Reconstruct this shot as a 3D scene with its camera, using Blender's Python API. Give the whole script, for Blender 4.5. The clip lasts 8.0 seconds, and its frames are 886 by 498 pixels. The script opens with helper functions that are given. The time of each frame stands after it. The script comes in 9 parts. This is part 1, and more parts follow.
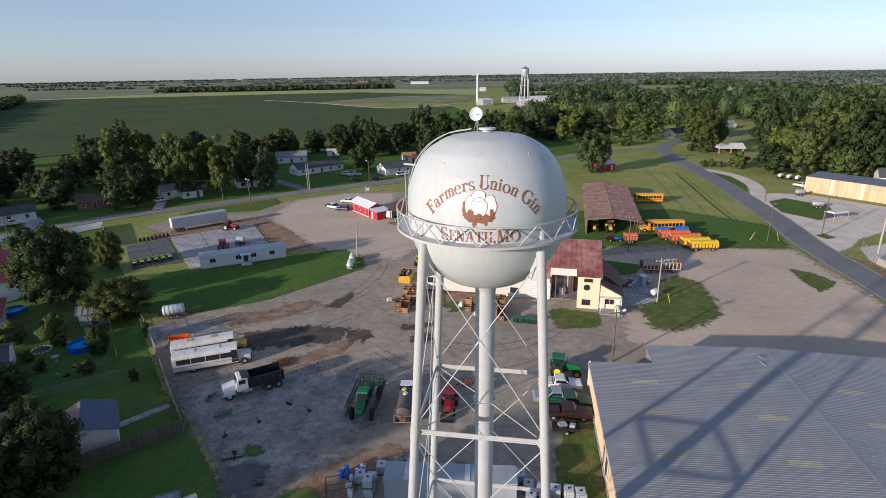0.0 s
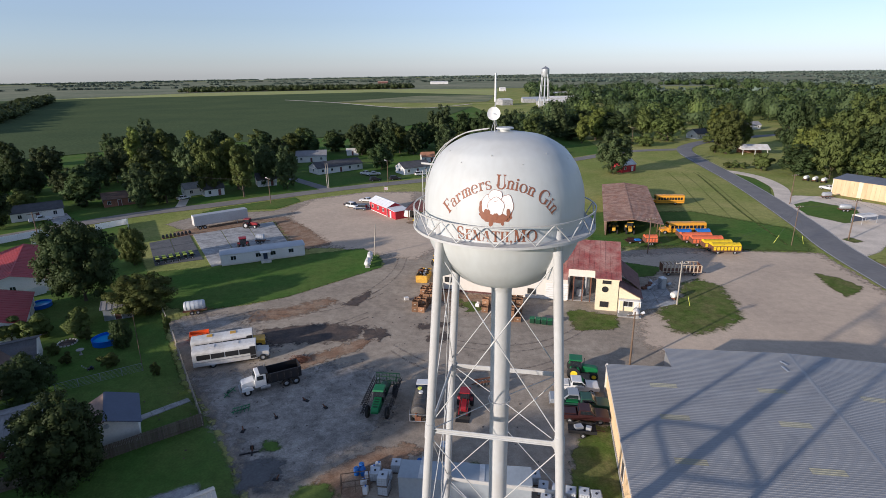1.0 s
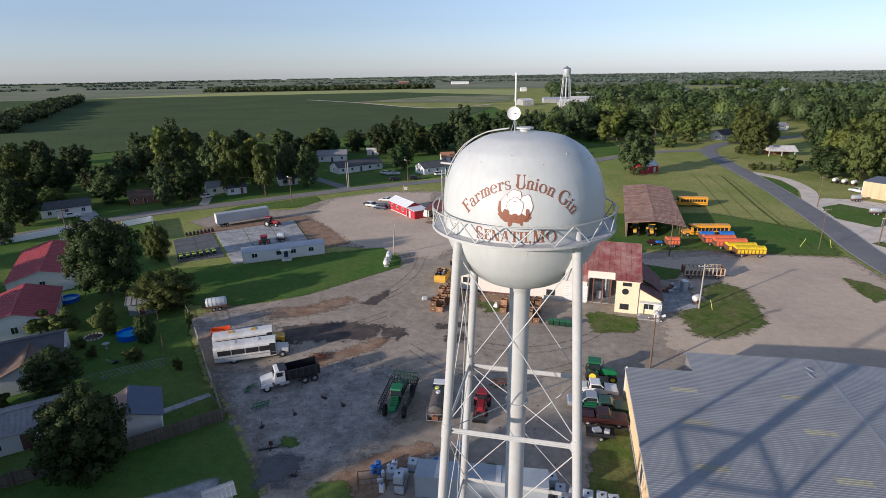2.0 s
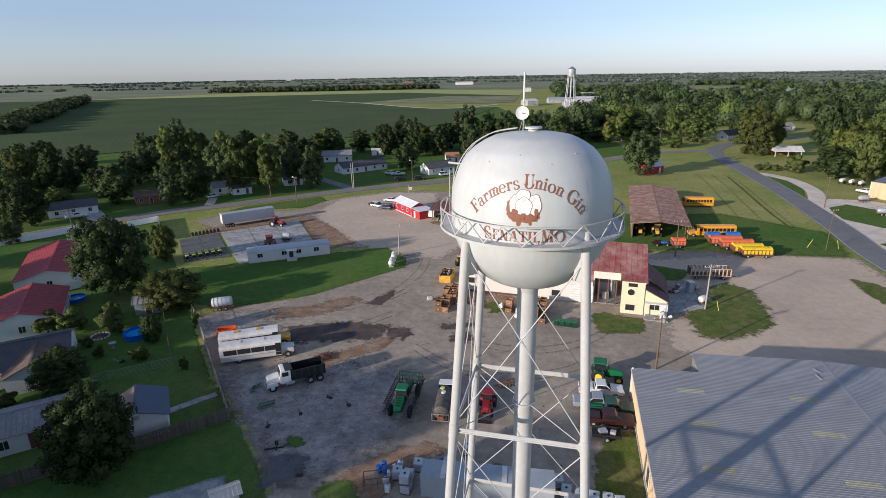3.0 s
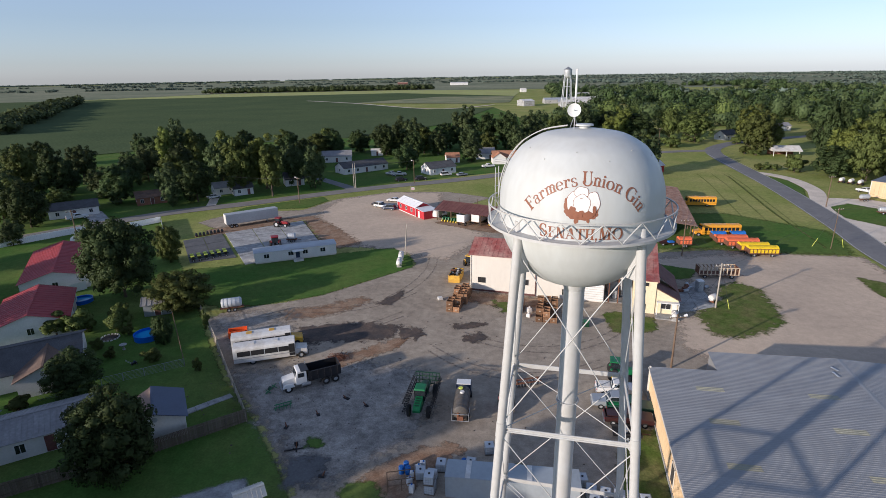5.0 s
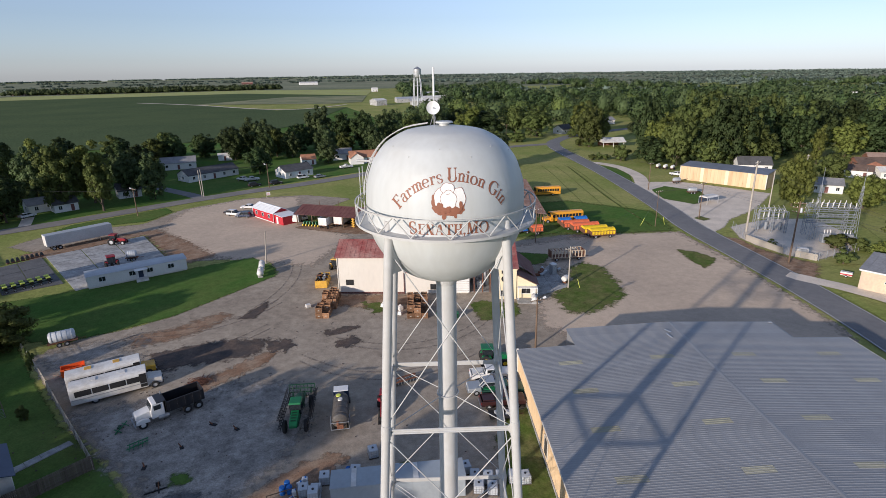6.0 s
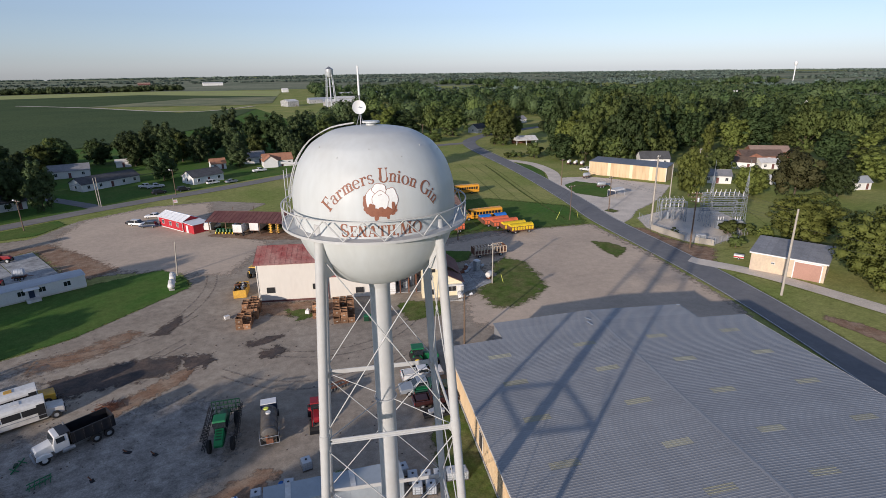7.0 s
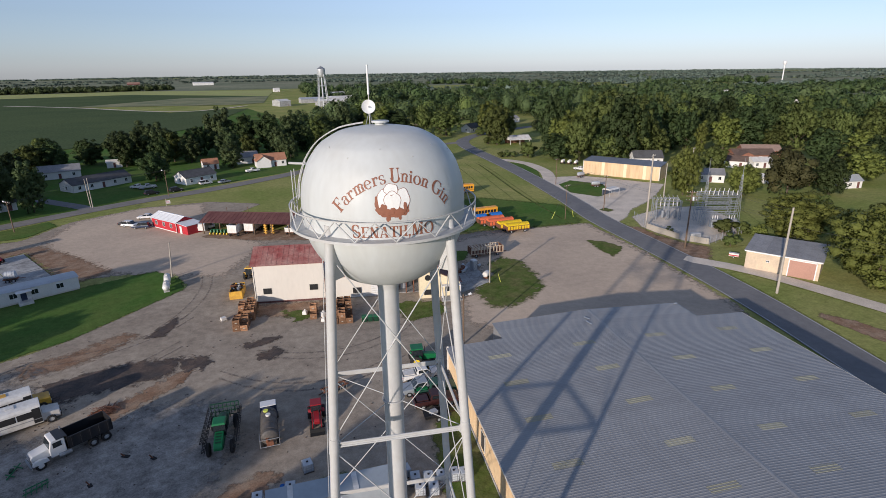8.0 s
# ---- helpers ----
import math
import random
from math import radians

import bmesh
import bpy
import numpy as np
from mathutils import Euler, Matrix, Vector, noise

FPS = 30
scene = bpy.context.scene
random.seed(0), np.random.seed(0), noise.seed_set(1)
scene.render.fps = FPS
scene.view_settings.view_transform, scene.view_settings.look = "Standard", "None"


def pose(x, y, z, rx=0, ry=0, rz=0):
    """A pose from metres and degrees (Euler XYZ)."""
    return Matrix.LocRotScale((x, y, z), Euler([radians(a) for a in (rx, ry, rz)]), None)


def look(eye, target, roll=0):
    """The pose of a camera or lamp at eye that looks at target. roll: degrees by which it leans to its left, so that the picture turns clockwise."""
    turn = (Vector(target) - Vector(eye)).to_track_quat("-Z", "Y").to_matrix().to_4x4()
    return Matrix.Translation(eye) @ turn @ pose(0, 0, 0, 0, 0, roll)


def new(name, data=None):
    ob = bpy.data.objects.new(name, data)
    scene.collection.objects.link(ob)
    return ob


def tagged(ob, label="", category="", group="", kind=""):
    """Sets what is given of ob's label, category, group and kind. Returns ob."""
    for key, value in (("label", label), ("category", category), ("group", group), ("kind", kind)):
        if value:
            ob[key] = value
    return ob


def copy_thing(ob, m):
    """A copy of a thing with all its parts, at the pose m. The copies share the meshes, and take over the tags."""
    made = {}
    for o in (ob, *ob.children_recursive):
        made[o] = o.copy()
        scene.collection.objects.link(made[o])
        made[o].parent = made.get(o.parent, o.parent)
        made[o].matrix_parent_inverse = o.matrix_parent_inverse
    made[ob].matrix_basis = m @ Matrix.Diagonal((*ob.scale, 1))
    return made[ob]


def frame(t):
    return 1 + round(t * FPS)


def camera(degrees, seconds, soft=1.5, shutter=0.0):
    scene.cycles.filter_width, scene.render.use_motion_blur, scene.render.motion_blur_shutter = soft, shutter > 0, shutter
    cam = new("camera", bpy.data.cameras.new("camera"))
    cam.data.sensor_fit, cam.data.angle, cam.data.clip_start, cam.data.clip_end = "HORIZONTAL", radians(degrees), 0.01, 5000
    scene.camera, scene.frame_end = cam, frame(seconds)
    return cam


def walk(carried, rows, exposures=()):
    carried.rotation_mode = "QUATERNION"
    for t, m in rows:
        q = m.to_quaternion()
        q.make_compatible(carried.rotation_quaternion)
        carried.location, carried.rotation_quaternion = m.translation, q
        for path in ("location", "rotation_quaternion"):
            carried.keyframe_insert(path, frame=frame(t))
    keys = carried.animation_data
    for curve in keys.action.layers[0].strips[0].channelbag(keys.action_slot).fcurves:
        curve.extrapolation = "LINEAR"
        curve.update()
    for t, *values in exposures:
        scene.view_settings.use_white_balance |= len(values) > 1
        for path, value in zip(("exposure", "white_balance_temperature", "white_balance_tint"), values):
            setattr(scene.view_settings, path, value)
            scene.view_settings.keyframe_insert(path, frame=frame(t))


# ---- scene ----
cam = camera(78.9, 8.0, soft=0.75)
PATH = [
    (0, (-0.423, -29.637, 40.272), (-0.517, -27.74, 39.646), -0.9),
    (0.5, (-0.384, -29.627, 40.26), (-0.517, -27.732, 39.634), -0.9),
    (1, (-0.345, -29.678, 40.243), (-0.505, -27.785, 39.618), -0.9),
    (1.5, (-0.32, -29.675, 40.233), (-0.524, -27.786, 39.608), -0.9),
    (3, (-0.522, -29.685, 40.185), (-0.767, -27.8, 39.563), -1.0),
    (3.5, (-1.218, -29.841, 40.172), (-1.475, -27.958, 39.55), -1.0),
    (4, (-2.279, -29.982, 40.17), (-2.54, -28.098, 39.55), -1.0),
    (5.3, (-3.578, -29.802, 40.048), (-3.759, -27.91, 39.426), -1.0),
    (5.5, (-3.647, -29.72, 40.054), (-3.744, -27.822, 39.43), -0.9),
    (6, (-3.764, -29.443, 39.99), (-3.489, -27.565, 39.36), -0.9),
    (6.5, (-3.981, -29.271, 39.954), (-3.462, -27.447, 39.321), -0.8),
    (7, (-4.335, -29.083, 39.923), (-3.775, -27.271, 39.29), -0.8),
    (7.5, (-4.72, -28.836, 39.905), (-4.143, -27.029, 39.271), -0.8),
    (8, (-5.145, -28.587, 39.911), (-4.558, -26.783, 39.276), -0.8),
]
walk(cam, [(t, look(eye, target, roll)) for t, eye, target, roll in PATH], exposures=[(0.0, 0.48), (1.0, 0.53), (5.4, 0.51), (6.6, 0.35), (8.0, 0.29)])

# ---- world, sun, exposure ----
SUN_ELEVATION = 13.5          # degrees
SHADOW_HEADING = 40.0         # degrees from +x, where shadows point
scene.view_settings.use_white_balance = True
scene.view_settings.white_balance_temperature = 5320
scene.view_settings.white_balance_tint = 17
world = bpy.data.worlds.new("world")
scene.world = world
world.use_nodes = True
wn = world.node_tree.nodes
sky = wn.new("ShaderNodeTexSky")
sky.sky_type = "NISHITA"
sky.sun_disc = False
sky.sun_elevation = radians(SUN_ELEVATION)
sky.sun_rotation = radians(90 - (SHADOW_HEADING + 180))
sky.altitude = 80
sky.air_density = 1.08
sky.dust_density = 0.3
sky.ozone_density = 3.0
wn["Background"].inputs["Strength"].default_value = 0.099
soft_sky = wn.new("ShaderNodeHueSaturation")
soft_sky.inputs["Saturation"].default_value = 0.54
world.node_tree.links.new(sky.outputs["Color"], soft_sky.inputs["Color"])
world.node_tree.links.new(soft_sky.outputs["Color"], wn["Background"].inputs["Color"])
sun = new("sun", bpy.data.lights.new("sun", "SUN"))
sun.data.energy = 4.1
sun.data.angle = radians(0.9)
sun.data.color = (1.0, 0.80, 0.54)
el, hd = radians(SUN_ELEVATION), radians(SHADOW_HEADING)
way = Vector((math.cos(hd) * math.cos(el), math.sin(hd) * math.cos(el), -math.sin(el)))
sun.matrix_world = Matrix.Translation((-200, -160, 90)) @ way.to_track_quat("-Z", "Y").to_matrix().to_4x4()


# ---- materials ----
def material(name, color, rough=0.7, metal=0.0, vary=0.25, coarse=0.35, fine=6.0, bump=0.0, second=None, island=0.0, per_object=0.0, spec=0.4, streak=None, mid=0.0):
    """A surface with stains and grain: color is broken by a coarse and a fine noise, second is the colour of its worn patches."""
    m = bpy.data.materials.new(name)
    m.use_nodes = True
    n, link = m.node_tree.nodes, m.node_tree.links.new
    bsdf = n["Principled BSDF"]
    bsdf.inputs["Roughness"].default_value = rough
    bsdf.inputs["Metallic"].default_value = metal
    bsdf.inputs["Specular IOR Level"].default_value = spec
    co = n.new("ShaderNodeTexCoord")
    where = co.outputs["Object"]
    if streak:
        mp = n.new("ShaderNodeMapping")
        mp.inputs["Scale"].default_value = streak
        link(where, mp.inputs["Vector"])
        where = mp.outputs["Vector"]
    big, small = n.new("ShaderNodeTexNoise"), n.new("ShaderNodeTexNoise")
    big.inputs["Scale"].default_value, big.inputs["Detail"].default_value = coarse, 6
    big.inputs["Roughness"].default_value = 0.62
    small.inputs["Scale"].default_value, small.inputs["Detail"].default_value = fine, 4
    link(where, big.inputs["Vector"])
    link(where, small.inputs["Vector"])
    ramp = n.new("ShaderNodeMapRange")
    ramp.inputs["From Min"].default_value, ramp.inputs["From Max"].default_value = 0.38, 0.66
    link(big.outputs["Fac"], ramp.inputs["Value"])
    mix = n.new("ShaderNodeMix")
    mix.data_type = "RGBA"
    other = second or tuple(c * (1 - vary) for c in color)
    mix.inputs["A"].default_value = (*color, 1)
    mix.inputs["B"].default_value = (*other, 1)
    link(ramp.outputs["Result"], mix.inputs["Factor"])
    grain = n.new("ShaderNodeMapRange")
    grain.inputs["From Min"].default_value, grain.inputs["From Max"].default_value = 0.25, 0.75
    grain.inputs["To Min"].default_value, grain.inputs["To Max"].default_value = 1 - vary, 1 + vary * 0.7
    link(small.outputs["Fac"], grain.inputs["Value"])
    hsv = n.new("ShaderNodeHueSaturation")
    link(mix.outputs["Result"], hsv.inputs["Color"])
    value = grain.outputs["Result"]
    if mid:
        patch, pr, pm = n.new("ShaderNodeTexNoise"), n.new("ShaderNodeMapRange"), n.new("ShaderNodeMath")
        patch.inputs["Scale"].default_value, patch.inputs["Detail"].default_value, patch.inputs["Roughness"].default_value = 0.75, 8, 0.72
        link(co.outputs["Object"], patch.inputs["Vector"])
        pr.inputs["From Min"].default_value, pr.inputs["From Max"].default_value = 0.34, 0.62
        pr.inputs["To Min"].default_value, pr.inputs["To Max"].default_value = 1 - mid, 1 + mid * 0.45
        link(patch.outputs["Fac"], pr.inputs["Value"])
        pm.operation = "MULTIPLY"
        link(value, pm.inputs[0])
        link(pr.outputs["Result"], pm.inputs[1])
        value = pm.outputs["Value"]
    if island or per_object:
        if island:
            src = n.new("ShaderNodeNewGeometry").outputs["Random Per Island"]
        else:
            src = n.new("ShaderNodeObjectInfo").outputs["Random"]
        amount = island or per_object
        r = n.new("ShaderNodeMapRange")
        r.inputs["To Min"].default_value, r.inputs["To Max"].default_value = 1 - amount, 1 + amount
        link(src, r.inputs["Value"])
        mul = n.new("ShaderNodeMath")
        mul.operation = "MULTIPLY"
        link(value, mul.inputs[0])
        link(r.outputs["Result"], mul.inputs[1])
        value = mul.outputs["Value"]
    link(value, hsv.inputs["Value"])
    link(hsv.outputs["Color"], bsdf.inputs["Base Color"])
    if bump:
        b = n.new("ShaderNodeBump")
        b.inputs["Strength"].default_value = min(1.0, bump * 4)
        b.inputs["Distance"].default_value = bump
        link(small.outputs["Fac"], b.inputs["Height"])
        link(b.outputs["Normal"], bsdf.inputs["Normal"])
    return m


def leaf_material(name, color, second, hue=0.012, tone_scale=0.09):
    m = bpy.data.materials.new(name)
    m.use_nodes = True
    n, link = m.node_tree.nodes, m.node_tree.links.new
    bsdf = n["Principled BSDF"]
    bsdf.inputs["Roughness"].default_value = 0.6
    bsdf.inputs["Specular IOR Level"].default_value = 0.1
    geo, info = n.new("ShaderNodeNewGeometry"), n.new("ShaderNodeObjectInfo")
    mix = n.new("ShaderNodeMix")
    mix.data_type = "RGBA"
    mix.inputs["A"].default_value, mix.inputs["B"].default_value = (*color, 1), (*second, 1)
    link(geo.outputs["Random Per Island"], mix.inputs["Factor"])
    hsv = n.new("ShaderNodeHueSaturation")
    a = n.new("ShaderNodeMapRange")
    a.inputs["To Min"].default_value, a.inputs["To Max"].default_value = 0.5 - hue, 0.5 + hue
    link(info.outputs["Random"], a.inputs["Value"])
    link(a.outputs["Result"], hsv.inputs["Hue"])
    v = n.new("ShaderNodeMapRange")
    v.inputs["To Min"].default_value, v.inputs["To Max"].default_value = 0.75, 1.3
    link(info.outputs["Random"], v.inputs["Value"])
    tone, co, tr_, mu = n.new("ShaderNodeTexNoise"), n.new("ShaderNodeTexCoord"), n.new("ShaderNodeMapRange"), n.new("ShaderNodeMath")
    tone.inputs["Scale"].default_value, tone.inputs["Detail"].default_value = tone_scale, 2
    link(co.outputs["Object"], tone.inputs["Vector"])
    tr_.inputs["From Min"].default_value, tr_.inputs["From Max"].default_value = 0.32, 0.68
    tr_.inputs["To Min"].default_value, tr_.inputs["To Max"].default_value = 0.72, 1.28
    link(tone.outputs["Fac"], tr_.inputs["Value"])
    mu.operation = "MULTIPLY"
    link(tr_.outputs["Result"], mu.inputs[0])
    link(v.outputs["Result"], mu.inputs[1])
    link(mu.outputs["Value"], hsv.inputs["Value"])
    link(mix.outputs["Result"], hsv.inputs["Color"])
    link(hsv.outputs["Color"], bsdf.inputs["Base Color"])
    tr = n.new("ShaderNodeBsdfTranslucent")
    link(hsv.outputs["Color"], tr.inputs["Color"])
    ms = n.new("ShaderNodeMixShader")
    ms.inputs["Fac"].default_value = 0.22
    link(bsdf.outputs["BSDF"], ms.inputs[1])
    link(tr.outputs["BSDF"], ms.inputs[2])
    link(ms.outputs["Shader"], n["Material Output"].inputs["Surface"])
    return m


M = {}
M["meadow"] = material("meadow", (0.235, 0.275, 0.074), 0.95, spec=0.02, vary=0.2, coarse=0.035, fine=2.5, second=(0.365, 0.345, 0.128), mid=0.24)
M["cut_grass"] = material("cut_grass", (0.175, 0.20, 0.056), 0.95, spec=0.02, vary=0.3, coarse=0.1, fine=3.0, second=(0.25, 0.25, 0.09), mid=0.3)
M["lawn"] = material("lawn", (0.080, 0.156, 0.033), 0.95, spec=0.02, vary=0.22, coarse=0.06, fine=4.0, bump=0.05, second=(0.130, 0.172, 0.048), mid=0.2)
M["rough_grass"] = material("rough_grass", (0.100, 0.150, 0.032), 0.95, spec=0.02, vary=0.3, coarse=0.25, fine=5.0, bump=0.06, second=(0.18, 0.175, 0.07), mid=0.3)
M["crop"] = material("crop", (0.085, 0.116, 0.060), 0.9, spec=0.0, vary=0.3, coarse=0.012, fine=0.7, second=(0.104, 0.135, 0.066))
# low sun on the crop, painted in as a much brighter green
M["crop_light"] = material("crop_light", (0.34, 0.37, 0.09), 0.9, vary=0.2, coarse=0.02, fine=0.5, second=(0.30, 0.30, 0.09))
M["crop_pale"] = material("crop_pale", (0.24, 0.23, 0.10), 0.9, vary=0.2, coarse=0.02, fine=0.5, second=(0.11, 0.14, 0.05))
M["bare_field"] = material("bare_field", (0.28, 0.15, 0.09), 0.95, vary=0.2, coarse=0.02, fine=0.5)
# dry-field tone for the far land, paled and greyed with distance haze
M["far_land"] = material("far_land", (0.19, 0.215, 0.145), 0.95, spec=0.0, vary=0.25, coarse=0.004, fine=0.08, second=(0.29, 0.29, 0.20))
M["gravel"] = material("gravel", (0.60, 0.485, 0.365), 0.95, spec=0.04, vary=0.12, coarse=0.07, fine=7.0, bump=0.02, second=(0.50, 0.405, 0.31), mid=0.12)
M["yard_dirt"] = material("yard_dirt", (0.41, 0.35, 0.275), 0.95, spec=0.03, vary=0.16, coarse=0.11, fine=7.0, bump=0.03, second=(0.315, 0.265, 0.208), mid=0.26)
M["mud"] = material("mud", (0.085, 0.075, 0.070), 0.85, spec=0.08, vary=0.22, coarse=0.4, fine=6.0, bump=0.03, second=(0.16, 0.12, 0.095), mid=0.25)
M["red_soil"] = material("red_soil", (0.265, 0.165, 0.105), 0.95, spec=0.03, vary=0.22, coarse=0.4, fine=6.0, bump=0.04, second=(0.36, 0.27, 0.19), mid=0.25)
M["asphalt"] = material("asphalt", (0.185, 0.184, 0.188), 0.85, spec=0.2, vary=0.12, coarse=0.15, fine=8.0, second=(0.22, 0.216, 0.214), mid=0.12)
M["old_asphalt"] = material("old_asphalt", (0.225, 0.212, 0.196), 0.9, spec=0.1, vary=0.12, coarse=0.15, fine=8.0, second=(0.275, 0.255, 0.228), mid=0.12)
M["orange_roof"] = material("orange_roof", (0.43, 0.21, 0.12), 0.9, vary=0.2, coarse=0.5, fine=6)
M["drive"] = material("drive", (0.74, 0.655, 0.55), 0.95, spec=0.04, vary=0.16, coarse=0.2, fine=5.0, second=(0.60, 0.53, 0.44))
# grey gravel whose tone also carries the trees' shade on the yard
M["dark_gravel"] = material("dark_gravel", (0.40, 0.365, 0.32), 0.92, spec=0.04, vary=0.2, coarse=0.3, fine=6.0, bump=0.03, second=(0.25, 0.23, 0.205), mid=0.4)
M["track"] = material("track", (0.27, 0.225, 0.185), 0.95, vary=0.2, coarse=0.5, fine=6, bump=0.02)
M["concrete"] = material("concrete", (0.43, 0.43, 0.42), 0.9, mid=0.35, vary=0.2, coarse=0.3, fine=5.0, second=(0.29, 0.285, 0.275))
M["wet_concrete"] = material("wet_concrete", (0.14, 0.14, 0.14), 0.8, vary=0.3, coarse=0.4, fine=5.0)
M["white_line"] = material("white_line", (0.7, 0.7, 0.66), 0.8, vary=0.25, coarse=1.0, fine=6)
M["tower_white"] = material("tower_white", (0.52, 0.54, 0.535), 0.45, spec=0.25, vary=0.04, coarse=0.55, fine=3.0, second=(0.485, 0.495, 0.48), streak=(1, 1, 0.18))
M["tower_leg"] = material("tower_leg", (0.47, 0.475, 0.47), 0.5, spec=0.3, vary=0.06, coarse=0.4, fine=3.0, second=(0.45, 0.44, 0.42))
M["brown_paint"] = material("brown_paint", (0.26, 0.105, 0.06), 0.55, vary=0.12, coarse=0.8, fine=6.0)
M["container_grey"] = material("container_grey", (0.36, 0.40, 0.43), 0.5, vary=0.08, coarse=0.3, fine=2.5, second=(0.30, 0.33, 0.355))
M["tan_metal"] = material("tan_metal", (0.60, 0.49, 0.34), 0.7, vary=0.1, coarse=0.4, fine=3, second=(0.47, 0.38, 0.29))
M["boll_white"] = material("boll_white", (0.74, 0.74, 0.72), 0.5, vary=0.03)
M["roof_metal"] = material("roof_metal", (0.315, 0.318, 0.322), 0.5, metal=0.25, vary=0.08, coarse=0.25, fine=2.0, second=(0.27, 0.272, 0.276), per_object=0.05)
M["skylight"] = material("skylight", (0.36, 0.345, 0.25), 0.6, vary=0.12, coarse=0.6, fine=2, per_object=0.15)
M["cream_metal"] = material("cream_metal", (0.66, 0.50, 0.30), 0.6, vary=0.10, coarse=0.5, fine=2.0, streak=(1, 1, 0.2), second=(0.52, 0.36, 0.20), per_object=0.04)
M["white_metal"] = material("white_metal", (0.67, 0.63, 0.555), 0.6, vary=0.05, coarse=0.25, fine=2.0, second=(0.635, 0.595, 0.525), streak=(1, 1, 0.3))
M["red_roof"] = material("red_roof", (0.28, 0.075, 0.065), 0.65, vary=0.28, coarse=0.35, fine=2.5, second=(0.40, 0.23, 0.19), per_object=0.06)
M["dark_red"] = material("dark_red", (0.115, 0.042, 0.040), 0.7, vary=0.25, coarse=0.5, fine=3.0, second=(0.17, 0.08, 0.065), per_object=0.10)
M["rust_roof"] = material("rust_roof", (0.24, 0.13, 0.09), 0.8, vary=0.3, coarse=0.5, fine=3.0, second=(0.36, 0.25, 0.20), per_object=0.15)
M["barn_red"] = material("barn_red", (0.45, 0.03, 0.04), 0.55, vary=0.12, coarse=0.6, fine=3)
M["house_red_roof"] = material("house_red_roof", (0.36, 0.055, 0.06), 0.6, vary=0.15, coarse=0.5, fine=4, per_object=0.06)
M["shingle"] = material("shingle", (0.10, 0.10, 0.105), 0.9, vary=0.3, coarse=0.6, fine=8, bump=0.02)
M["shingle_brown"] = material("shingle_brown", (0.16, 0.11, 0.085), 0.9, vary=0.3, coarse=0.6, fine=8)
M["blue_roof"] = material("blue_roof", (0.075, 0.095, 0.15), 0.55, vary=0.12, coarse=0.5, fine=4, per_object=0.06)
M["slate_roof"] = material("slate_roof", (0.17, 0.19, 0.23), 0.5, vary=0.12, coarse=0.4, fine=3, per_object=0.06)
M["tan_roof"] = material("tan_roof", (0.34, 0.24, 0.19), 0.9, vary=0.2, coarse=0.5, fine=6)
M["grey_roof"] = material("grey_roof", (0.31, 0.305, 0.305), 0.6, metal=0.2, vary=0.2, coarse=0.4, fine=3, per_object=0.08)
M["siding"] = material("siding", (0.72, 0.71, 0.68), 0.7, vary=0.08, coarse=0.4, fine=4)
M["brick"] = material("brick", (0.30, 0.14, 0.09), 0.9, vary=0.25, coarse=0.7, fine=9)
M["cream_wall"] = material("cream_wall", (0.76, 0.66, 0.44), 0.75, vary=0.08, coarse=0.4, fine=3)
M["pink_door"] = material("pink_door", (0.42, 0.24, 0.18), 0.7, vary=0.1)
M["dark"] = material("dark", (0.02, 0.02, 0.022), 0.8, vary=0.3)
M["interior"] = material("interior", (0.06, 0.055, 0.05), 0.9, vary=0.3)
M["glass"] = material("glass", (0.02, 0.025, 0.03), 0.08, vary=0.1, spec=0.8)
M["rubber"] = material("rubber", (0.022, 0.022, 0.022), 0.85, vary=0.2)
M["steel"] = material("steel", (0.42, 0.43, 0.44), 0.45, metal=0.7, vary=0.12, coarse=0.6, fine=4)
M["galv"] = material("galv", (0.52, 0.54, 0.56), 0.5, metal=0.4, vary=0.12)
M["old_galv"] = material("old_galv", (0.30, 0.32, 0.345), 0.6, metal=0.3, vary=0.15, coarse=0.5, fine=4)
M["rust"] = material("rust", (0.20, 0.085, 0.045), 0.9, vary=0.35, coarse=0.9, fine=6, second=(0.10, 0.05, 0.035))
M["white_paint"] = material("white_paint", (0.72, 0.72, 0.71), 0.35, vary=0.06, coarse=0.5, fine=4)
M["worn_white"] = material("worn_white", (0.70, 0.69, 0.66), 0.5, vary=0.12, coarse=0.5, fine=3, second=(0.55, 0.52, 0.47))
M["bus_yellow"] = material("bus_yellow", (0.72, 0.33, 0.02), 0.4, vary=0.08)
M["canvas_yellow"] = material("canvas_yellow", (0.80, 0.55, 0.0), 0.7, vary=0.10, coarse=0.8, fine=3)
M["canvas_orange"] = material("canvas_orange", (0.72, 0.16, 0.06), 0.7, vary=0.12, coarse=0.8, fine=3)
M["canvas_blue"] = material("canvas_blue", (0.03, 0.17, 0.55), 0.7, vary=0.12, coarse=0.8, fine=3)
M["machine_yellow"] = material("machine_yellow", (0.70, 0.42, 0.04), 0.5, vary=0.15, coarse=0.8, fine=4, second=(0.5, 0.28, 0.05))
M["farm_green"] = material("farm_green", (0.016, 0.155, 0.052), 0.4, vary=0.15)
M["grimy_tank"] = material("grimy_tank", (0.075, 0.072, 0.070), 0.6, vary=0.25, coarse=0.6, fine=4, second=(0.13, 0.11, 0.09))
M["dark_green"] = material("dark_green", (0.009, 0.05, 0.022), 0.5, vary=0.2)
M["wheel_yellow"] = material("wheel_yellow", (0.85, 0.62, 0.02), 0.45, vary=0.1)
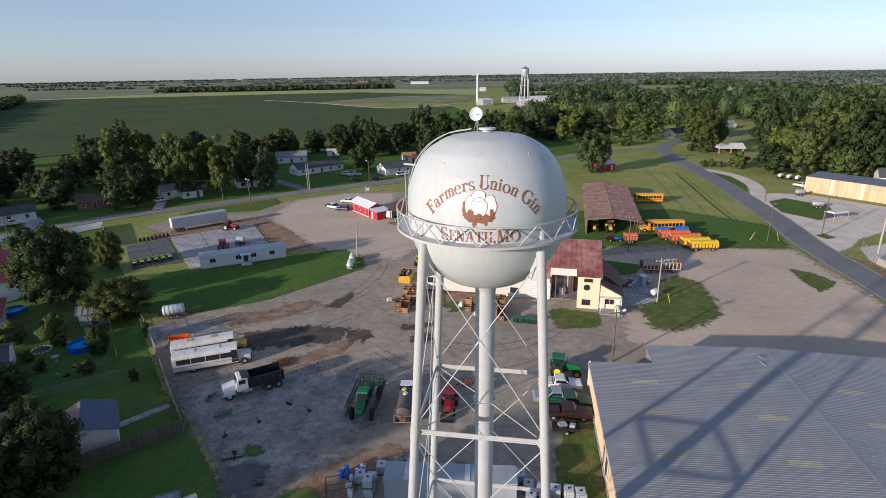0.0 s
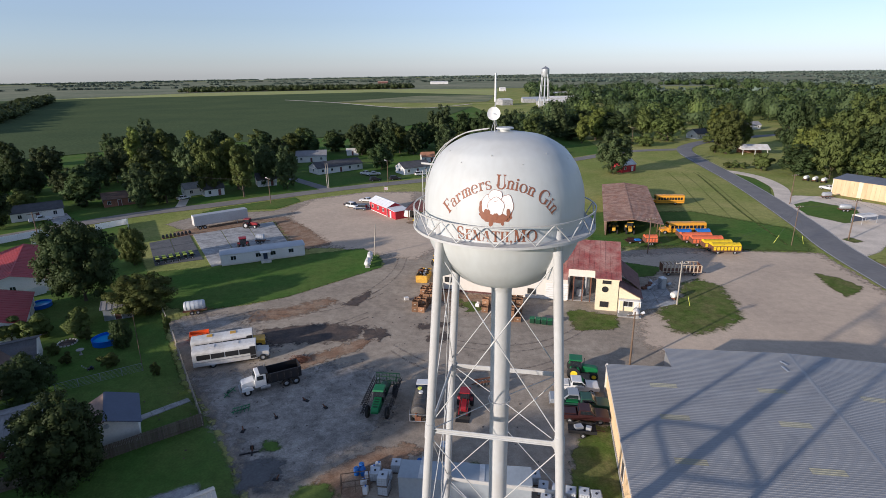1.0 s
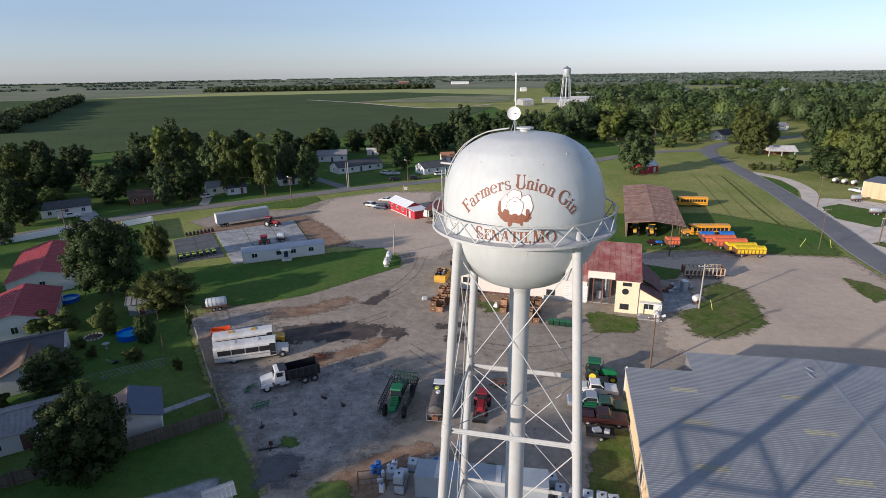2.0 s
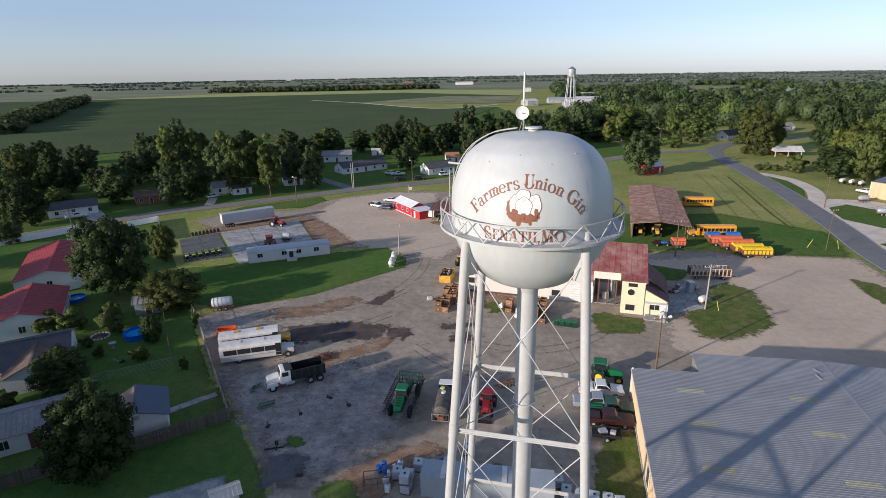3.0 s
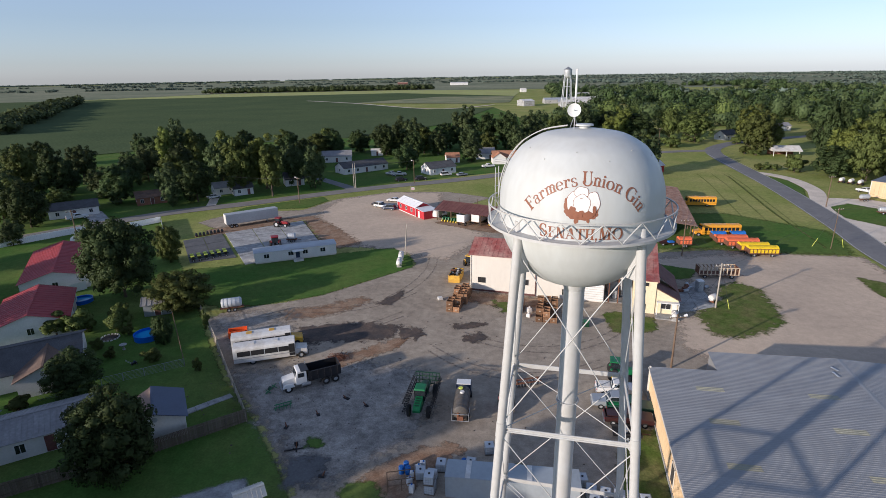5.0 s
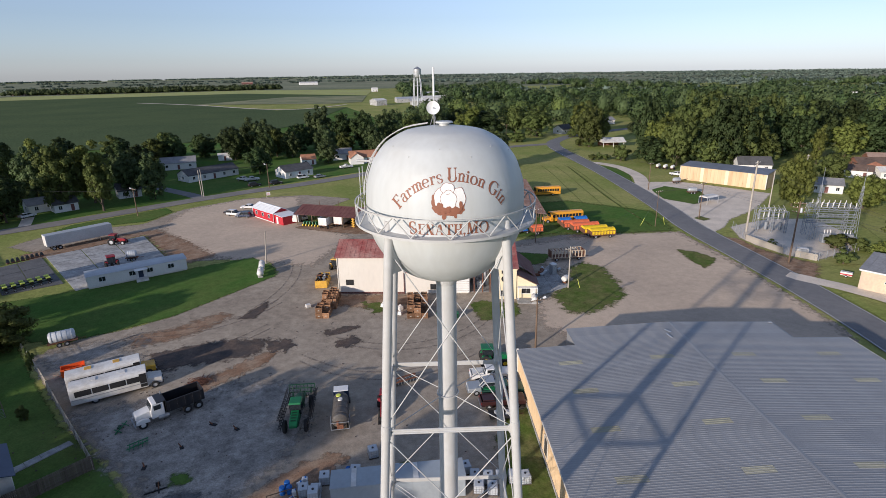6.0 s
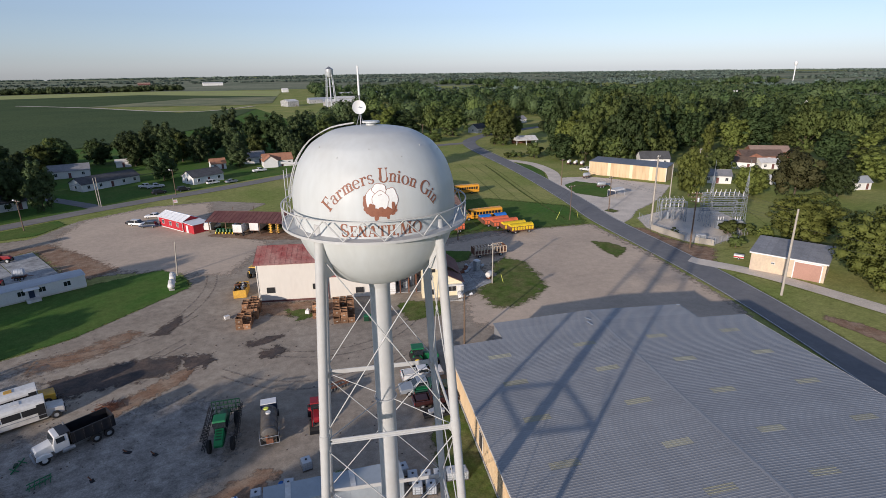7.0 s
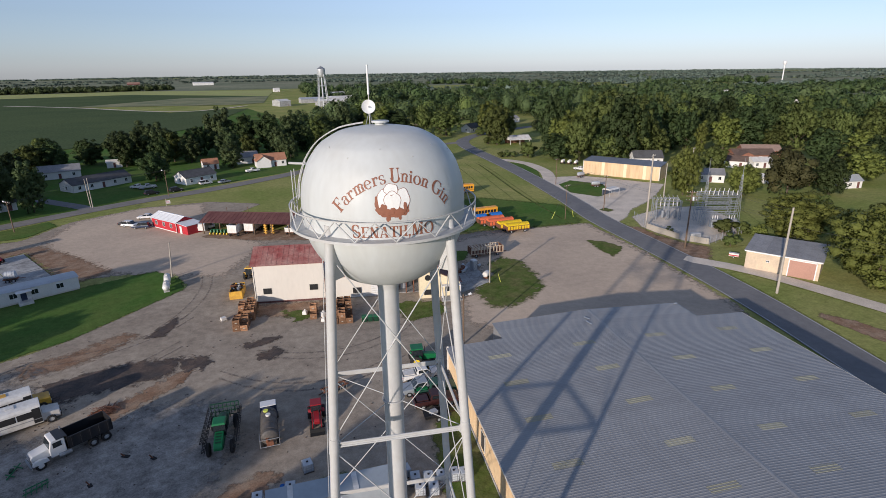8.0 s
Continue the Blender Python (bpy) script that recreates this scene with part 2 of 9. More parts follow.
M["machine_red"] = material("machine_red", (0.27, 0.016, 0.022), 0.4, vary=0.15)
M["orange"] = material("orange", (0.80, 0.13, 0.02), 0.55, vary=0.1)
M["paint_black"] = material("paint_black", (0.025, 0.025, 0.028), 0.3, vary=0.15)
M["paint_grey"] = material("paint_grey", (0.36, 0.39, 0.42), 0.35, metal=0.3, vary=0.08)
M["paint_maroon"] = material("paint_maroon", (0.045, 0.018, 0.018), 0.35, vary=0.15)
M["paint_dkgreen"] = material("paint_dkgreen", (0.03, 0.085, 0.06), 0.35, vary=0.15)
M["paint_navy"] = material("paint_navy", (0.03, 0.045, 0.09), 0.3, vary=0.1)
M["crate"] = material("crate", (0.32, 0.175, 0.092), 0.85, vary=0.3, coarse=0.9, fine=5, per_object=0.45)
M["plastic_white"] = material("plastic_white", (0.52, 0.55, 0.58), 0.5, vary=0.06)
M["plastic_blue"] = material("plastic_blue", (0.02, 0.12, 0.42), 0.5, vary=0.08)
M["pool_blue"] = material("pool_blue", (0.015, 0.13, 0.62), 0.4, vary=0.1)
M["pool_water"] = material("pool_water", (0.06, 0.35, 0.70), 0.08, vary=0.05)
M["lamp_yellow"] = material("lamp_yellow", (0.72, 0.78, 0.12), 0.6, vary=0.1)
M["pole_wood"] = material("pole_wood", (0.17, 0.115, 0.075), 0.9, vary=0.25, coarse=0.8, fine=6, streak=(1, 1, 0.2))
M["pole_pale"] = material("pole_pale", (0.42, 0.38, 0.32), 0.85, vary=0.2, coarse=0.8, fine=6, streak=(1, 1, 0.2))
M["fence_wood"] = material("fence_wood", (0.15, 0.125, 0.10), 0.9, vary=0.25, coarse=0.8, fine=6, per_object=0.25)
M["vinyl"] = material("vinyl", (0.78, 0.79, 0.80), 0.5, vary=0.04)
M["wire"] = material("wire", (0.05, 0.05, 0.05), 0.6, vary=0.1)
M["bark"] = material("bark", (0.11, 0.085, 0.06), 0.95, vary=0.3, coarse=1.2, fine=8, bump=0.03)
M["leaf"] = leaf_material("leaf", (0.096, 0.122, 0.034), (0.120, 0.146, 0.042))
M["leaf_dark"] = leaf_material("leaf_dark", (0.050, 0.074, 0.026), (0.064, 0.090, 0.033))
# yellow-green raised past plain leaf brightness, sunlight put into the colour
M["leaf_sunlit"] = leaf_material("leaf_sunlit", (0.145, 0.172, 0.038), (0.170, 0.198, 0.048))
# distance haze is mixed into this leaf colour, paler and bluer
M["leaf_hazed"] = leaf_material("leaf_hazed", (0.115, 0.150, 0.118), (0.135, 0.170, 0.134))
# a cooler tree green, also lifted and cooled for haze and shade
M["leaf_cool"] = leaf_material("leaf_cool", (0.074, 0.102, 0.042), (0.096, 0.126, 0.050))
M["leaf_brown"] = leaf_material("leaf_brown", (0.066, 0.066, 0.028), (0.086, 0.082, 0.034))


# ---- mesh tools ----
class Shape:
    """Collects the faces of one mesh."""

    def __init__(self):
        self.v, self.f = [], []

    def add(self, verts, faces, m=None):
        k = len(self.v)
        self.v += [tuple(m @ Vector(p)) for p in verts] if m else [tuple(p) for p in verts]
        self.f += [tuple(i + k for i in f) for f in faces]
        return self

    def box(self, x, y, z, sx, sy, sz, rz=0.0, rx=0.0, ry=0.0, taper=1.0):
        """A box with its base centre at (x, y, z); its top is taper times as wide."""
        a, b = sx / 2, sy / 2
        vs = [(-a, -b, 0), (a, -b, 0), (a, b, 0), (-a, b, 0)] + [(p * taper, q * taper, sz) for p, q in ((-a, -b), (a, -b), (a, b), (-a, b))]
        return self.add(vs, [(0, 3, 2, 1), (4, 5, 6, 7), (0, 1, 5, 4), (1, 2, 6, 5), (2, 3, 7, 6), (3, 0, 4, 7)], pose(x, y, z, rx, ry, rz))

    def rod(self, p, q, r, r2=None, n=8, caps=True):
        p, q = Vector(p), Vector(q)
        r2 = r if r2 is None else r2
        d = q - p
        t = d.to_track_quat("Z", "Y").to_matrix().to_4x4()
        ring = [(math.cos(2 * math.pi * i / n), math.sin(2 * math.pi * i / n)) for i in range(n)]
        vs = [(c * r, s * r, 0) for c, s in ring] + [(c * r2, s * r2, d.length) for c, s in ring]
        fs = [(i, (i + 1) % n, n + (i + 1) % n, n + i) for i in range(n)]
        if caps:
            fs += [tuple(range(n - 1, -1, -1)), tuple(range(n, 2 * n))]
        return self.add(vs, fs, Matrix.Translation(p) @ t)

    def tube(self, pts, r, n=6):
        for a, b in zip(pts, pts[1:]):
            self.rod(a, b, r, n=n)
        return self

    def lathe(self, profile, n=48, m=None, close=False):
        """profile: (radius, z) from bottom to top."""
        vs, fs, k = [], [], len(profile)
        for i in range(n):
            c, s = math.cos(2 * math.pi * i / n), math.sin(2 * math.pi * i / n)
            vs += [(r * c, r * s, z) for r, z in profile]
        for i in range(n):
            j = (i + 1) % n
            fs += [(i * k + a, j * k + a, j * k + a + 1, i * k + a + 1) for a in range(k - 1)]
            if close:
                fs.append((i * k + k - 1, j * k + k - 1, j * k, i * k))
        return self.add(vs, fs, m)

    def prism(self, outline, y0, y1, m=None):
        """An outline in x and z, drawn out along y."""
        n = len(outline)
        vs = [(x, y0, z) for x, z in outline] + [(x, y1, z) for x, z in outline]
        fs = [tuple(range(n)), tuple(range(2 * n - 1, n - 1, -1))] + [(i, n + i, n + (i + 1) % n, (i + 1) % n) for i in range(n)]
        return self.add(vs, fs, m)

    def slab(self, a, b, c, d, thick):
        """A sheet with corners a, b, c, d, thick downwards along its normal."""
        a, b, c, d = (Vector(p) for p in (a, b, c, d))
        nn = (b - a).cross(d - a).normalized() * thick
        low = [p - nn for p in (a, b, c, d)]
        return self.add([*low, a, b, c, d], [(0, 3, 2, 1), (4, 5, 6, 7), (0, 1, 5, 4), (1, 2, 6, 5), (2, 3, 7, 6), (3, 0, 4, 7)])

    def mesh(self, name, smooth=False, bevel=0.0, fix=False):
        me = bpy.data.meshes.new(name)
        me.from_pydata(self.v, [], self.f)
        if bevel or fix:
            bm = bmesh.new()
            bm.from_mesh(me)
            if bevel:
                edges = [e for e in bm.edges if len(e.link_faces) == 2 and e.calc_face_angle(0) > 0.5]
                bmesh.ops.bevel(bm, geom=edges, offset=bevel, segments=2, affect="EDGES", profile=0.6)
            bmesh.ops.recalc_face_normals(bm, faces=bm.faces)
            bm.to_mesh(me)
            bm.free()
        me.update()
        if smooth:
            me.polygons.foreach_set("use_smooth", [True] * len(me.polygons))
            if smooth != "all":
                me.set_sharp_from_angle(angle=radians(40))
        return me


def part(name, shape, mat, parent=None, label="", m=None, smooth=False, bevel=0.0, fix=True):
    """Links a Shape or a mesh as ONE object under a thing or a part."""
    me = shape.mesh(name, smooth, bevel, fix) if isinstance(shape, Shape) else shape
    ob = new(name, me)
    if not me.materials:
        me.materials.append(M[mat])
    ob.parent = parent
    if m is not None:
        ob.matrix_basis = m
    if label:
        ob["label"] = label
    return ob


def thing(name, m, label, category, group="", kind=""):
    ob = new(name)
    ob.empty_display_size = 0.5
    ob.matrix_basis = m
    return tagged(ob, label, category, group, kind)


MASKED = {}


def masked(mat, amount, breakup=0.9, soft=0.35):
    """The same surface, thinning out unevenly where its mesh says that its border is near."""
    key = (mat, amount, breakup, soft)
    if key not in MASKED:
        m = M[mat].copy()
        m.name = mat + "_edge"
        n, link = m.node_tree.nodes, m.node_tree.links.new
        at, co, nz = n.new("ShaderNodeAttribute"), n.new("ShaderNodeTexCoord"), n.new("ShaderNodeTexNoise")
        at.attribute_name = "inset"
        nz.inputs["Scale"].default_value, nz.inputs["Detail"].default_value, nz.inputs["Roughness"].default_value = breakup, 7, 0.68
        link(co.outputs["Object"], nz.inputs["Vector"])
        mul = n.new("ShaderNodeMath")
        mul.operation = "MULTIPLY_ADD"
        mul.inputs[1].default_value, mul.inputs[2].default_value = 4.0 * amount, -2.0 * amount
        link(nz.outputs["Fac"], mul.inputs[0])
        add = n.new("ShaderNodeMath")
        link(mul.outputs["Value"], add.inputs[0])
        link(at.outputs["Fac"], add.inputs[1])
        rg = n.new("ShaderNodeMapRange")
        rg.interpolation_type = "SMOOTHSTEP"
        rg.inputs["From Min"].default_value, rg.inputs["From Max"].default_value = -soft, soft
        link(add.outputs["Value"], rg.inputs["Value"])
        ms, tr = n.new("ShaderNodeMixShader"), n.new("ShaderNodeBsdfTransparent")
        link(rg.outputs["Result"], ms.inputs["Fac"])
        link(tr.outputs["BSDF"], ms.inputs[1])
        link(n["Principled BSDF"].outputs["BSDF"], ms.inputs[2])
        link(ms.outputs["Shader"], n["Material Output"].inputs["Surface"])
        MASKED[key] = m
    return MASKED[key]


def sheet(name, pts, z, mat, label, category="ground", wobble=0.0, step=2.0, seed=1.0, soft=0.35):
    """A patch of ground; with wobble its border is uneven and worn by up to about so many metres."""
    me = bpy.data.meshes.new(name)
    if not wobble:
        me.from_pydata([(x, y, z) for x, y in pts], [], [tuple(range(len(pts)))])
        bm = bmesh.new()
        bm.from_mesh(me)
        bmesh.ops.triangulate(bm, faces=bm.faces)
        if sum(f.normal.z * f.calc_area() for f in bm.faces) < 0:
            bmesh.ops.reverse_faces(bm, faces=bm.faces)
        bm.to_mesh(me)
        bm.free()
        me.materials.append(M[mat])
    else:
        P = np.array(pts, float)
        Q = np.roll(P, -1, axis=0)
        lo, hi = P.min(0) - 1.6 * wobble - 0.5, P.max(0) + 1.6 * wobble + 0.5
        g_ = min(2.2, max(0.4, float(np.sqrt(np.prod(hi - lo))) / 70))
        xs, ys = np.arange(lo[0], hi[0] + g_, g_), np.arange(lo[1], hi[1] + g_, g_)
        X, Y = np.meshgrid(xs, ys)
        dist, inside = np.full(X.shape, 1e9), np.zeros(X.shape, bool)
        for (x0, y0), (x1, y1) in zip(P, Q):
            dx, dy = x1 - x0, y1 - y0
            t = np.clip(((X - x0) * dx + (Y - y0) * dy) / (dx * dx + dy * dy + 1e-9), 0, 1)
            dist = np.minimum(dist, np.hypot(X - x0 - t * dx, Y - y0 - t * dy))
            cross = (y0 > Y) != (y1 > Y)
            inside ^= cross & (X < x0 + (Y - y0) * dx / (dy if dy else 1e-9))
        sd = np.where(inside, dist, -dist)
        keep = sd > -1.7 * wobble - g_
        nx = len(xs)
        idx = np.arange(X.size).reshape(X.shape)
        cell = keep[:-1, :-1] | keep[1:, :-1] | keep[:-1, 1:] | keep[1:, 1:]
        F = np.stack([idx[:-1, :-1], idx[:-1, 1:], idx[1:, 1:], idx[1:, :-1]], -1)[cell]
        used, back = np.unique(F, return_inverse=True)
        V = np.stack([X.ravel()[used], Y.ravel()[used], np.full(len(used), z)], 1)
        me.from_pydata(V.tolist(), [], back.reshape(-1, 4).tolist())
        me.attributes.new("inset", "FLOAT", "POINT").data.foreach_set("value", np.clip(sd.ravel()[used], -9, 9).astype(np.float32))
        me.materials.append(masked(mat, wobble, soft=soft))
    me.update()
    return tagged(new(name, me), label, category, "", "structure")


def ribbon(name, pts, width, z, mat, label, category="road"):
    """A road along a line of points, in short smooth steps."""
    P = [Vector((*p, 0)) for p in pts]
    line = []
    for i in range(len(P) - 1):
        a, b, c, d = P[max(i - 1, 0)], P[i], P[i + 1], P[min(i + 2, len(P) - 1)]
        for k in range(8):
            t = k / 8
            line.append(0.5 * (2 * b + (c - a) * t + (2 * a - 5 * b + 4 * c - d) * t * t + (3 * b - a - 3 * c + d) * t**3))
    line.append(P[-1])
    vs, fs = [], []
    for i, p in enumerate(line):
        d = (line[min(i + 1, len(line) - 1)] - line[max(i - 1, 0)]).normalized()
        n = Vector((-d.y, d.x, 0)) * width / 2
        vs += [p + n + Vector((0, 0, z)), p + Vector((0, 0, z + 0.004 * width)), p - n + Vector((0, 0, z))]
    for i in range(len(line) - 1):
        a = 3 * i
        fs += [(a, a + 1, a + 4, a + 3), (a + 1, a + 2, a + 5, a + 4)]
    me = bpy.data.meshes.new(name)
    me.from_pydata(vs, [], fs)
    bm = bmesh.new()
    bm.from_mesh(me)
    bmesh.ops.recalc_face_normals(bm, faces=bm.faces)
    if sum(f.normal.z for f in bm.faces) < 0:
        bmesh.ops.reverse_faces(bm, faces=bm.faces)
    bm.to_mesh(me)
    bm.free()
    ob = new(name, me)
    me.materials.append(M[mat])
    return tagged(ob, label, category, "", "structure")


# ---- ground, fields, roads ----
g = Shape()
rings = [0, 60, 150, 300, 600, 1200, 2400, 4700]
g.v = [(0, 0, 0)]
for r in rings[1:]:
    g.v += [(r * math.cos(2 * math.pi * i / 64), r * math.sin(2 * math.pi * i / 64), 0) for i in range(64)]
g.f = [(0, 1 + i, 1 + (i + 1) % 64) for i in range(64)]
for k in range(len(rings) - 2):
    a, b = 1 + 64 * k, 65 + 64 * k
    g.f += [(a + i, b + i, b + (i + 1) % 64, a + (i + 1) % 64) for i in range(64)]
tagged(part("ground", g, "meadow", fix=False), "flat grassy ground with worn yellowish patches", "ground", "", "structure")

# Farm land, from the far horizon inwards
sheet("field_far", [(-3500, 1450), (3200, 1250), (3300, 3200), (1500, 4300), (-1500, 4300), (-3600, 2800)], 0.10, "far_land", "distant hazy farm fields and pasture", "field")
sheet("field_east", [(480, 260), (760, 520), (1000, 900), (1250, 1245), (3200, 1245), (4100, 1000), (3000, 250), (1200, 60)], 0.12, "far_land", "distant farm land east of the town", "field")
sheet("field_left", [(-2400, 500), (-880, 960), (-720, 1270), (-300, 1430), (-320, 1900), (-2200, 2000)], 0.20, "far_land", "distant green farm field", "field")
sheet("field_bare", [(-760, 1330), (-440, 1480), (-460, 1620), (-830, 1460)], 0.35, "bare_field", "bare reddish ploughed field", "field")
sheet("field_crop", [(-240, 235), (-190, 290), (-130, 310), (-95, 335), (-50, 430), (-18, 640), (-95, 610), (-228, 770), (-40, 720), (0, 745), (10, 960), (-240, 1180), (-760, 1010), (-1500, 700), (-900, 200), (-420, 120)], 0.30, "crop", "large dark green cotton field", "field")
sheet("field_strip", [(-780, 1010), (-240, 1180), (10, 960), (30, 1250), (-270, 1400), (-700, 1270), (-870, 960)], 0.34, "crop_light", "sunlit yellow-green strip of crop", "field")
sheet("field_pale", [(-228, 770), (-40, 720), (0, 745), (10, 950), (-120, 960)], 0.36, "crop_pale", "pale green field beside a farm track", "field")
ribbon("farm_track", [(-20, 690), (-90, 620), (-225, 765), (-330, 860)], 5, 0.40, "drive", "pale dirt farm track between fields")

# The yard and its lots
sheet("yard", [(-32.0, 22.4), (-36.8, 27.6), (-41, 32), (-49, 42.6), (-55, 50.5), (-51, 55.5), (-44, 58), (-38, 62), (-30, 71), (-22.5, 80), (-27, 92), (-40, 92), (-46, 92), (-61.5, 117), (-80, 104), (-92, 112), (-86, 124), (-66, 128),
               (-60, 144), (-43, 156), (-24, 157), (-8, 148), (-20, 131), (-26, 119), (0, 106), (30, 92), (46, 95), (62, 92.5), (75, 92), (74, 68), (72, 50), (70, 36), (63, 24), (58, -40), (-4, -45), (-12, -12), (-20, 4), (-24.6, 12.9), (-26.3, 15.2), (-29.3, 19.0)],
      0.03, "yard_dirt", "packed dirt and gravel yard with tyre tracks", "yard", 0.8)
sheet("gravel_lot", [(24, 80), (30, 88), (54, 93.5), (74.2, 92), (73.7, 70), (71.5, 50), (69.5, 36), (63, 30), (40, 40), (28, 42), (24, 47), (26, 56), (33, 62), (36, 72), (30, 78)], 0.05, "gravel", "pale tan gravel parking lot", "lot", 2.2, seed=3, soft=1.2)
sheet("gravel_lot_back", [(-60, 128), (-58, 144), (-43, 155), (-26, 155), (-22, 122), (-8, 104), (-16, 84), (-26, 88), (-44, 96), (-56, 112)], 0.05, "gravel", "pale tan gravel lot behind the gin", "lot", 2.6, seed=5, soft=1.4)
sheet("mud_patch", [(-37.4, 48), (-31, 50.5), (-25.8, 51), (-19.7, 50), (-21, 46), (-25, 44.5), (-30, 44), (-34, 43)], 0.07, "mud", "dark damp mud patch in the yard", "mud", 1.3, 1.0, 11, soft=0.6)
sheet("mud_patch", [(-21, 50), (-16.5, 49.5), (-16, 46.5), (-19, 45.5)], 0.075, "mud", "churned dark mud in the yard", "mud", 1.6, 0.8, 12)
sheet("mud_patch", [(-26.6, 58.7), (-24.6, 62.5), (-22.6, 66), (-22.4, 63), (-23.6, 58.4)], 0.07, "mud", "dark wet tyre rut in the yard", "mud", 0.6, 1.0, 13)
sheet("mud_patch", [(-11.6, 51.5), (-8.5, 52.5), (-5.5, 53), (-7, 51), (-9, 50), (-11, 49.6)], 0.07, "mud", "dark churned mud near the crates", "mud", 0.9, 0.8, 14)
sheet("mud_patch", [(-9.6, 47.4), (-6.4, 49), (-5.7, 46.5), (-7.5, 45.3), (-9.3, 45.8)], 0.07, "mud", "small dark mud patch in the yard", "mud", 0.9, 0.8, 15)
sheet("soil_patch", [(-29, 38), (-25, 41.5), (-20, 46), (-17.5, 46.5), (-20, 42), (-23, 39.5), (-26.9, 36.4)], 0.065, "red_soil", "brown disturbed soil in the yard", "soil", 1.1, 1.0, 16)
sheet("soil_patch", [(-19, 12), (-16.7, 16.4), (-12.5, 20.1), (-8.9, 21.4), (-7.2, 20.4), (-10, 17), (-12, 15.7), (-13, 8), (-18, 6)], 0.065, "red_soil", "reddish bare soil beside the tank shed", "soil", 0.9, 1.0, 17)
# greyer gravel laid where tree shade falls, the shade toned into it
sheet("grey_patch", [(-41, 33.5), (-35, 26.5), (-29.5, 20), (-22, 13), (-15, 20), (-12, 27), (-15, 36), (-22, 38), (-30, 36)], 0.045, "dark_gravel", "grey mottled gravel with tree shade in its tone", "yard", 2.6, 1.2, 18, soft=1.6)
sheet("grey_patch", [(-54, 51), (-46, 43), (-40, 37), (-33, 42), (-38, 48), (-46, 54)], 0.045, "dark_gravel", "grey gravel beside the buses with shade in its tone", "yard", 2.0, 1.2, 19, soft=1.2)
sheet("soil_patch", [(-43, 55), (-36, 57), (-30, 62), (-28, 60), (-33, 54), (-40, 50.5)], 0.045, "red_soil", "brown tyre-marked dirt beside the grass", "soil", 1.6, 1.0, 20, soft=1.0)

sheet("lawn_north", [(-150, 80), (-122, 112), (-86, 143), (-45, 172), (0, 201), (60, 252), (60, 300), (20, 420), (-18, 640), (-60, 520), (-119, 405), (-205, 352), (-262, 262), (-420, 120), (-300, 0), (-190, 30)], 0.02, "lawn", "shaded green lawns of the town beside the road", "grass")
sheet("soil_patch", [(-45.5, 89), (-39, 95), (-50, 110), (-60, 121), (-72, 116), (-85, 104), (-80, 99), (-61.5, 116.5), (-46.4, 90.5)], 0.055, "red_soil", "brown dirt around the old concrete slab", "soil", 1.6, 1.0, 40, soft=1.0)
sheet("grass_strip", [(-60, 57), (-73, 73.5), (-58, 79), (-41, 87.3), (-30, 92), (-24, 84), (-23, 79), (-30, 71), (-38, 62), (-46, 57.5), (-53, 54.5)], 0.07, "lawn", "mown green grass beside the mobile home", "grass", 0.8, 1.0, 21)
sheet("lawn_west", [(-33, 22.8), (-37.4, 27.8), (-42, 32), (-50, 42.5), (-60.5, 57), (-73, 73.5), (-90, 95), (-103, 112), (-119, 100), (-140, 80), (-140, -30), (-20, -40), (-13, -12), (-20.6, 4), (-25.2, 12.9), (-26.9, 15.2), (-29.9, 19.0)], 0.025, "lawn", "shaded green back lawns of the houses", "grass", 0.5, 1.0, 22)
sheet("grass_patch", [(32, 61.5), (29.5, 58.5), (29.7, 51), (33, 50.2), (38.3, 52.6), (42.7, 56.4), (44.3, 63.6), (45, 71), (42, 74.5), (38, 72), (36, 66)], 0.09, "rough_grass", "rough green grass patch on the gravel", "grass", 1.6, 0.8, 23, soft=0.9)
sheet("grass_patch", [(66.3, 78.9), (69.7, 76.4), (71.3, 71.4), (68.5, 68.5), (65.4, 66.6), (65.2, 71)], 0.09, "rough_grass", "small grass island in the gravel lot", "grass", 0.6, 0.6, 24)
sheet("grass_patch", [(13.5, 57.5), (16.1, 58.6), (21.9, 56.6), (21.5, 52), (19.8, 51), (14.4, 50.6)], 0.09, "rough_grass", "scruffy grass in front of the cream office", "grass", 0.8, 0.6, 25)
sheet("grass_patch", [(-5.0, 61.8), (-1.4, 61.0), (-0.8, 58.0), (-3.0, 57.0), (-4.6, 59.4)], 0.09, "rough_grass", "scruffy grass along the gin wall", "grass", 1.6, 0.6, 26)
sheet("soil_patch", [(-10.2, 66.0), (-5.8, 65.6), (0.4, 64.2), (6.0, 63.0), (5.0, 60.6), (1.6, 59.6), (-4.1, 59.4), (-9.6, 61.4)], 0.06, "red_soil", "straw and brown dirt along the gin wall", "soil", 1.2, 1.0, 47, soft=0.8)
sheet("grass_patch", [(9.4, 21), (12.5, 25.6), (14.8, 26), (13.2, 9), (12, 4), (7, 6)], 0.09, "rough_grass", "weedy grass beside the warehouse wall", "grass", 0.8, 0.6, 27)
sheet("grass_patch", [(26.5, 78), (30, 84), (37, 81), (34, 76), (30, 75)], 0.09, "lawn", "mown grass behind the cotton gin", "grass", 0.5, 0.8, 28)
sheet("grass_patch", [(-88, 125), (-66, 131), (-62, 141), (-66, 147), (-86, 131)], 0.09, "lawn", "roadside grass verge by the lot", "grass", 0.6, 1, 29)
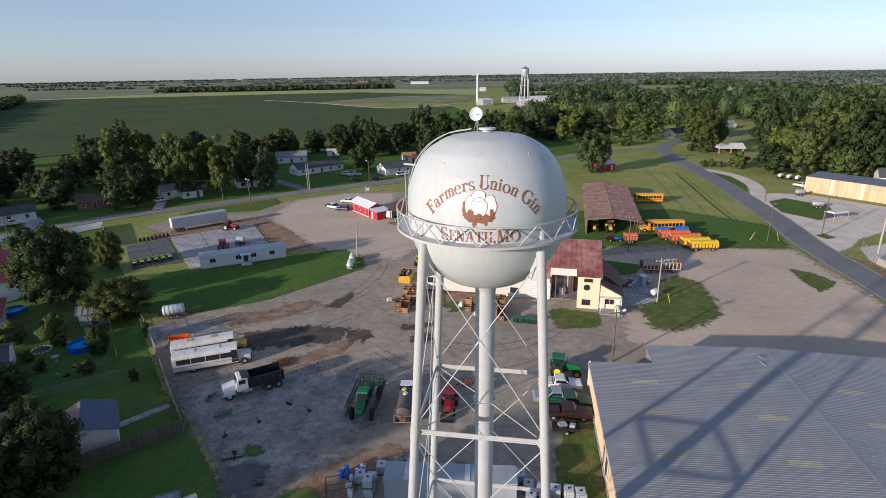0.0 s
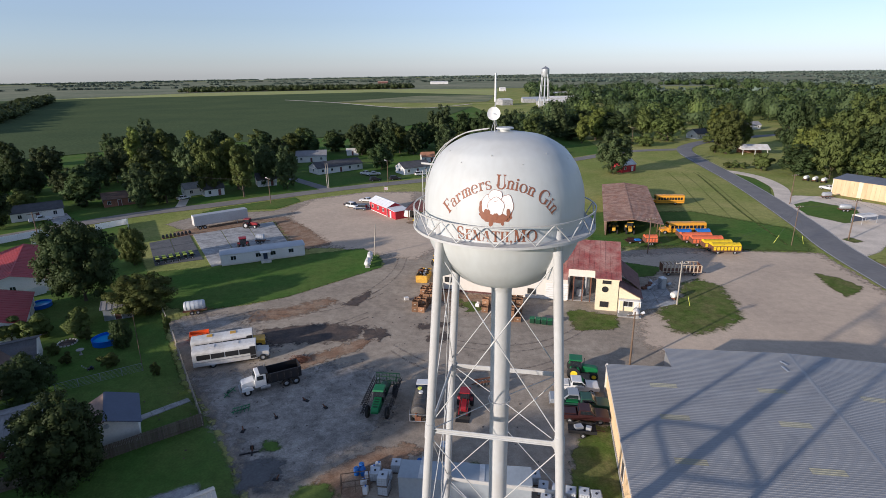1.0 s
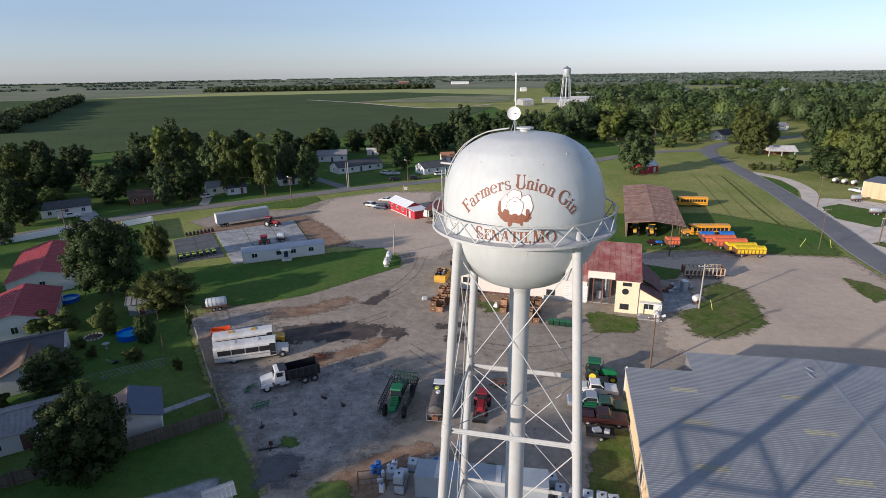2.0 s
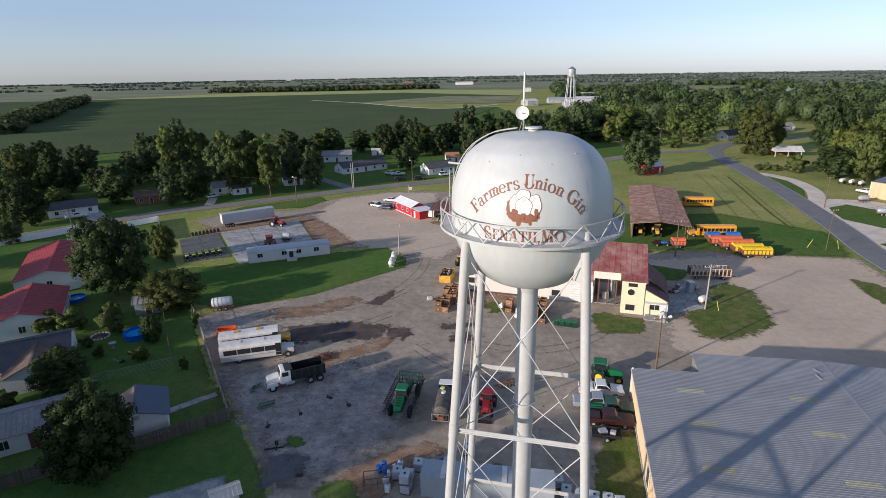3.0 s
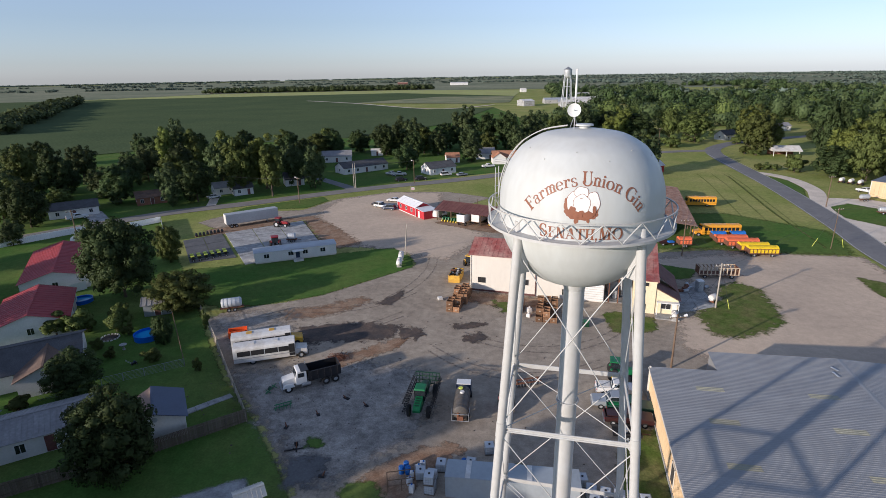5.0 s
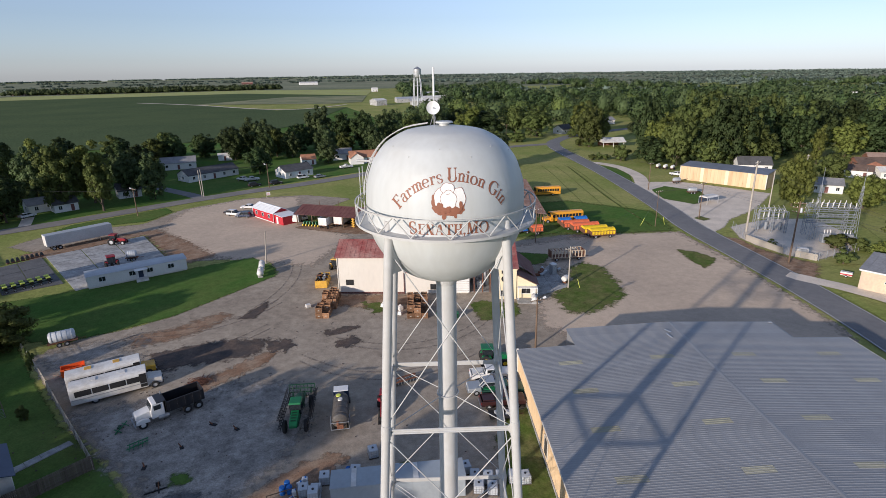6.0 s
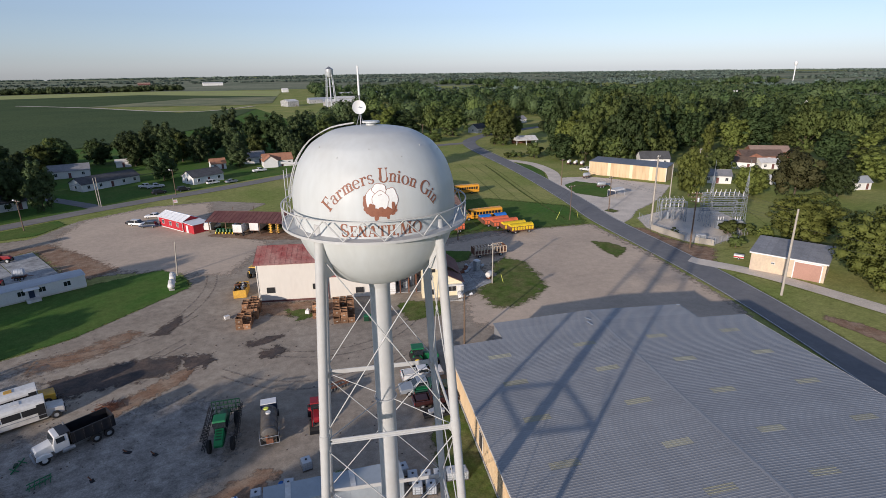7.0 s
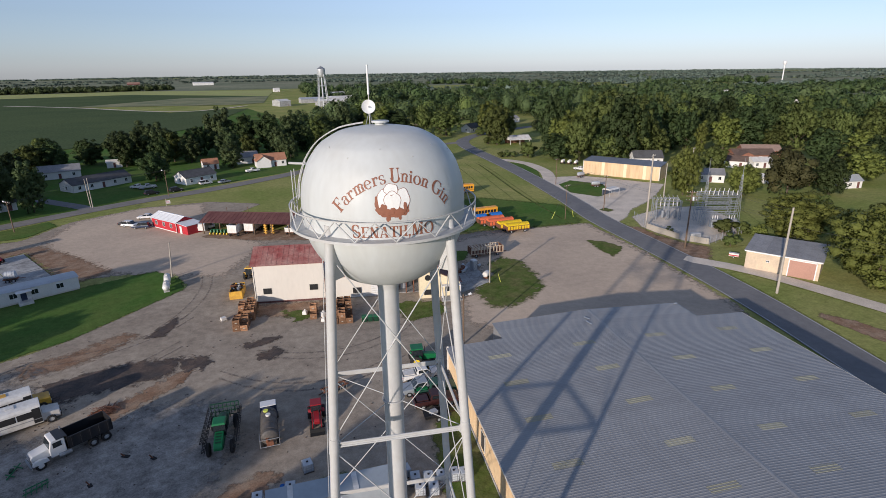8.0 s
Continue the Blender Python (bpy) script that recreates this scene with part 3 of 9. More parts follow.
sheet("grass_patch", [(-23, 115), (-9, 107), (6, 102), (22, 96), (23, 104), (0, 113), (-18, 121)], 0.09, "red_soil", "trampled dirt and straw along the implement shed", "grass", 0.8, 1, 30)
sheet("grass_patch", [(24, 94), (46, 96.5), (62, 93.2), (74, 93), (79, 112), (60, 130), (30, 128)], 0.09, "lawn", "mown grass around the parked trailers", "grass", 1.2, 1, 31, soft=1.6)

sheet("verge_lawn", [(66.8, -20), (74.2, 14), (78.7, 35), (80.9, 50), (83.4, 50), (86.3, 42), (90.2, 28), (94.8, 8), (97.6, -12)], 0.04, "meadow", "green and straw-coloured verge between road and drive", "grass", 0.4, 1, 39)
ribbon("road_main", [(46, -90), (55, -48), (62, -20), (70, 14), (74.4, 35), (76.8, 52), (78.4, 70), (80.4, 95), (85, 120), (92, 172), (98.5, 248), (112, 280), (140, 305), (190, 330)], 7.4, 0.10, "asphalt", "grey asphalt two-lane road")
ribbon("road_west", [(-175, 40), (-150, 72), (-135, 90), (-122.5, 105.5), (-107.5, 122.5), (-86.5, 137), (-63.3, 154.6), (-45, 166.6), (-25, 177.5), (0, 195), (40, 228), (70, 254), (100, 262)], 6.6, 0.10, "old_asphalt", "grey asphalt residential road")
ribbon("drive_east", [(79, 60), (82.5, 55), (85, 51), (88.3, 43), (92.3, 28), (97, 8), (100, -10)], 4.0, 0.12, "drive", "pale gravel driveway beside the shed")
ribbon("drive_loop", [(91, 196), (98, 196), (103, 184), (101.5, 165), (95, 148), (90, 132), (86, 118)], 5.0, 0.08, "drive", "pale gravel loop drive")
sheet("gravel_lot_east", [(85.5, 118), (84, 100), (83.5, 90), (88, 93), (95, 100), (105, 106), (114, 113), (128, 126), (116, 143), (110, 150), (100, 152), (92, 146), (88, 135)], 0.06, "drive", "pale gravel lot across the road", "lot", 0.6, 1, 32)
sheet("grass_loop", [(92.8, 139), (101, 144), (108, 134), (103.5, 122), (95.5, 117.5), (90.5, 126)], 0.09, "lawn", "mown grass inside the gravel loop", "grass", 0.5, 1, 33)
sheet("grass_loop", [(97, 190), (101, 182), (99, 166), (93, 152), (89.8, 150), (94, 190)], 0.10, "lawn", "mown green grass beside the road", "grass", 0.4, 1, 34)
sheet("grass_patch", [(86, 103), (89, 104.5), (90, 101), (87, 100)], 0.09, "rough_grass", "small weedy island around a pole", "grass", 0.4, 0.6, 35)
sheet("verge_east", [(80.5, 62), (84, 57), (87, 63), (110, 62), (125, 90), (112, 104), (100, 99), (90, 90), (83.5, 88)], 0.05, "meadow", "weedy verge around the substation", "grass", 0.5, 1, 36)
sheet("soil_patch", [(82.6, 86), (80.6, 72), (80.4, 63), (82.6, 57), (86, 60), (90, 64.5), (87, 69), (85, 76), (85.4, 84)], 0.07, "red_soil", "bare brown dirt and weeds along the substation fence", "soil", 1.2, 1.0, 45, soft=0.8)
sheet("substation_yard", [(90, 93), (86.2, 84), (86, 78), (88, 70), (91.3, 66.4), (104, 70.5), (113, 78), (117, 96), (105, 98), (95, 95)], 0.09, "drive", "pale gravel inside the substation", "lot", 0.2, 1, 37)
sheet("soil_patch", [(80.5, 30), (83, 26), (86, 14), (84, 8), (80, 20), (79, 29)], 0.09, "red_soil", "bare brown soil along the road verge", "soil", 0.5, 1, 38)
for side in (-3.45, 3.45):
    pts = [(62, -20), (70, 14), (74.4, 35), (76.8, 52), (78.4, 70), (80.4, 95), (85, 120), (92, 172), (98.5, 248)]
    off = []
    for i, (x, y) in enumerate(pts):
        a, b = pts[max(i - 1, 0)], pts[min(i + 1, len(pts) - 1)]
        d = math.hypot(b[0] - a[0], b[1] - a[1])
        off.append((x + (b[1] - a[1]) / d * side, y - (b[0] - a[0]) / d * side))
    ribbon("road_edge_line", off, 0.13, 0.125, "white_line", "worn white painted road edge line", "road marking")

# mowing lines in the roadside meadow
for gap in (7.2, 8.8, 13.5, 19.0):
    ribbon("mow_line", [(79.5 - gap, 104 + gap * 0.4), (83 - gap, 130), (86 - gap, 150), (89.5 - gap, 172), (92 - gap, 195)], 0.45, 0.035, "cut_grass", "faint mowing line in the roadside meadow", "grass")

# tyre tracks, pair by pair
trk = random.Random(21)
for x, y, az, L, bend in ((-20.5, 73, 78, 24, 2), (-30, 58, 25, 24, 4), (-34, 47, 18, 30, 5), (4, 46, 10, 26, 6), (-2, 38, 175, 26, -6)):
    for s in (-0.95, 0.95):
        pts = []
        for k in range(7):
            t = k / 6 - 0.5
            px, py = t * L, bend * (t * t * 4 - 0.3) + s
            c, sn = math.cos(radians(az)), math.sin(radians(az))
            pts.append((x + px * c - py * sn, y + px * sn + py * c))
        tr = ribbon("tyre_track", pts, 0.34, 0.062 + 0.001 * trk.random(), "track", "faint tyre track pressed into the yard", "tyre track")
        me = tr.data
        me.attributes.new("inset", "FLOAT", "POINT").data.foreach_set("value", [-0.25] * len(me.vertices))
        me.materials.clear()
        me.materials.append(masked("track", 1.0, 1.4, 0.9))
clods = Shape()
for _ in range(300):
    x, y = trk.uniform(-46, 8), trk.uniform(18, 62)
    if trk.random() < 0.5:
        x, y = -30 + trk.gauss(0, 7), 33 + trk.gauss(0, 8)
    r = trk.uniform(0.04, 0.12)
    clods.box(x, y, 0.02, r * 2, r * 1.6, r * 0.8, trk.uniform(0, 180), taper=0.6)
tagged(part("debris", clods, "mud", fix=False), "scattered dark clods and debris on the yard", "debris", "", "stuff")

# Concrete pads, slab by slab
def slab_pad(name, corners, nu, nv, mat, label):
    a, b, c, d = (Vector((*p, 0)) for p in corners)
    pad = thing(name, pose(0, 0, 0), label, "concrete pad", "", "structure")
    for i in range(nu):
        for j in range(nv):
            q = []
            for s, t in ((i, j), (i + 1, j), (i + 1, j + 1), (i, j + 1)):
                s, t = s / nu, t / nv
                q.append((a * (1 - s) + b * s) * (1 - t) + (d * (1 - s) + c * s) * t)
            mid = sum(q, Vector()) / 4
            q = [mid + (p - mid) * 0.972 + Vector((0, 0, 0.10 + 0.012 * ((i * 7 + j * 3) % 3))) for p in q]
            part("slab", Shape().slab(*q, 0.1), mat, pad)
    return pad


slab_pad("concrete_pad", [(-60.8, 77.5), (-46.6, 90.3), (-61.5, 115.5), (-78.3, 101.8)], 3, 4, "concrete", "cracked grey concrete slab of a former building")
slab_pad("concrete_pad_dark", [(-74.1, 77.8), (-65.2, 82.5), (-78.9, 101.5), (-85.8, 94.4)], 2, 3, "wet_concrete", "dark stained concrete slab with planters")
slab_pad("annex_slab", [(26.8, 58.9), (34.2, 62.1), (34.4, 74.6), (28.2, 67.4)], 2, 3, "concrete", "weathered concrete slab behind the office")
slab_pad("patio_path", [(-42.6, 23.3), (-38.4, 27.8), (-39.2, 28.5), (-43.4, 24.2)], 4, 1, "concrete", "narrow concrete garden path")


# ---- water tower ----
def smooth_profile(pts, per=6):
    P, out = [Vector((r, z, 0)) for r, z in pts], []
    for i in range(len(P) - 1):
        a, b, c, d = P[max(i - 1, 0)], P[i], P[i + 1], P[min(i + 2, len(P) - 1)]
        for k in range(per):
            t = k / per
            q = 0.5 * (2 * b + (c - a) * t + (2 * a - 5 * b + 4 * c - d) * t * t + (3 * b - a - 3 * c + d) * t**3)
            out.append((max(q.x, 0.0), q.y))
    return out + [pts[-1]]


TANK = smooth_profile([(0.50, 28.90), (1.04, 28.98), (2.24, 29.38), (3.28, 30.24), (3.92, 31.24), (4.21, 32.25), (4.27, 33.3), (4.20, 34.3), (3.97, 35.1), (3.74, 35.62), (3.32, 36.2),
                       (2.97, 36.52), (2.36, 36.88), (1.85, 37.07), (0.93, 37.22), (0.4, 37.26), (0.0, 37.27)])
TOWER = pose(0.56, -1.01, 0)
tower = thing("water_tower", TOWER, "white steel water tower on four legs with brown lettering", "water tower")
tank = part("tank", Shape().lathe(TANK, 96), "tower_white", tower, "white painted steel tank", smooth="all")
LEG_AZ = [radians(45 - 6.6 + 90 * k) for k in range(4)]


def leg_at(k, z, more=0.0):
    r = 4.337 + 0.082 * (30 - z) + more
    return Vector((r * math.cos(LEG_AZ[k]), r * math.sin(LEG_AZ[k]), z))


riser = part("riser", Shape().rod((0, 0, 0), (0, 0, 28.4), 0.58, n=40, caps=False).rod((0, 0, 28.4), (0, 0, 29.1), 0.58, 0.78, n=40, caps=False), "tower_leg", tower, "white central riser pipe", smooth=True)
for z in (21.15, 10.95):
    part("riser_ring", Shape().lathe([(0.61, z - 0.04), (0.68, z - 0.04), (0.68, z + 0.04), (0.61, z + 0.04)], 40, close=True), "tower_leg", riser)
for k in range(4):
    lg = part("leg", Shape().rod(leg_at(k, 0), leg_at(k, 32.95), 0.25, n=28), "tower_leg", tower, smooth=True)
    p = leg_at(k, 0)
    part("footing", Shape().box(p.x, p.y, 0, 1.6, 1.6, 0.5, math.degrees(LEG_AZ[k]), taper=0.85), "concrete", lg, "concrete footing")
    part("base_plate", Shape().box(p.x, p.y, 0.5, 0.8, 0.8, 0.05, math.degrees(LEG_AZ[k])), "tower_leg", lg)
    for z in (21.05, 10.9):
        q = leg_at(k, z)
        part("joint_collar", Shape().rod(leg_at(k, z - 0.45), leg_at(k, z + 0.45), 0.275, n=24), "tower_leg", lg, smooth=True)
    # saddle between the leg and the tank
    d = Vector((math.cos(LEG_AZ[k]), math.sin(LEG_AZ[k]), 0))
    t = Vector((-d.y, d.x, 0))
    sad = Shape()
    for s in (-1, 1):
        a, b = leg_at(k, 32.2) + t * 0.16 * s, leg_at(k, 30.2) + t * 0.16 * s
        sad.slab(a, a - d * 0.3, b - d * 0.75, b, 0.04)
    part("saddle_plate", sad, "tower_leg", lg)
    n = (k + 1) % 4
    for z in (21.05, 10.9):
        a, b = leg_at(k, z), leg_at(n, z)
        u = (b - a).normalized()
        st = Shape()
        for s in (-0.11, 0.11):
            st.rod(a + u * 0.22 + Vector((0, 0, s)), b - u * 0.22 + Vector((0, 0, s)), 0.055, n=8)
        st.slab(a + u * 0.2 + Vector((0, 0, 0.14)), a + u * 0.2 - Vector((0, 0, 0.14)), b - u * 0.2 - Vector((0, 0, 0.14)), b - u * 0.2 + Vector((0, 0, 0.14)), 0.05)
        part("strut", st, "tower_leg", tower)
        for e, w in ((a, u), (b, -u)):
            part("gusset", Shape().slab(e + w * 0.2 + Vector((0, 0, 0.42)), e + w * 0.2 - Vector((0, 0, 0.42)), e + w * 0.42 - Vector((0, 0, 0.12)), e + w * 0.42 + Vector((0, 0, 0.12)), 0.04), "tower_leg", tower)
    for z0, z1 in ((31.4, 21.05), (21.05, 10.9), (10.9, 1.0)):
        for i, j in ((k, n), (n, k)):
            a, b = leg_at(i, z0 - (0.35 if z0 < 31 else 0)), leg_at(j, z1 + 0.35)
            part("brace_rod", Shape().rod(a, b, 0.032, n=6), "tower_leg", tower)
            mid = a.lerp(b, 0.46)
            part("turnbuckle", Shape().rod(mid, a.lerp(b, 0.49), 0.055, n=6), "tower_leg", tower)
    for z in (21.05, 10.9):
        part("tie_rod", Shape().rod(leg_at(k, z), Vector((0.6 * d.x, 0.6 * d.y, z + 0.1)), 0.028, n=6), "tower_leg", tower)

# balcony with its lattice railing
FLOOR, RAIL, OUT = 32.45, 33.42, 4.86
balcony = part("balcony_floor", Shape().lathe([(4.24, FLOOR), (4.24, FLOOR - 0.03), (OUT, FLOOR - 0.03), (OUT, FLOOR)], 96, close=True), "tower_leg", tower, "white steel balcony walkway")
part("balcony_skirt", Shape().lathe([(OUT, FLOOR - 0.10), (OUT + 0.05, FLOOR - 0.10), (OUT + 0.05, FLOOR + 0.03), (OUT, FLOOR + 0.03)], 96, close=True), "tower_leg", balcony)
part("top_rail", Shape().lathe([(OUT - 0.03, RAIL - 0.03), (OUT + 0.03, RAIL - 0.03), (OUT + 0.03, RAIL + 0.03), (OUT - 0.03, RAIL + 0.03)], 96, close=True), "tower_leg", balcony)
N_LAT = 16
for i in range(N_LAT):
    a0, a1, a2 = (radians(264.1 + 360 / N_LAT * (i + s)) for s in (0, 0.5, 1))
    low = lambda a: (OUT * math.cos(a), OUT * math.sin(a), FLOOR + 0.05)
    high = lambda a: (OUT * math.cos(a), OUT * math.sin(a), RAIL)
    part("lattice_bar", Shape().rod(low(a0), high(a1), 0.034, n=6), "tower_leg", balcony)
    part("lattice_bar", Shape().rod(high(a1), low(a2), 0.034, n=6), "tower_leg", balcony)

# vent, dish, whip aerial, roof ladder, overflow stub
vent = part("vent", Shape().lathe([(0.0, 37.50), (0.44, 37.47), (0.46, 37.39), (0.34, 37.37), (0.26, 37.35), (0.26, 37.15)][::-1], 24), "tower_white", tower, "white mushroom roof vent", smooth=True)
mast = part("mast", Shape().rod((-0.52, 0, 37.2), (-0.52, 0, 39.0), 0.025, n=8).rod((-0.35, 0.1, 37.25), (-0.52, 0, 37.95), 0.018, n=6).rod((-0.72, 0.1, 37.25), (-0.52, 0, 37.95), 0.018, n=6), "steel", tower, "thin steel aerial mast")
part("whip_aerial", Shape().rod((-0.52, 0, 38.75), (-0.52, 0, 40.15), 0.055, 0.045, n=10), "white_paint", mast, "white tubular whip aerial", smooth=True)
dish = Shape().lathe([(0.34 * i / 6, 0.11 * (i / 6) ** 2) for i in range(7)], 28)
dm = Matrix.Translation((-0.58, -0.12, 38.16)) @ pose(0, 0, 0, 80, 0, -8)
dish_ob = part("dish", dish, "white_paint", tower, "round white microwave dish", m=dm, smooth="all")
part("feed_horn", Shape().rod((0, 0, 0), (0.03, 0, 0.2), 0.03, n=8), "galv", dish_ob)


def on_tank(az, h, lift=0.0):
    """A place on the tank's skin: az in radians, h metres up along the skin from the belt at 33 m."""
    i = min(range(len(TANK)), key=lambda k: abs(TANK[k][1] - 33.0))
    while h > 0 and i < len(TANK) - 2:
        d = math.hypot(TANK[i + 1][0] - TANK[i][0], TANK[i + 1][1] - TANK[i][1])
        if h <= d:
            break
        h, i = h - d, i + 1
    while h < 0 and i > 1:
        d = math.hypot(TANK[i][0] - TANK[i - 1][0], TANK[i][1] - TANK[i - 1][1])
        h, i = h + d, i - 1
    (r0, z0), (r1, z1) = TANK[i], TANK[i + 1]
    d = math.hypot(r1 - r0, z1 - z0)
    r, z, nr, nz = r0 + (r1 - r0) * h / d, z0 + (z1 - z0) * h / d, (z1 - z0) / d, -(r1 - r0) / d
    r, z = r + nr * lift, z + nz * lift
    return Vector((r * math.cos(az), r * math.sin(az), z))


for k in range(14):
    p0 = on_tank(radians(180 + k * 25.7), 3.3 + 0.5 * (k % 2))
    part("lifting_lug", Shape().box(p0.x, p0.y, p0.z - 0.02, 0.05, 0.03, 0.06, k * 25.7), "tower_leg", tower)
lad = Shape()
for s in (-0.2, 0.2):
    lad.tube([on_tank(radians(166) + s / max(0.9, 4.2 - i * 0.22), 0.6 + i * 0.4, 0.16) for i in range(15)], 0.028)
for i in range(26):
    p = [on_tank(radians(166) + s / max(0.9, 4.2 - i * 0.11), 0.6 + i * 0.2, 0.16) for s in (-0.2, 0.2)]
    lad.rod(p[0], p[1], 0.014, n=4)
part("roof_ladder", lad, "tower_leg", tower, "curved white roof ladder")
cage = Shape()
for a in (157, 163):
    d = Vector((math.cos(radians(a)), math.sin(radians(a)), 0))
    cage.rod(d * 4.75 + Vector((0, 0, FLOOR)), d * 4.75 + Vector((0, 0, 35.0)), 0.022, n=6)
for z in (33.2, 33.9, 34.6):
    cage.tube([Vector((4.75 * math.cos(radians(a)), 4.75 * math.sin(radians(a)), z)) for a in range(155, 166, 3)], 0.016)
part("ladder_cage", cage, "tower_leg", tower)
q0 = on_tank(radians(160), 2.4)
part("overflow_pipe", Shape().rod(q0, q0 + Vector((-0.95, 0.3, 0.05)), 0.065, n=10), "tower_leg", tower, smooth=True)
ladder = Shape()
d = Vector((math.cos(LEG_AZ[1]), math.sin(LEG_AZ[1]), 0))
t = Vector((-d.y, d.x, 0))
for s in (-0.2, 0.2):
    ladder.rod(leg_at(1, 1, 0.42) + t * s, leg_at(1, 32.4, 0.42) + t * s, 0.022, n=5)
for i in range(100):
    p = leg_at(1, 1.2 + i * 0.31, 0.42)
    ladder.rod(p - t * 0.2, p + t * 0.2, 0.011, n=4)
part("leg_ladder", ladder, "tower_leg", tower, "thin steel access ladder")
for k in range(9):
    p, q = leg_at(1, 2 + 3.6 * k, 0.2), leg_at(1, 2 + 3.6 * k, 0.42)
    part("ladder_clip", Shape().rod(p, q, 0.02, n=5), "tower_leg", tower)

# lettering, each character laid onto the tank's skin
FACE = radians(261.6)


def bar(x0, y0, x1, y1):
    return [(x0, y0), (x1, y0), (x1, y1), (x0, y1)]


def leaning(x0, y0, x1, y1, w):
    return [(x0, y0), (x0 + w, y0), (x1 + w, y1), (x1, y1)]


def bow(cx, cy, rx, ry, a0, a1, thick, thin, n=14):
    """A stroke along an ellipse, thick at its sides and thin at top and bottom."""
    out, pts = [], []
    for i in range(n + 1):
        a = radians(a0 + (a1 - a0) * i / n)
        w = (thin + (thick - thin) * abs(math.cos(a)) ** 1.5) / 2
        pts.append(((cx + (rx - w) * math.cos(a), cy + (ry - w) * math.sin(a)), (cx + (rx + w) * math.cos(a), cy + (ry + w) * math.sin(a))))
    for (p, q), (u, v) in zip(pts, pts[1:]):
        out.append([p, q, v, u])
    return out


def stem(x0, x1, y0, y1, foot=True, head=True):
    """An upright stroke with its serifs."""
    out = [bar(x0, y0, x1, y1)]
    if foot:
        out.append([(x0 - 0.09, y0), (x1 + 0.09, y0), (x1 + 0.09, y0 + 0.045), (x1, y0 + 0.10), (x0, y0 + 0.10), (x0 - 0.09, y0 + 0.045)])
    if head:
        out.append([(x0 - 0.09, y1), (x0 - 0.09, y1 - 0.045), (x0, y1 - 0.10), (x1, y1 - 0.10), (x1 + 0.09, y1 - 0.045), (x1 + 0.09, y1)])
    return out


def strokes(ch):
    """A bold roman character, one unit high, as flat strokes."""
    x = 0.68
    if ch in "FE":
        out = stem(0.12, 0.30, 0, 1) + [bar(0.30, 0.945, 0.70, 1.0), [(0.60, 0.945), (0.655, 0.74), (0.70, 0.74), (0.70, 0.945)], bar(0.30, 0.49, 0.52, 0.545), [(0.47, 0.49), (0.52, 0.38), (0.52, 0.66), (0.47, 0.545)]]
        if ch == "E":
            out += [bar(0.30, 0, 0.72, 0.055), [(0.62, 0.055), (0.72, 0.055), (0.72, 0.27), (0.675, 0.27)]]
        return out
    if ch == "T":
        return stem(0.28, 0.46, 0, 1, head=False) + [bar(0.02, 0.945, 0.72, 1.0), [(0.02, 0.945), (0.02, 0.73), (0.065, 0.73), (0.13, 0.945)], [(0.61, 0.945), (0.675, 0.73), (0.72, 0.73), (0.72, 0.945)]]
    if ch == "H":
        return stem(0.11, 0.28, 0, 1) + stem(0.56, 0.73, 0, 1) + [bar(0.28, 0.475, 0.56, 0.535)]
    if ch == "N":
        return stem(0.14, 0.20, 0, 1) + stem(0.66, 0.72, 0, 1) + [leaning(0.10, 1.0, 0.52, 0.0, 0.20)]
    if ch == "M":
        return stem(0.14, 0.20, 0, 1) + stem(0.76, 0.93, 0, 1) + [leaning(0.12, 1.0, 0.40, 0.0, 0.18), leaning(0.44, 0.0, 0.72, 1.0, 0.065)]
    if ch == "A":
        return [leaning(0.08, 0.0, 0.36, 1.0, 0.065), leaning(0.36, 1.0, 0.56, 0.0, 0.20), bar(0.19, 0.29, 0.60, 0.345), bar(0.0, 0.0, 0.24, 0.045), bar(0.48, 0.0, 0.86, 0.045)]
    if ch == "O":
        return bow(0.40, 0.5, 0.385, 0.515, 0, 360, 0.19, 0.055, 28)
    if ch == "S":
        return bow(0.31, 0.745, 0.25, 0.27, 35, 235, 0.16, 0.07) + bow(0.33, 0.255, 0.27, 0.27, 55, -145, 0.16, 0.07) + [[(0.155, 0.60), (0.24, 0.66), (0.49, 0.40), (0.40, 0.34)], [(0.50, 0.72), (0.545, 0.72), (0.545, 1.0), (0.50, 0.90)], [(0.07, 0.0), (0.115, 0.09), (0.115, 0.30), (0.07, 0.30)]]
    if ch == "G":
        return bow(0.42, 0.5, 0.395, 0.515, 50, 312, 0.19, 0.06, 22) + [bar(0.58, 0.06, 0.75, 0.44), bar(0.48, 0.40, 0.84, 0.45), [(0.66, 0.68), (0.71, 0.68), (0.71, 1.0), (0.66, 0.90)]]
    if ch == "U":
        return stem(0.12, 0.29, 0.30, 1, foot=False) + stem(0.64, 0.70, 0.30, 1, foot=False) + bow(0.41, 0.31, 0.29, 0.325, 180, 360, 0.13, 0.08, 12) + [[(0.12, 0.31), (0.29, 0.31), (0.25, 0.14), (0.17, 0.12)]]
    if ch == "a":
        return bow(0.25, 0.19, 0.20, 0.20, 60, 320, 0.13, 0.05) + [bar(0.36, 0.04, 0.50, 0.50), bar(0.44, 0.0, 0.60, 0.06)] + bow(0.29, 0.48, 0.21, 0.21, 0, 165, 0.12, 0.06, 10)
    if ch == "r":
        return stem(0.12, 0.27, 0, x, head=False) + [bar(0.02, x - 0.05, 0.27, x)] + bow(0.43, 0.45, 0.17, 0.23, 170, 60, 0.08, 0.06, 8) + bow(0.50, 0.58, 0.045, 0.07, 0, 360, 0.08, 0.08, 10)
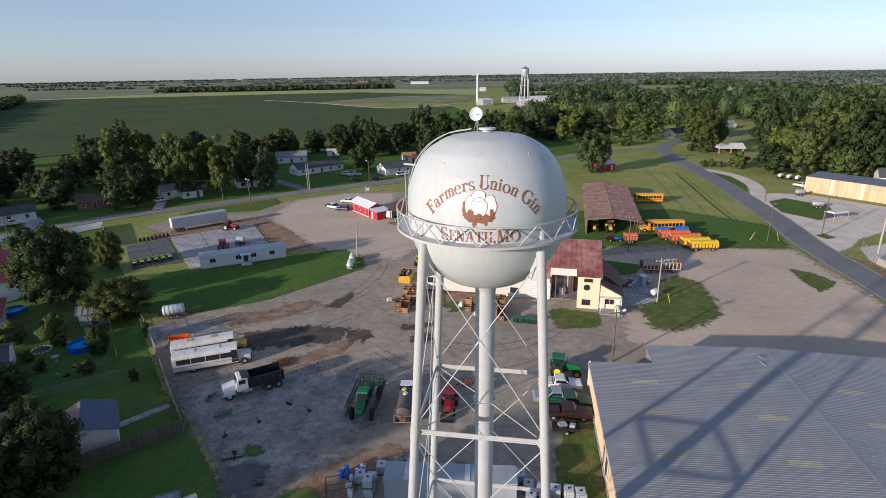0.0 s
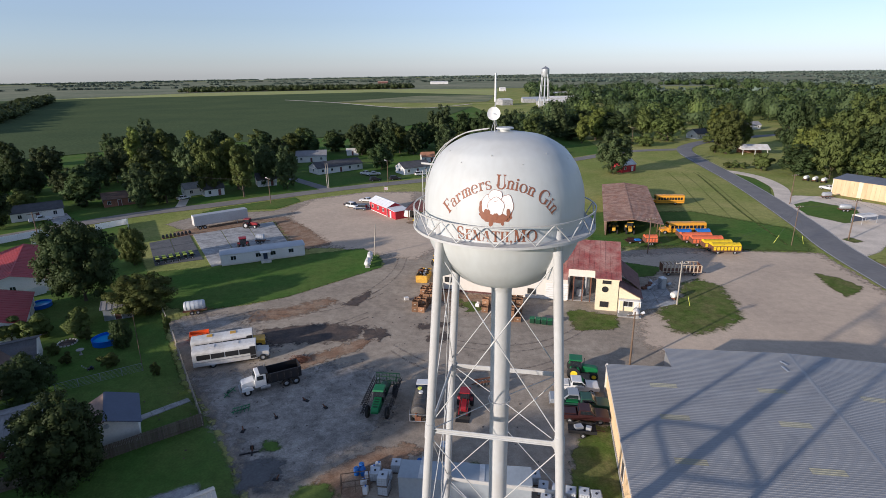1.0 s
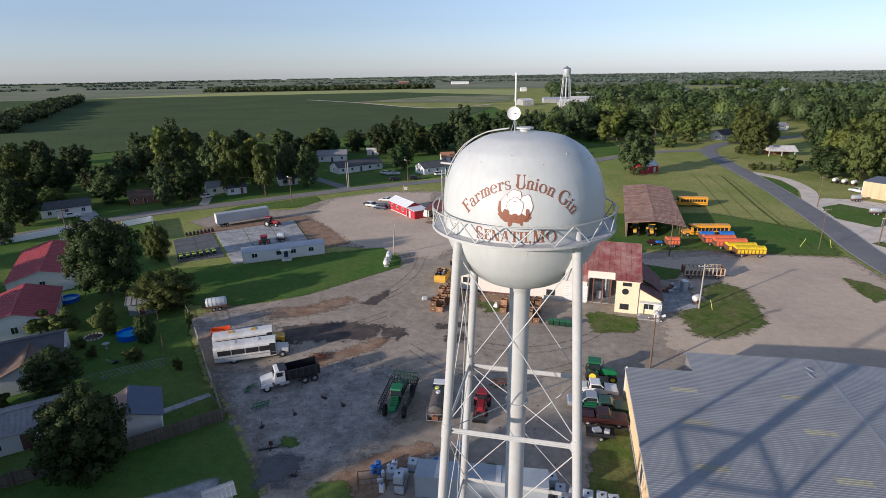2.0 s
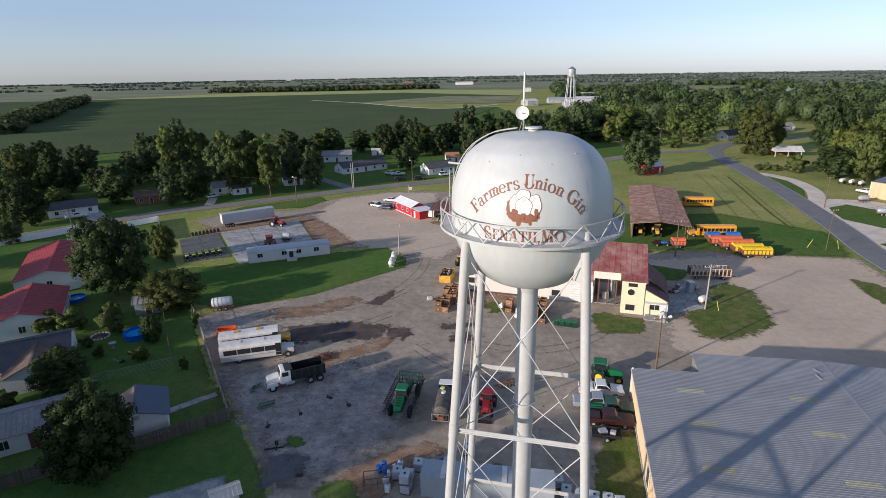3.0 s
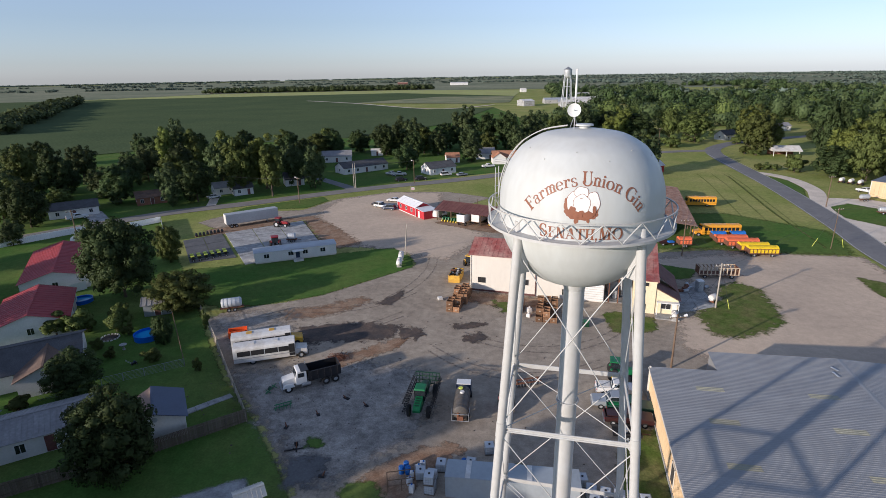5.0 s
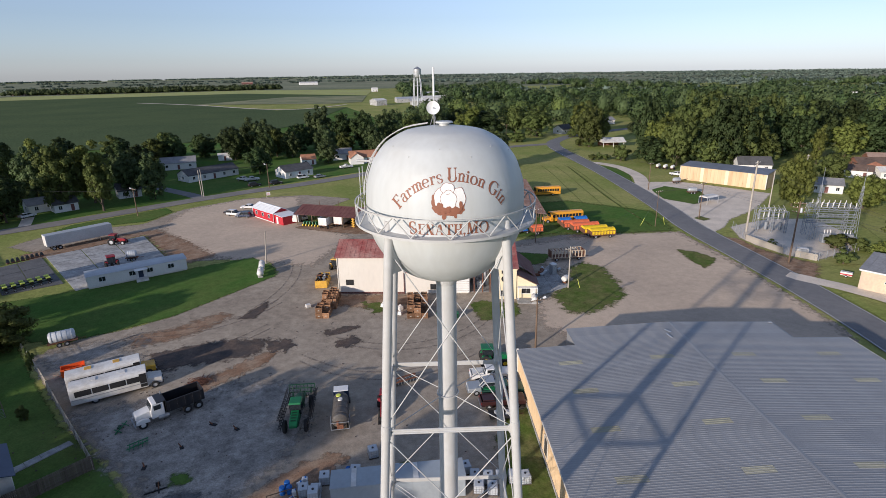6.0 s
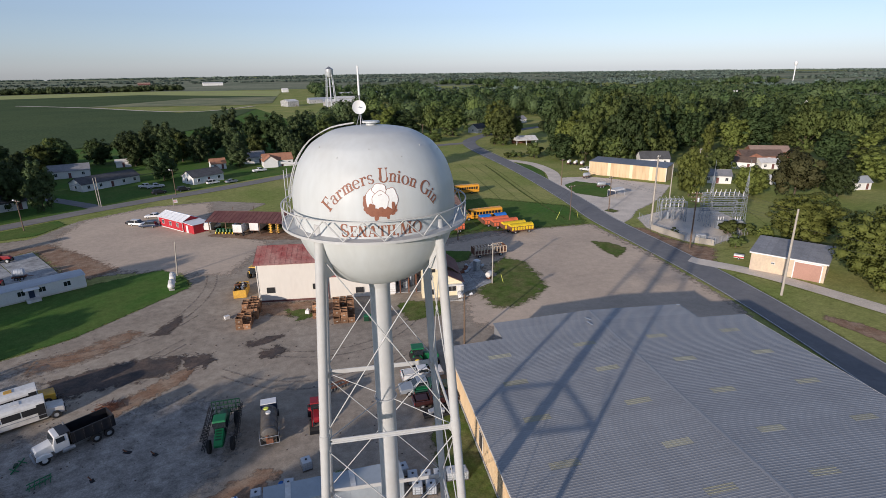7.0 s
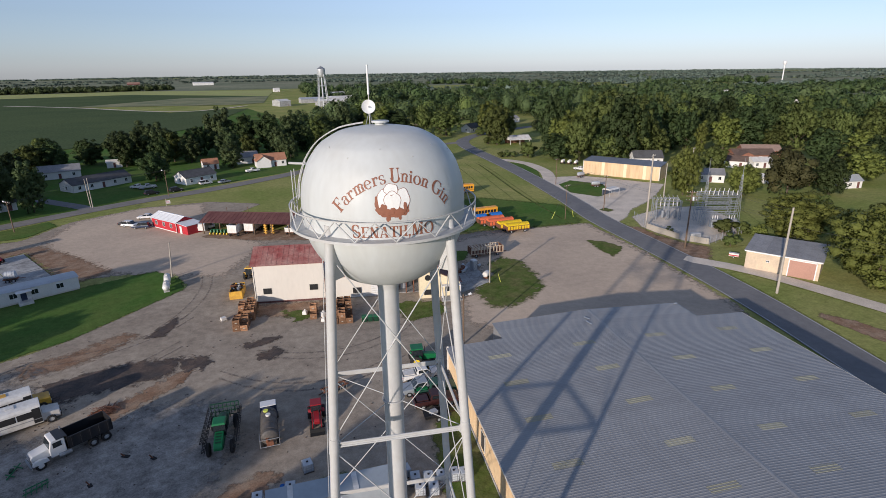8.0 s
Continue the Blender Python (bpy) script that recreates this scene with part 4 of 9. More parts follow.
    if ch in "nm":
        out = stem(0.12, 0.27, 0, x, head=False) + [bar(0.02, x - 0.05, 0.27, x)]
        for k in range(1 if ch == "n" else 2):
            d = 0.31 * k
            out += bow(0.40 + d, 0.44, 0.20, 0.245, 168, 0, 0.13, 0.10, 10) + stem(0.45 + d, 0.60 + d, 0, 0.46, head=False)
        return out
    if ch == "i":
        return stem(0.12, 0.27, 0, x, head=False) + [bar(0.02, x - 0.05, 0.27, x)] + bow(0.195, 0.88, 0.055, 0.055, 0, 360, 0.10, 0.10, 12)
    if ch == "o":
        return bow(0.31, 0.34, 0.275, 0.35, 0, 360, 0.16, 0.05, 24)
    if ch == "e":
        return bow(0.30, 0.34, 0.265, 0.35, 5, 318, 0.15, 0.055, 20) + [bar(0.12, 0.335, 0.52, 0.385)]
    if ch == "s":
        return [[(p * 0.80, q * 0.69) for p, q in poly] for poly in strokes("S")]
    return bow(0.12, 0.07, 0.05, 0.05, 0, 360, 0.10, 0.10, 12) + [[(0.12, 0.06), (0.20, 0.06), (0.13, -0.18), (0.07, -0.18)]]


def glyph(ch, size):
    """One character; each stroke lies a hair above the one before."""
    sh = Shape()
    for k, poly in enumerate(strokes(ch)):
        sh.add([(x * size, y * size, 0.0004 * k) for x, y in poly], [tuple(range(len(poly)))])
    return sh


def lay(sh, lift=0.014):
    """Wraps a flat drawing (x across, y up) onto the tank."""
    out = Shape()
    out.v = [tuple(on_tank(FACE + x / 4.27, y, lift + over)) for x, y, over in sh.v]
    out.f = list(sh.f)
    return out


def arc_word(text, cx, cy, radius, start, end, sizes):
    """Characters stood along a circle, from angle start to end (degrees from straight up)."""
    glyphs = [glyph(c, s) if c != " " else None for c, s in zip(text, sizes)]
    lows = [min(v[0] for v in gl.v) if gl else 0 for gl in glyphs]
    widths = [(max(v[0] for v in gl.v) - lo + 0.075) if gl else 0.24 for gl, lo in zip(glyphs, lows)]
    total, run = sum(widths), 0.0
    for ch, gl, w, lo in zip(text, glyphs, widths, lows):
        if gl:
            a = -radians(start + (end - start) * (run + w / 2) / total)
            c, s = math.cos(a), math.sin(a)
            flat = Shape()
            flat.f = gl.f
            flat.v = [(cx + c * (x - lo - w / 2) - s * (y + radius), cy + s * (x - lo - w / 2) + c * (y + radius), over) for x, y, over in gl.v]
            part("letter", lay(flat), "brown_paint", tower, fix=False)
        run += w


arc_word("Farmers Union Gin", 0.33, -1.03, 3.17, -55.5, 55.5, [0.64] + [0.57] * 6 + [0.5] + [0.67] + [0.58] * 4 + [0.5] + [0.64] + [0.57] * 2)
run = -1.82
for ch, sz in zip("SENATH,MO", [0.60] + [0.53] * 5 + [0.53, 0.60, 0.55]):
    gl = glyph(ch, sz)
    lo = min(v[0] for v in gl.v)
    w = max(v[0] for v in gl.v) - lo
    flat = Shape()
    flat.f = gl.f
    flat.v = [(run + (x - lo), y - 0.40, over) for x, y, over in gl.v]
    part("letter", lay(flat), "brown_paint", tower, fix=False)
    run += w + (0.035 if ch != "," else 0.07)


def blob(cx, cy, rx, ry, seed, lobes=5, depth=0.12, n=40):
    sh = Shape()
    vs = [(cx, cy, 0)]
    for i in range(n):
        a = 2 * math.pi * i / n
        k = 1 + depth * abs(math.sin(lobes * a / 2 + seed)) - depth / 2
        vs.append((cx + rx * k * math.cos(a), cy + ry * k * math.sin(a), 0))
    return sh.add(vs, [(0, 1 + i, 1 + (i + 1) % n) for i in range(n)])


# a cotton boll drawing: brown husk, white lobes with brown outlines
LX, LY = 0.12, 1.25


def emblem_part(name, blobs, lift, mat):
    sh = Shape()
    for x, y, rx, ry, seed, lobes, depth in blobs:
        b = blob(LX + x, LY + y, rx, ry, seed, lobes, depth)
        sh.add(b.v, b.f)
    part(name, lay(sh, lift), mat, tower, fix=False)


emblem_part("emblem_husk", ((-0.68, -0.02, 0.11, 0.34, 4, 6, 0.25), (-0.58, -0.30, 0.18, 0.20, 1, 6, 0.25), (-0.30, -0.45, 0.34, 0.22, 1, 6, 0.2), (0.10, -0.50, 0.50, 0.21, 3, 7, 0.2), (0.50, -0.42, 0.26, 0.22, 2, 6, 0.25),
                            (-0.20, -0.72, 0.10, 0.17, 5, 3, 0.2), (0.34, -0.70, 0.07, 0.14, 6, 3, 0.2), (0.66, -0.20, 0.13, 0.20, 7, 4, 0.2)), 0.012, "brown_paint")
for k, (x, y, rx, ry, s) in enumerate(((-0.42, 0.12, 0.23, 0.44, 1), (0.53, 0.12, 0.29, 0.48, 2), (-0.02, 0.57, 0.32, 0.25, 3), (0.02, 0.04, 0.37, 0.43, 4))):
    part("emblem_outline", lay(blob(LX + x, LY + y, rx + 0.022, ry + 0.022, s), 0.016 + 0.004 * k), "brown_paint", tower, fix=False)
    part("emblem_lobe", lay(blob(LX + x, LY + y, rx, ry, s), 0.018 + 0.004 * k), "boll_white", tower, fix=False)
emblem_part("emblem_curl", ((0.03, -0.34, 0.12, 0.09, 2, 5, 0.2), (-0.40, -0.30, 0.17, 0.22, 3, 5, 0.25), (-0.18, -0.44, 0.26, 0.14, 3, 5, 0.25), (0.34, -0.44, 0.26, 0.14, 1, 5, 0.25), (0.60, -0.24, 0.08, 0.22, 1, 3, 0.2)), 0.042, "brown_paint")
# weld seams of the tank's plates
for k in range(10):
    a = 36 * k + 20
    V = [tuple(on_tank(radians(a) + q / 4.27, h, 0.005)) for h in [-3.4 + 0.34 * m for m in range(21)] for q in (-0.02, 0.02)]
    part("weld_seam", Shape().add(V, [(2 * m, 2 * m + 1, 2 * m + 3, 2 * m + 2) for m in range(20)]), "tower_white", tower, fix=False)


# ---- large warehouse ----
WH = pose(15.4, 32.5, 0, 0, 0, -5.97)
wh = thing("warehouse", WH, "long low warehouse with grey ribbed metal roof and cream walls", "warehouse")
V0, V1, U1, EAVE, RIDGE = -66.0, 0.5, 45.6, 4.15, 5.0


def roof_z(u):
    return EAVE + (RIDGE - EAVE) * (1 - abs(u - U1 / 2) / (U1 / 2))


def ribbed(length, width, rib, height, flat=0.07, thick=0.012):
    """A metal sheet along x, width along y, with raised ribs."""
    prof = []
    n = round(width / rib)
    for i in range(n):
        y = i * width / n
        prof += [(y, 0), (y + width / n - flat - 0.05, 0), (y + width / n - flat - 0.025, height), (y + width / n - 0.025, height)]
    prof.append((width, 0))
    sh, k = Shape(), len(prof)
    sh.v = [(x, y, z - dz) for dz in (0, thick) for x in (0, length) for y, z in prof]
    sh.f = [(i, k + i, k + i + 1, i + 1) for i in range(k - 1)] + [(2 * k + i + 1, 3 * k + i + 1, 3 * k + i, 2 * k + i) for i in range(k - 1)]
    return sh


body = Shape()
for u0, u1, va, vb in ((0, 0.15, V0, V1), (U1 - 0.15, U1, V0, V1)):
    body.box((u0 + u1) / 2, (va + vb) / 2, 0, u1 - u0, vb - va, EAVE - 0.03)
part("side_wall", body, "cream_metal", wh)
for vv in (V0, V1):
    part("end_wall", Shape().prism([(0.16, 0), (U1 - 0.16, 0), (U1 - 0.16, EAVE - 0.05), (U1 / 2, RIDGE - 0.05), (0.16, EAVE - 0.05)], vv - 0.16, vv - 0.01), "cream_metal", wh)
part("extension", Shape().prism([(7.9, 0), (38.2, 0), (38.2, roof_z(38.2) - 0.06), (U1 / 2, RIDGE - 0.06), (7.9, roof_z(7.9) - 0.06)], V1, 5.3), "roof_metal", wh)
slope = math.degrees(math.atan2(RIDGE - EAVE, U1 / 2))
run_len = math.hypot(U1 / 2, RIDGE - EAVE) + 0.25
PW = 1.22
panel_me = ribbed(run_len, PW, 0.305, 0.017).mesh("roof_panel", fix=True)
v = V1 + 0.1 - PW
while v > V0:
    part("roof_panel", panel_me, "roof_metal", wh, m=pose(-0.25, v, EAVE - 0.01, 0, -slope, 0))
    part("roof_panel", panel_me, "roof_metal", wh, m=pose(U1 + 0.25, v + PW, EAVE - 0.01, 0, -slope, 180))
    v -= PW
ext_len = (U1 / 2 - 7.7) / math.cos(radians(slope))
ext_me = ribbed(ext_len, PW, 0.305, 0.017).mesh("roof_panel_short", fix=True)
for k in range(4):
    v = V1 + 0.1 + k * PW
    part("roof_panel", ext_me, "roof_metal", wh, m=pose(7.7, v, roof_z(7.7), 0, -slope, 0))
    part("roof_panel", ext_me, "roof_metal", wh, m=pose(U1 - 7.7, v + PW, roof_z(7.7), 0, -slope, 180))
sky_me = ribbed(3.0, 0.915, 0.305, 0.017, thick=0.004).mesh("skylight_panel", fix=True)
for v in (-3.9, -10.2, -17.3, -24.5, -30.8, -37.5):
    for u in (5.9, 17.7):
        part("skylight_panel", sky_me, "skylight", wh, m=pose(u - 1.5, v - 0.45, roof_z(u - 1.5) + 0.012, 0, -slope, 0))
    for u in (28.3, 39.7):
        part("skylight_panel", sky_me, "skylight", wh, m=pose(u + 1.5, v + 0.45, roof_z(u + 1.5) + 0.012, 0, -slope, 180))
part("ridge_cap", Shape().prism([(U1 / 2 - 0.28, RIDGE + 0.005), (U1 / 2, RIDGE + 0.036), (U1 / 2 + 0.28, RIDGE + 0.005), (U1 / 2, RIDGE + 0.012)], V0, 5.3), "roof_metal", wh)
part("torn_flashing", Shape().box(21.3, 2.6, RIDGE + 0.05, 0.22, 1.0, 0.04, 30).box(20.9, 1.2, RIDGE + 0.03, 0.22, 1.2, 0.04, 12), "galv", wh, "pale torn roof flashing")
part("loose_flashing", Shape().box(37.6, 5.0, 4.55, 0.5, 0.3, 0.06, 20), "galv", wh, "loose pale scrap of roof flashing")
for u in (-0.29, U1 + 0.29):
    part("eave_trim", Shape().box(u, (V0 + V1) / 2, EAVE - 0.16, 0.06, V1 - V0, 0.16), "white_metal", wh)
wall_sheet = ribbed(EAVE - 0.2, 1.0, 0.33, 0.03).mesh("wall_panel", fix=True)
for k in range(60):
    part("wall_panel", wall_sheet, "cream_metal", wh, m=pose(-0.02, V1 - k - 1, 0.02, 0, -90, 0))
wd = part("door", Shape().box(-0.09, -16.6, 0.9, 0.06, 1.3, 2.1), "interior", wh, "small dark side door")
part("door_frame", Shape().box(-0.10, -15.9, 0.9, 0.09, 0.1, 2.2).box(-0.10, -17.3, 0.9, 0.09, 0.1, 2.2).box(-0.10, -16.6, 3.0, 0.09, 1.5, 0.1), "white_metal", wd)
part("foundation", Shape().box(-0.08, (V0 + V1) / 2, 0, 0.16, V1 - V0, 0.35), "concrete", wh)
part("corner_post", Shape().box(-0.1, V1 - 0.05, 0, 0.2, 0.2, EAVE + 0.15), "white_metal", wh)


# ---- buildings ----
def window(parent, x, y, z, w, h, face, mat="glass", frame_mat="white_paint"):
    """A framed window on a wall that faces the given heading (degrees; 0 is the local -y side)."""
    m = pose(x, y, z, 0, 0, face)
    fr = Shape()
    fr.box(0, -0.02, -h / 2 - 0.07, w + 0.16, 0.08, 0.08).box(0, -0.02, h / 2 - 0.01, w + 0.16, 0.08, 0.08)
    for s in (-1, 1):
        fr.box(s * (w / 2 + 0.04), -0.02, -h / 2, 0.08, 0.08, h)
    fr.box(0, -0.02, -h / 2, 0.05, 0.06, h)
    wo = part("window", fr, frame_mat, parent, m=m)
    part("pane", Shape().box(0, -0.01, -h / 2, w, 0.03, h), mat, wo)
    return wo


def gable_roof(parent, L, W, eave, ridge, mat, over=0.35, x0=0.0, y0=0.0, z_gap=0.0, strips=0):
    """Two slopes with the ridge along local x. With strips, each slope is laid in metal sheets."""
    rise = (ridge - eave) / (W / 2)
    z_low = eave - rise * over
    for s in (-1, 1):
        e = [(x0 - L / 2 - over, y0 + s * (W / 2 + over), z_low + 0.06), (x0 + L / 2 + over, y0 + s * (W / 2 + over), z_low + 0.06), (x0 + L / 2 + over, y0, ridge + 0.06), (x0 - L / 2 - over, y0, ridge + 0.06)]
        if s > 0:
            e = e[::-1]
        if strips:
            a, b, c, d = (Vector(p) for p in (e if s < 0 else (e[3], e[2], e[1], e[0])))
            for k in range(strips):
                t0, t1 = k / strips, (k + 0.985) / strips
                q = [a.lerp(b, t0), a.lerp(b, t1), d.lerp(c, t1), d.lerp(c, t0)]
                q = q if s < 0 else q[::-1]
                sh = Shape().slab(*q, 0.05)
                up = Vector((0, 0, 0.05))
                sh.rod(q[0] + up, (q[3] if s < 0 else q[3]) + up, 0.03, n=4)
                part("roof_sheet", sh, mat, parent)
        else:
            part("roof_slope", Shape().slab(*e, 0.09), mat, parent)
    part("ridge_cap", Shape().box(x0, y0, ridge + 0.04, L + 2 * over, 0.3, 0.06), mat, parent)


def gable_walls(L, W, eave, ridge, x0=0.0, y0=0.0):
    m = Matrix.Translation((x0, y0, 0)) @ pose(0, 0, 0, 0, 0, 90)
    return Shape().prism([(-W / 2, 0), (W / 2, 0), (W / 2, eave), (0, ridge), (-W / 2, eave)], -L / 2, L / 2, m)


def house(name, x, y, rz, L, W, eave, ridge, wall, roof, label, category="house", wins=3, wing=None, strips=0, door=True, side_wins=1, group=""):
    h = thing(name, pose(x, y, 0, 0, 0, rz), label, category, group)
    w = part("wall", gable_walls(L, W, eave, ridge), wall, h)
    gable_roof(h, L, W, eave, ridge, roof, strips=strips)
    for s, face in ((-1, 0), (1, 180)):
        for i in range(wins):
            px = -L / 2 + L * (i + 0.5) / wins
            if door and s < 0 and i == wins // 2:
                d = part("door", Shape().box(px, s * W / 2 - 0.02, 0.1, 0.95, 0.08, 2.05), "dark_red" if wall != "barn_red" else "white_paint", h)
                part("door_frame", Shape().box(px - 0.53, s * W / 2 - 0.03, 0.1, 0.1, 0.1, 2.1).box(px + 0.53, s * W / 2 - 0.03, 0.1, 0.1, 0.1, 2.1).box(px, s * W / 2 - 0.03, 2.15, 1.2, 0.1, 0.1), "white_paint", d)
                continue
            window(h, px, s * (W / 2 + 0.01), eave * 0.55, 0.9, 1.1, face)
    for s, face in ((-1, -90), (1, 90)):
        for i in range(side_wins):
            window(h, s * (L / 2 + 0.01), -W / 2 + W * (i + 0.5) / side_wins, eave * 0.55, 0.9, 1.1, face)
    if wing:
        wx, wy, wl, ww, wr, wmat = wing
        g2 = Matrix.Translation((wx, wy, 0)) @ pose(0, 0, 0, 0, 0, 90)
        part("wing_wall", gable_walls(wl, ww, eave, ridge - 0.3), wall, h, m=g2)
        sub = part("wing_ridge", Shape().box(0, 0, ridge - 0.24, wl + 0.5, 0.25, 0.06), wmat, h, m=g2)
        gable_roof(sub, wl, ww, eave, ridge - 0.3, wmat)
    return h


def gin_building():
    g = thing("cotton_gin", pose(-9.7, 67.0, 0, 0, 0, -10.6), "white metal cotton gin with faded red metal roof", "industrial building")

    def red_roof(u0, u1, v0, z0, vr, zr, v1, z1, mat="red_roof", step=0.95):
        n = max(1, round((u1 - u0) / step))
        for k in range(n):
            a, b = u0 + (u1 - u0) * k / n, u0 + (u1 - u0) * (k + 0.996) / n
            for va, za, vb, zb in ((v0, z0, vr, zr), (vr, zr, v1, z1)):
                if abs(vb - va) > 0.1:
                    sh = Shape().slab((a, va, za), (b, va, za), (b, vb, zb), (a, vb, zb), 0.04)
                    sh.rod((a, va, za + 0.03), (a, vb, zb + 0.03), 0.014, n=4)
                    part("roof_sheet", sh, mat, g)

    # tall west block
    part("wall", Shape().prism([(0, 0), (10, 0), (10, 7.3), (5, 9.2), (0, 7.3)], 0, 12.4, pose(0, 0, 0, 0, 0, 90) @ Matrix.Diagonal((1, -1, 1, 1))), "white_metal", g)
    red_roof(-0.4, 12.6, -0.35, 7.25, 5, 9.3, 10.4, 7.2)
    for k in range(14):
        part("wall_rib", Shape().box(0.2 + 0.93 * k, -0.004, 0.3, 0.06, 0.008, 6.9), "white_metal", g)
    # lower middle range
    part("wall", Shape().box(18.5, 4.1, 0, 12.1, 8.0, 4.2), "white_metal", g)
    red_roof(12.7, 24.6, -0.2, 4.25, 4.5, 6.4, 4.5, 6.4)
    # east block with the open bay
    ww = Shape().box(24.7, 9, 0, 0.2, 17, 6.3).box(33.2, 9, 0, 0.2, 17, 6.3).box(28.9, 17.6, 0, 8.7, 0.2, 6.3).box(27.0, 0.1, 5.0, 4.5, 0.2, 1.45)
    part("wall", ww, "white_metal", g)
    part("bay_floor", Shape().box(28.9, 8.8, 0.0, 8.3, 16.5, 0.15), "concrete", g)
    red_roof(24.3, 33.6, -0.3, 6.45, 9, 9.25, 18, 6.4)
    red_roof(29.2, 33.6, -2.75, 5.95, -0.35, 6.45, -0.35, 6.45)
    for k in range(7):
        part("door_slat", Shape().box(22.7, 0.02, 0.25 + k * 0.45, 4.0, 0.08, 0.38), "siding", g)
    for u in (25.6, 27.2, 28.6):
        part("bay_post", Shape().box(u, 0.6, 0, 0.2, 0.2, 5.0), "rust", g)
    part("machinery", Shape().box(26.5, 5.5, 0.15, 2.2, 2.5, 2.6).rod((28, 4, 0.2), (28, 4, 4.2), 0.5, n=12).box(26.8, 3.0, 0.15, 1.2, 1.0, 1.4), "galv", g, "dusty ginning machinery in an open bay")
    for px, pz in ((2.2, 2.3), (10.4, 2.6), (18.1, 1.4)):
        window(g, px, -0.03, pz, 1.3, 0.95, 0, "dark", "interior")
    for px in (12.45, 0.05):
        part("downspout", Shape().box(px, -0.08, 0, 0.14, 0.1, 4.2 if px > 1 else 7.2), "dark_red" if px > 1 else "white_metal", g)
    part("base_trim", Shape().box(6.2, -0.05, 0, 12.4, 0.08, 0.35), "dark_red", g)
    # tall cream annex with a round window
    a = part("annex", Shape().box(31.35, -1.3, 0, 3.7, 2.6, 5.95), "cream_wall", g, "cream painted annex front")
    part("round_window", Shape().rod((31.0, -2.58, 4.0), (31.0, -2.66, 4.0), 0.55, n=24), "dark", a)
    window(a, 31.2, -2.62, 5.4, 1.3, 0.6, 0, "dark", "interior")
    window(a, 31.0, -2.62, 1.2, 1.3, 0.9, 0, "dark", "interior")
    part("annex_fascia", Shape().box(31.35, -2.68, 5.7, 3.9, 0.1, 0.25), "cream_wall", a)
    # low office with a dark red lean-to roof
    o = part("office", Shape().prism([(33.25, 0), (36.9, 0), (36.9, 2.75), (33.25, 4.6)], -2.4, 3.5), "cream_wall", g, "low cream office")
    for k in range(10):
        v0, v1 = -2.7 + k * 1.25, -2.7 + (k + 0.98) * 1.25
        part("roof_sheet", Shape().slab((33.3, v0, 6.0 if k > 2 else 4.85), (37.3, v0, 2.85), (37.3, v1, 2.85), (33.3, v1, 6.0 if k > 2 else 4.85), 0.05), "dark_red", g)
    window(o, 35.0, -2.42, 1.6, 1.5, 1.0, 0, "dark")
    part("office_door", Shape().box(36.35, -2.44, 0.05, 0.8, 0.08, 2.0), "siding", o)
    part("porch_beam", Shape().box(35.2, -3.0, 2.45, 3.6, 0.9, 0.12).box(33.5, -3.4, 0, 0.12, 0.12, 2.45).box(36.9, -3.4, 0, 0.12, 0.12, 2.45), "white_paint", o)
    part("step_slab", Shape().box(35.2, -3.6, 0, 3.8, 2.2, 0.22), "concrete", o)


gin_building()


def red_hut():
    h = thing("red_hut", pose(-31.0, 127.9, 0, 0, 0, -52), "small red wooden hut with white metal roof", "shop hut")
    part("wall", gable_walls(11.5, 5.0, 2.8, 3.9), "barn_red", h)
    gable_roof(h, 11.5, 5.0, 2.8, 3.9, "vinyl", strips=6)
    for x in (-3.6, 0.0, 3.4):
        window(h, x, -2.52, 1.6, 0.9, 1.0, 0)
    part("trim", Shape().box(5.78, -2.5, 0, 0.12, 0.12, 2.8).box(-5.78, -2.5, 0, 0.12, 0.12, 2.8).box(0, -2.52, 0, 11.5, 0.08, 0.22), "white_paint", h)
    a = part("lean_to", Shape().prism([(-2.3, 0), (2.3, 0), (2.3, 2.4), (-2.3, 2.7)], -2.0, 2.2, Matrix.Translation((8.0, -0.2, 0))), "barn_red", h)
    part("lean_to_roof", Shape().slab((5.6, -2.6, 2.78), (10.6, -2.6, 2.5), (10.6, 2.4, 2.5), (5.6, 2.4, 2.78), 0.08), "vinyl", h)
    part("door", Shape().box(7.4, -2.26, 0, 0.9, 0.08, 2.0), "white_paint", h)


red_hut()


def open_shed(name, x, y, rz, L, W, eave, ridge, roof, label, strips):
    """A roof on posts, open along its front."""
    s = thing(name, pose(x, y, 0, 0, 0, rz), label, "open shed")
    gable_roof(s, L, W, eave, ridge, roof, over=0.5, strips=strips)
    n = max(3, round(L / 5))
    for i in range(n + 1):
        for yy in (-W / 2 + 0.2, W / 2 - 0.2):
            part("post", Shape().box(-L / 2 + 0.15 + (L - 0.3) * i / n, yy, 0, 0.2, 0.2, eave), "pole_wood", s)
    part("back_wall", Shape().box(0, W / 2 - 0.06, 0.05, L, 0.08, eave - 0.1), roof, s)
    part("beam", Shape().box(0, -W / 2 + 0.2, eave - 0.3, L, 0.15, 0.3), "pole_wood", s)
    return s


open_shed("implement_shed", -8.0, 117.0, -24.5, 28.0, 10.0, 3.3, 4.7, "dark_red", "long open implement shed with dark red metal roof", 26)
open_shed("trailer_shed", 40.5, 126.6, 79.5, 47.0, 13.2, 3.8, 4.6, "rust_roof", "long open shed with rusty brown metal roof", 40)

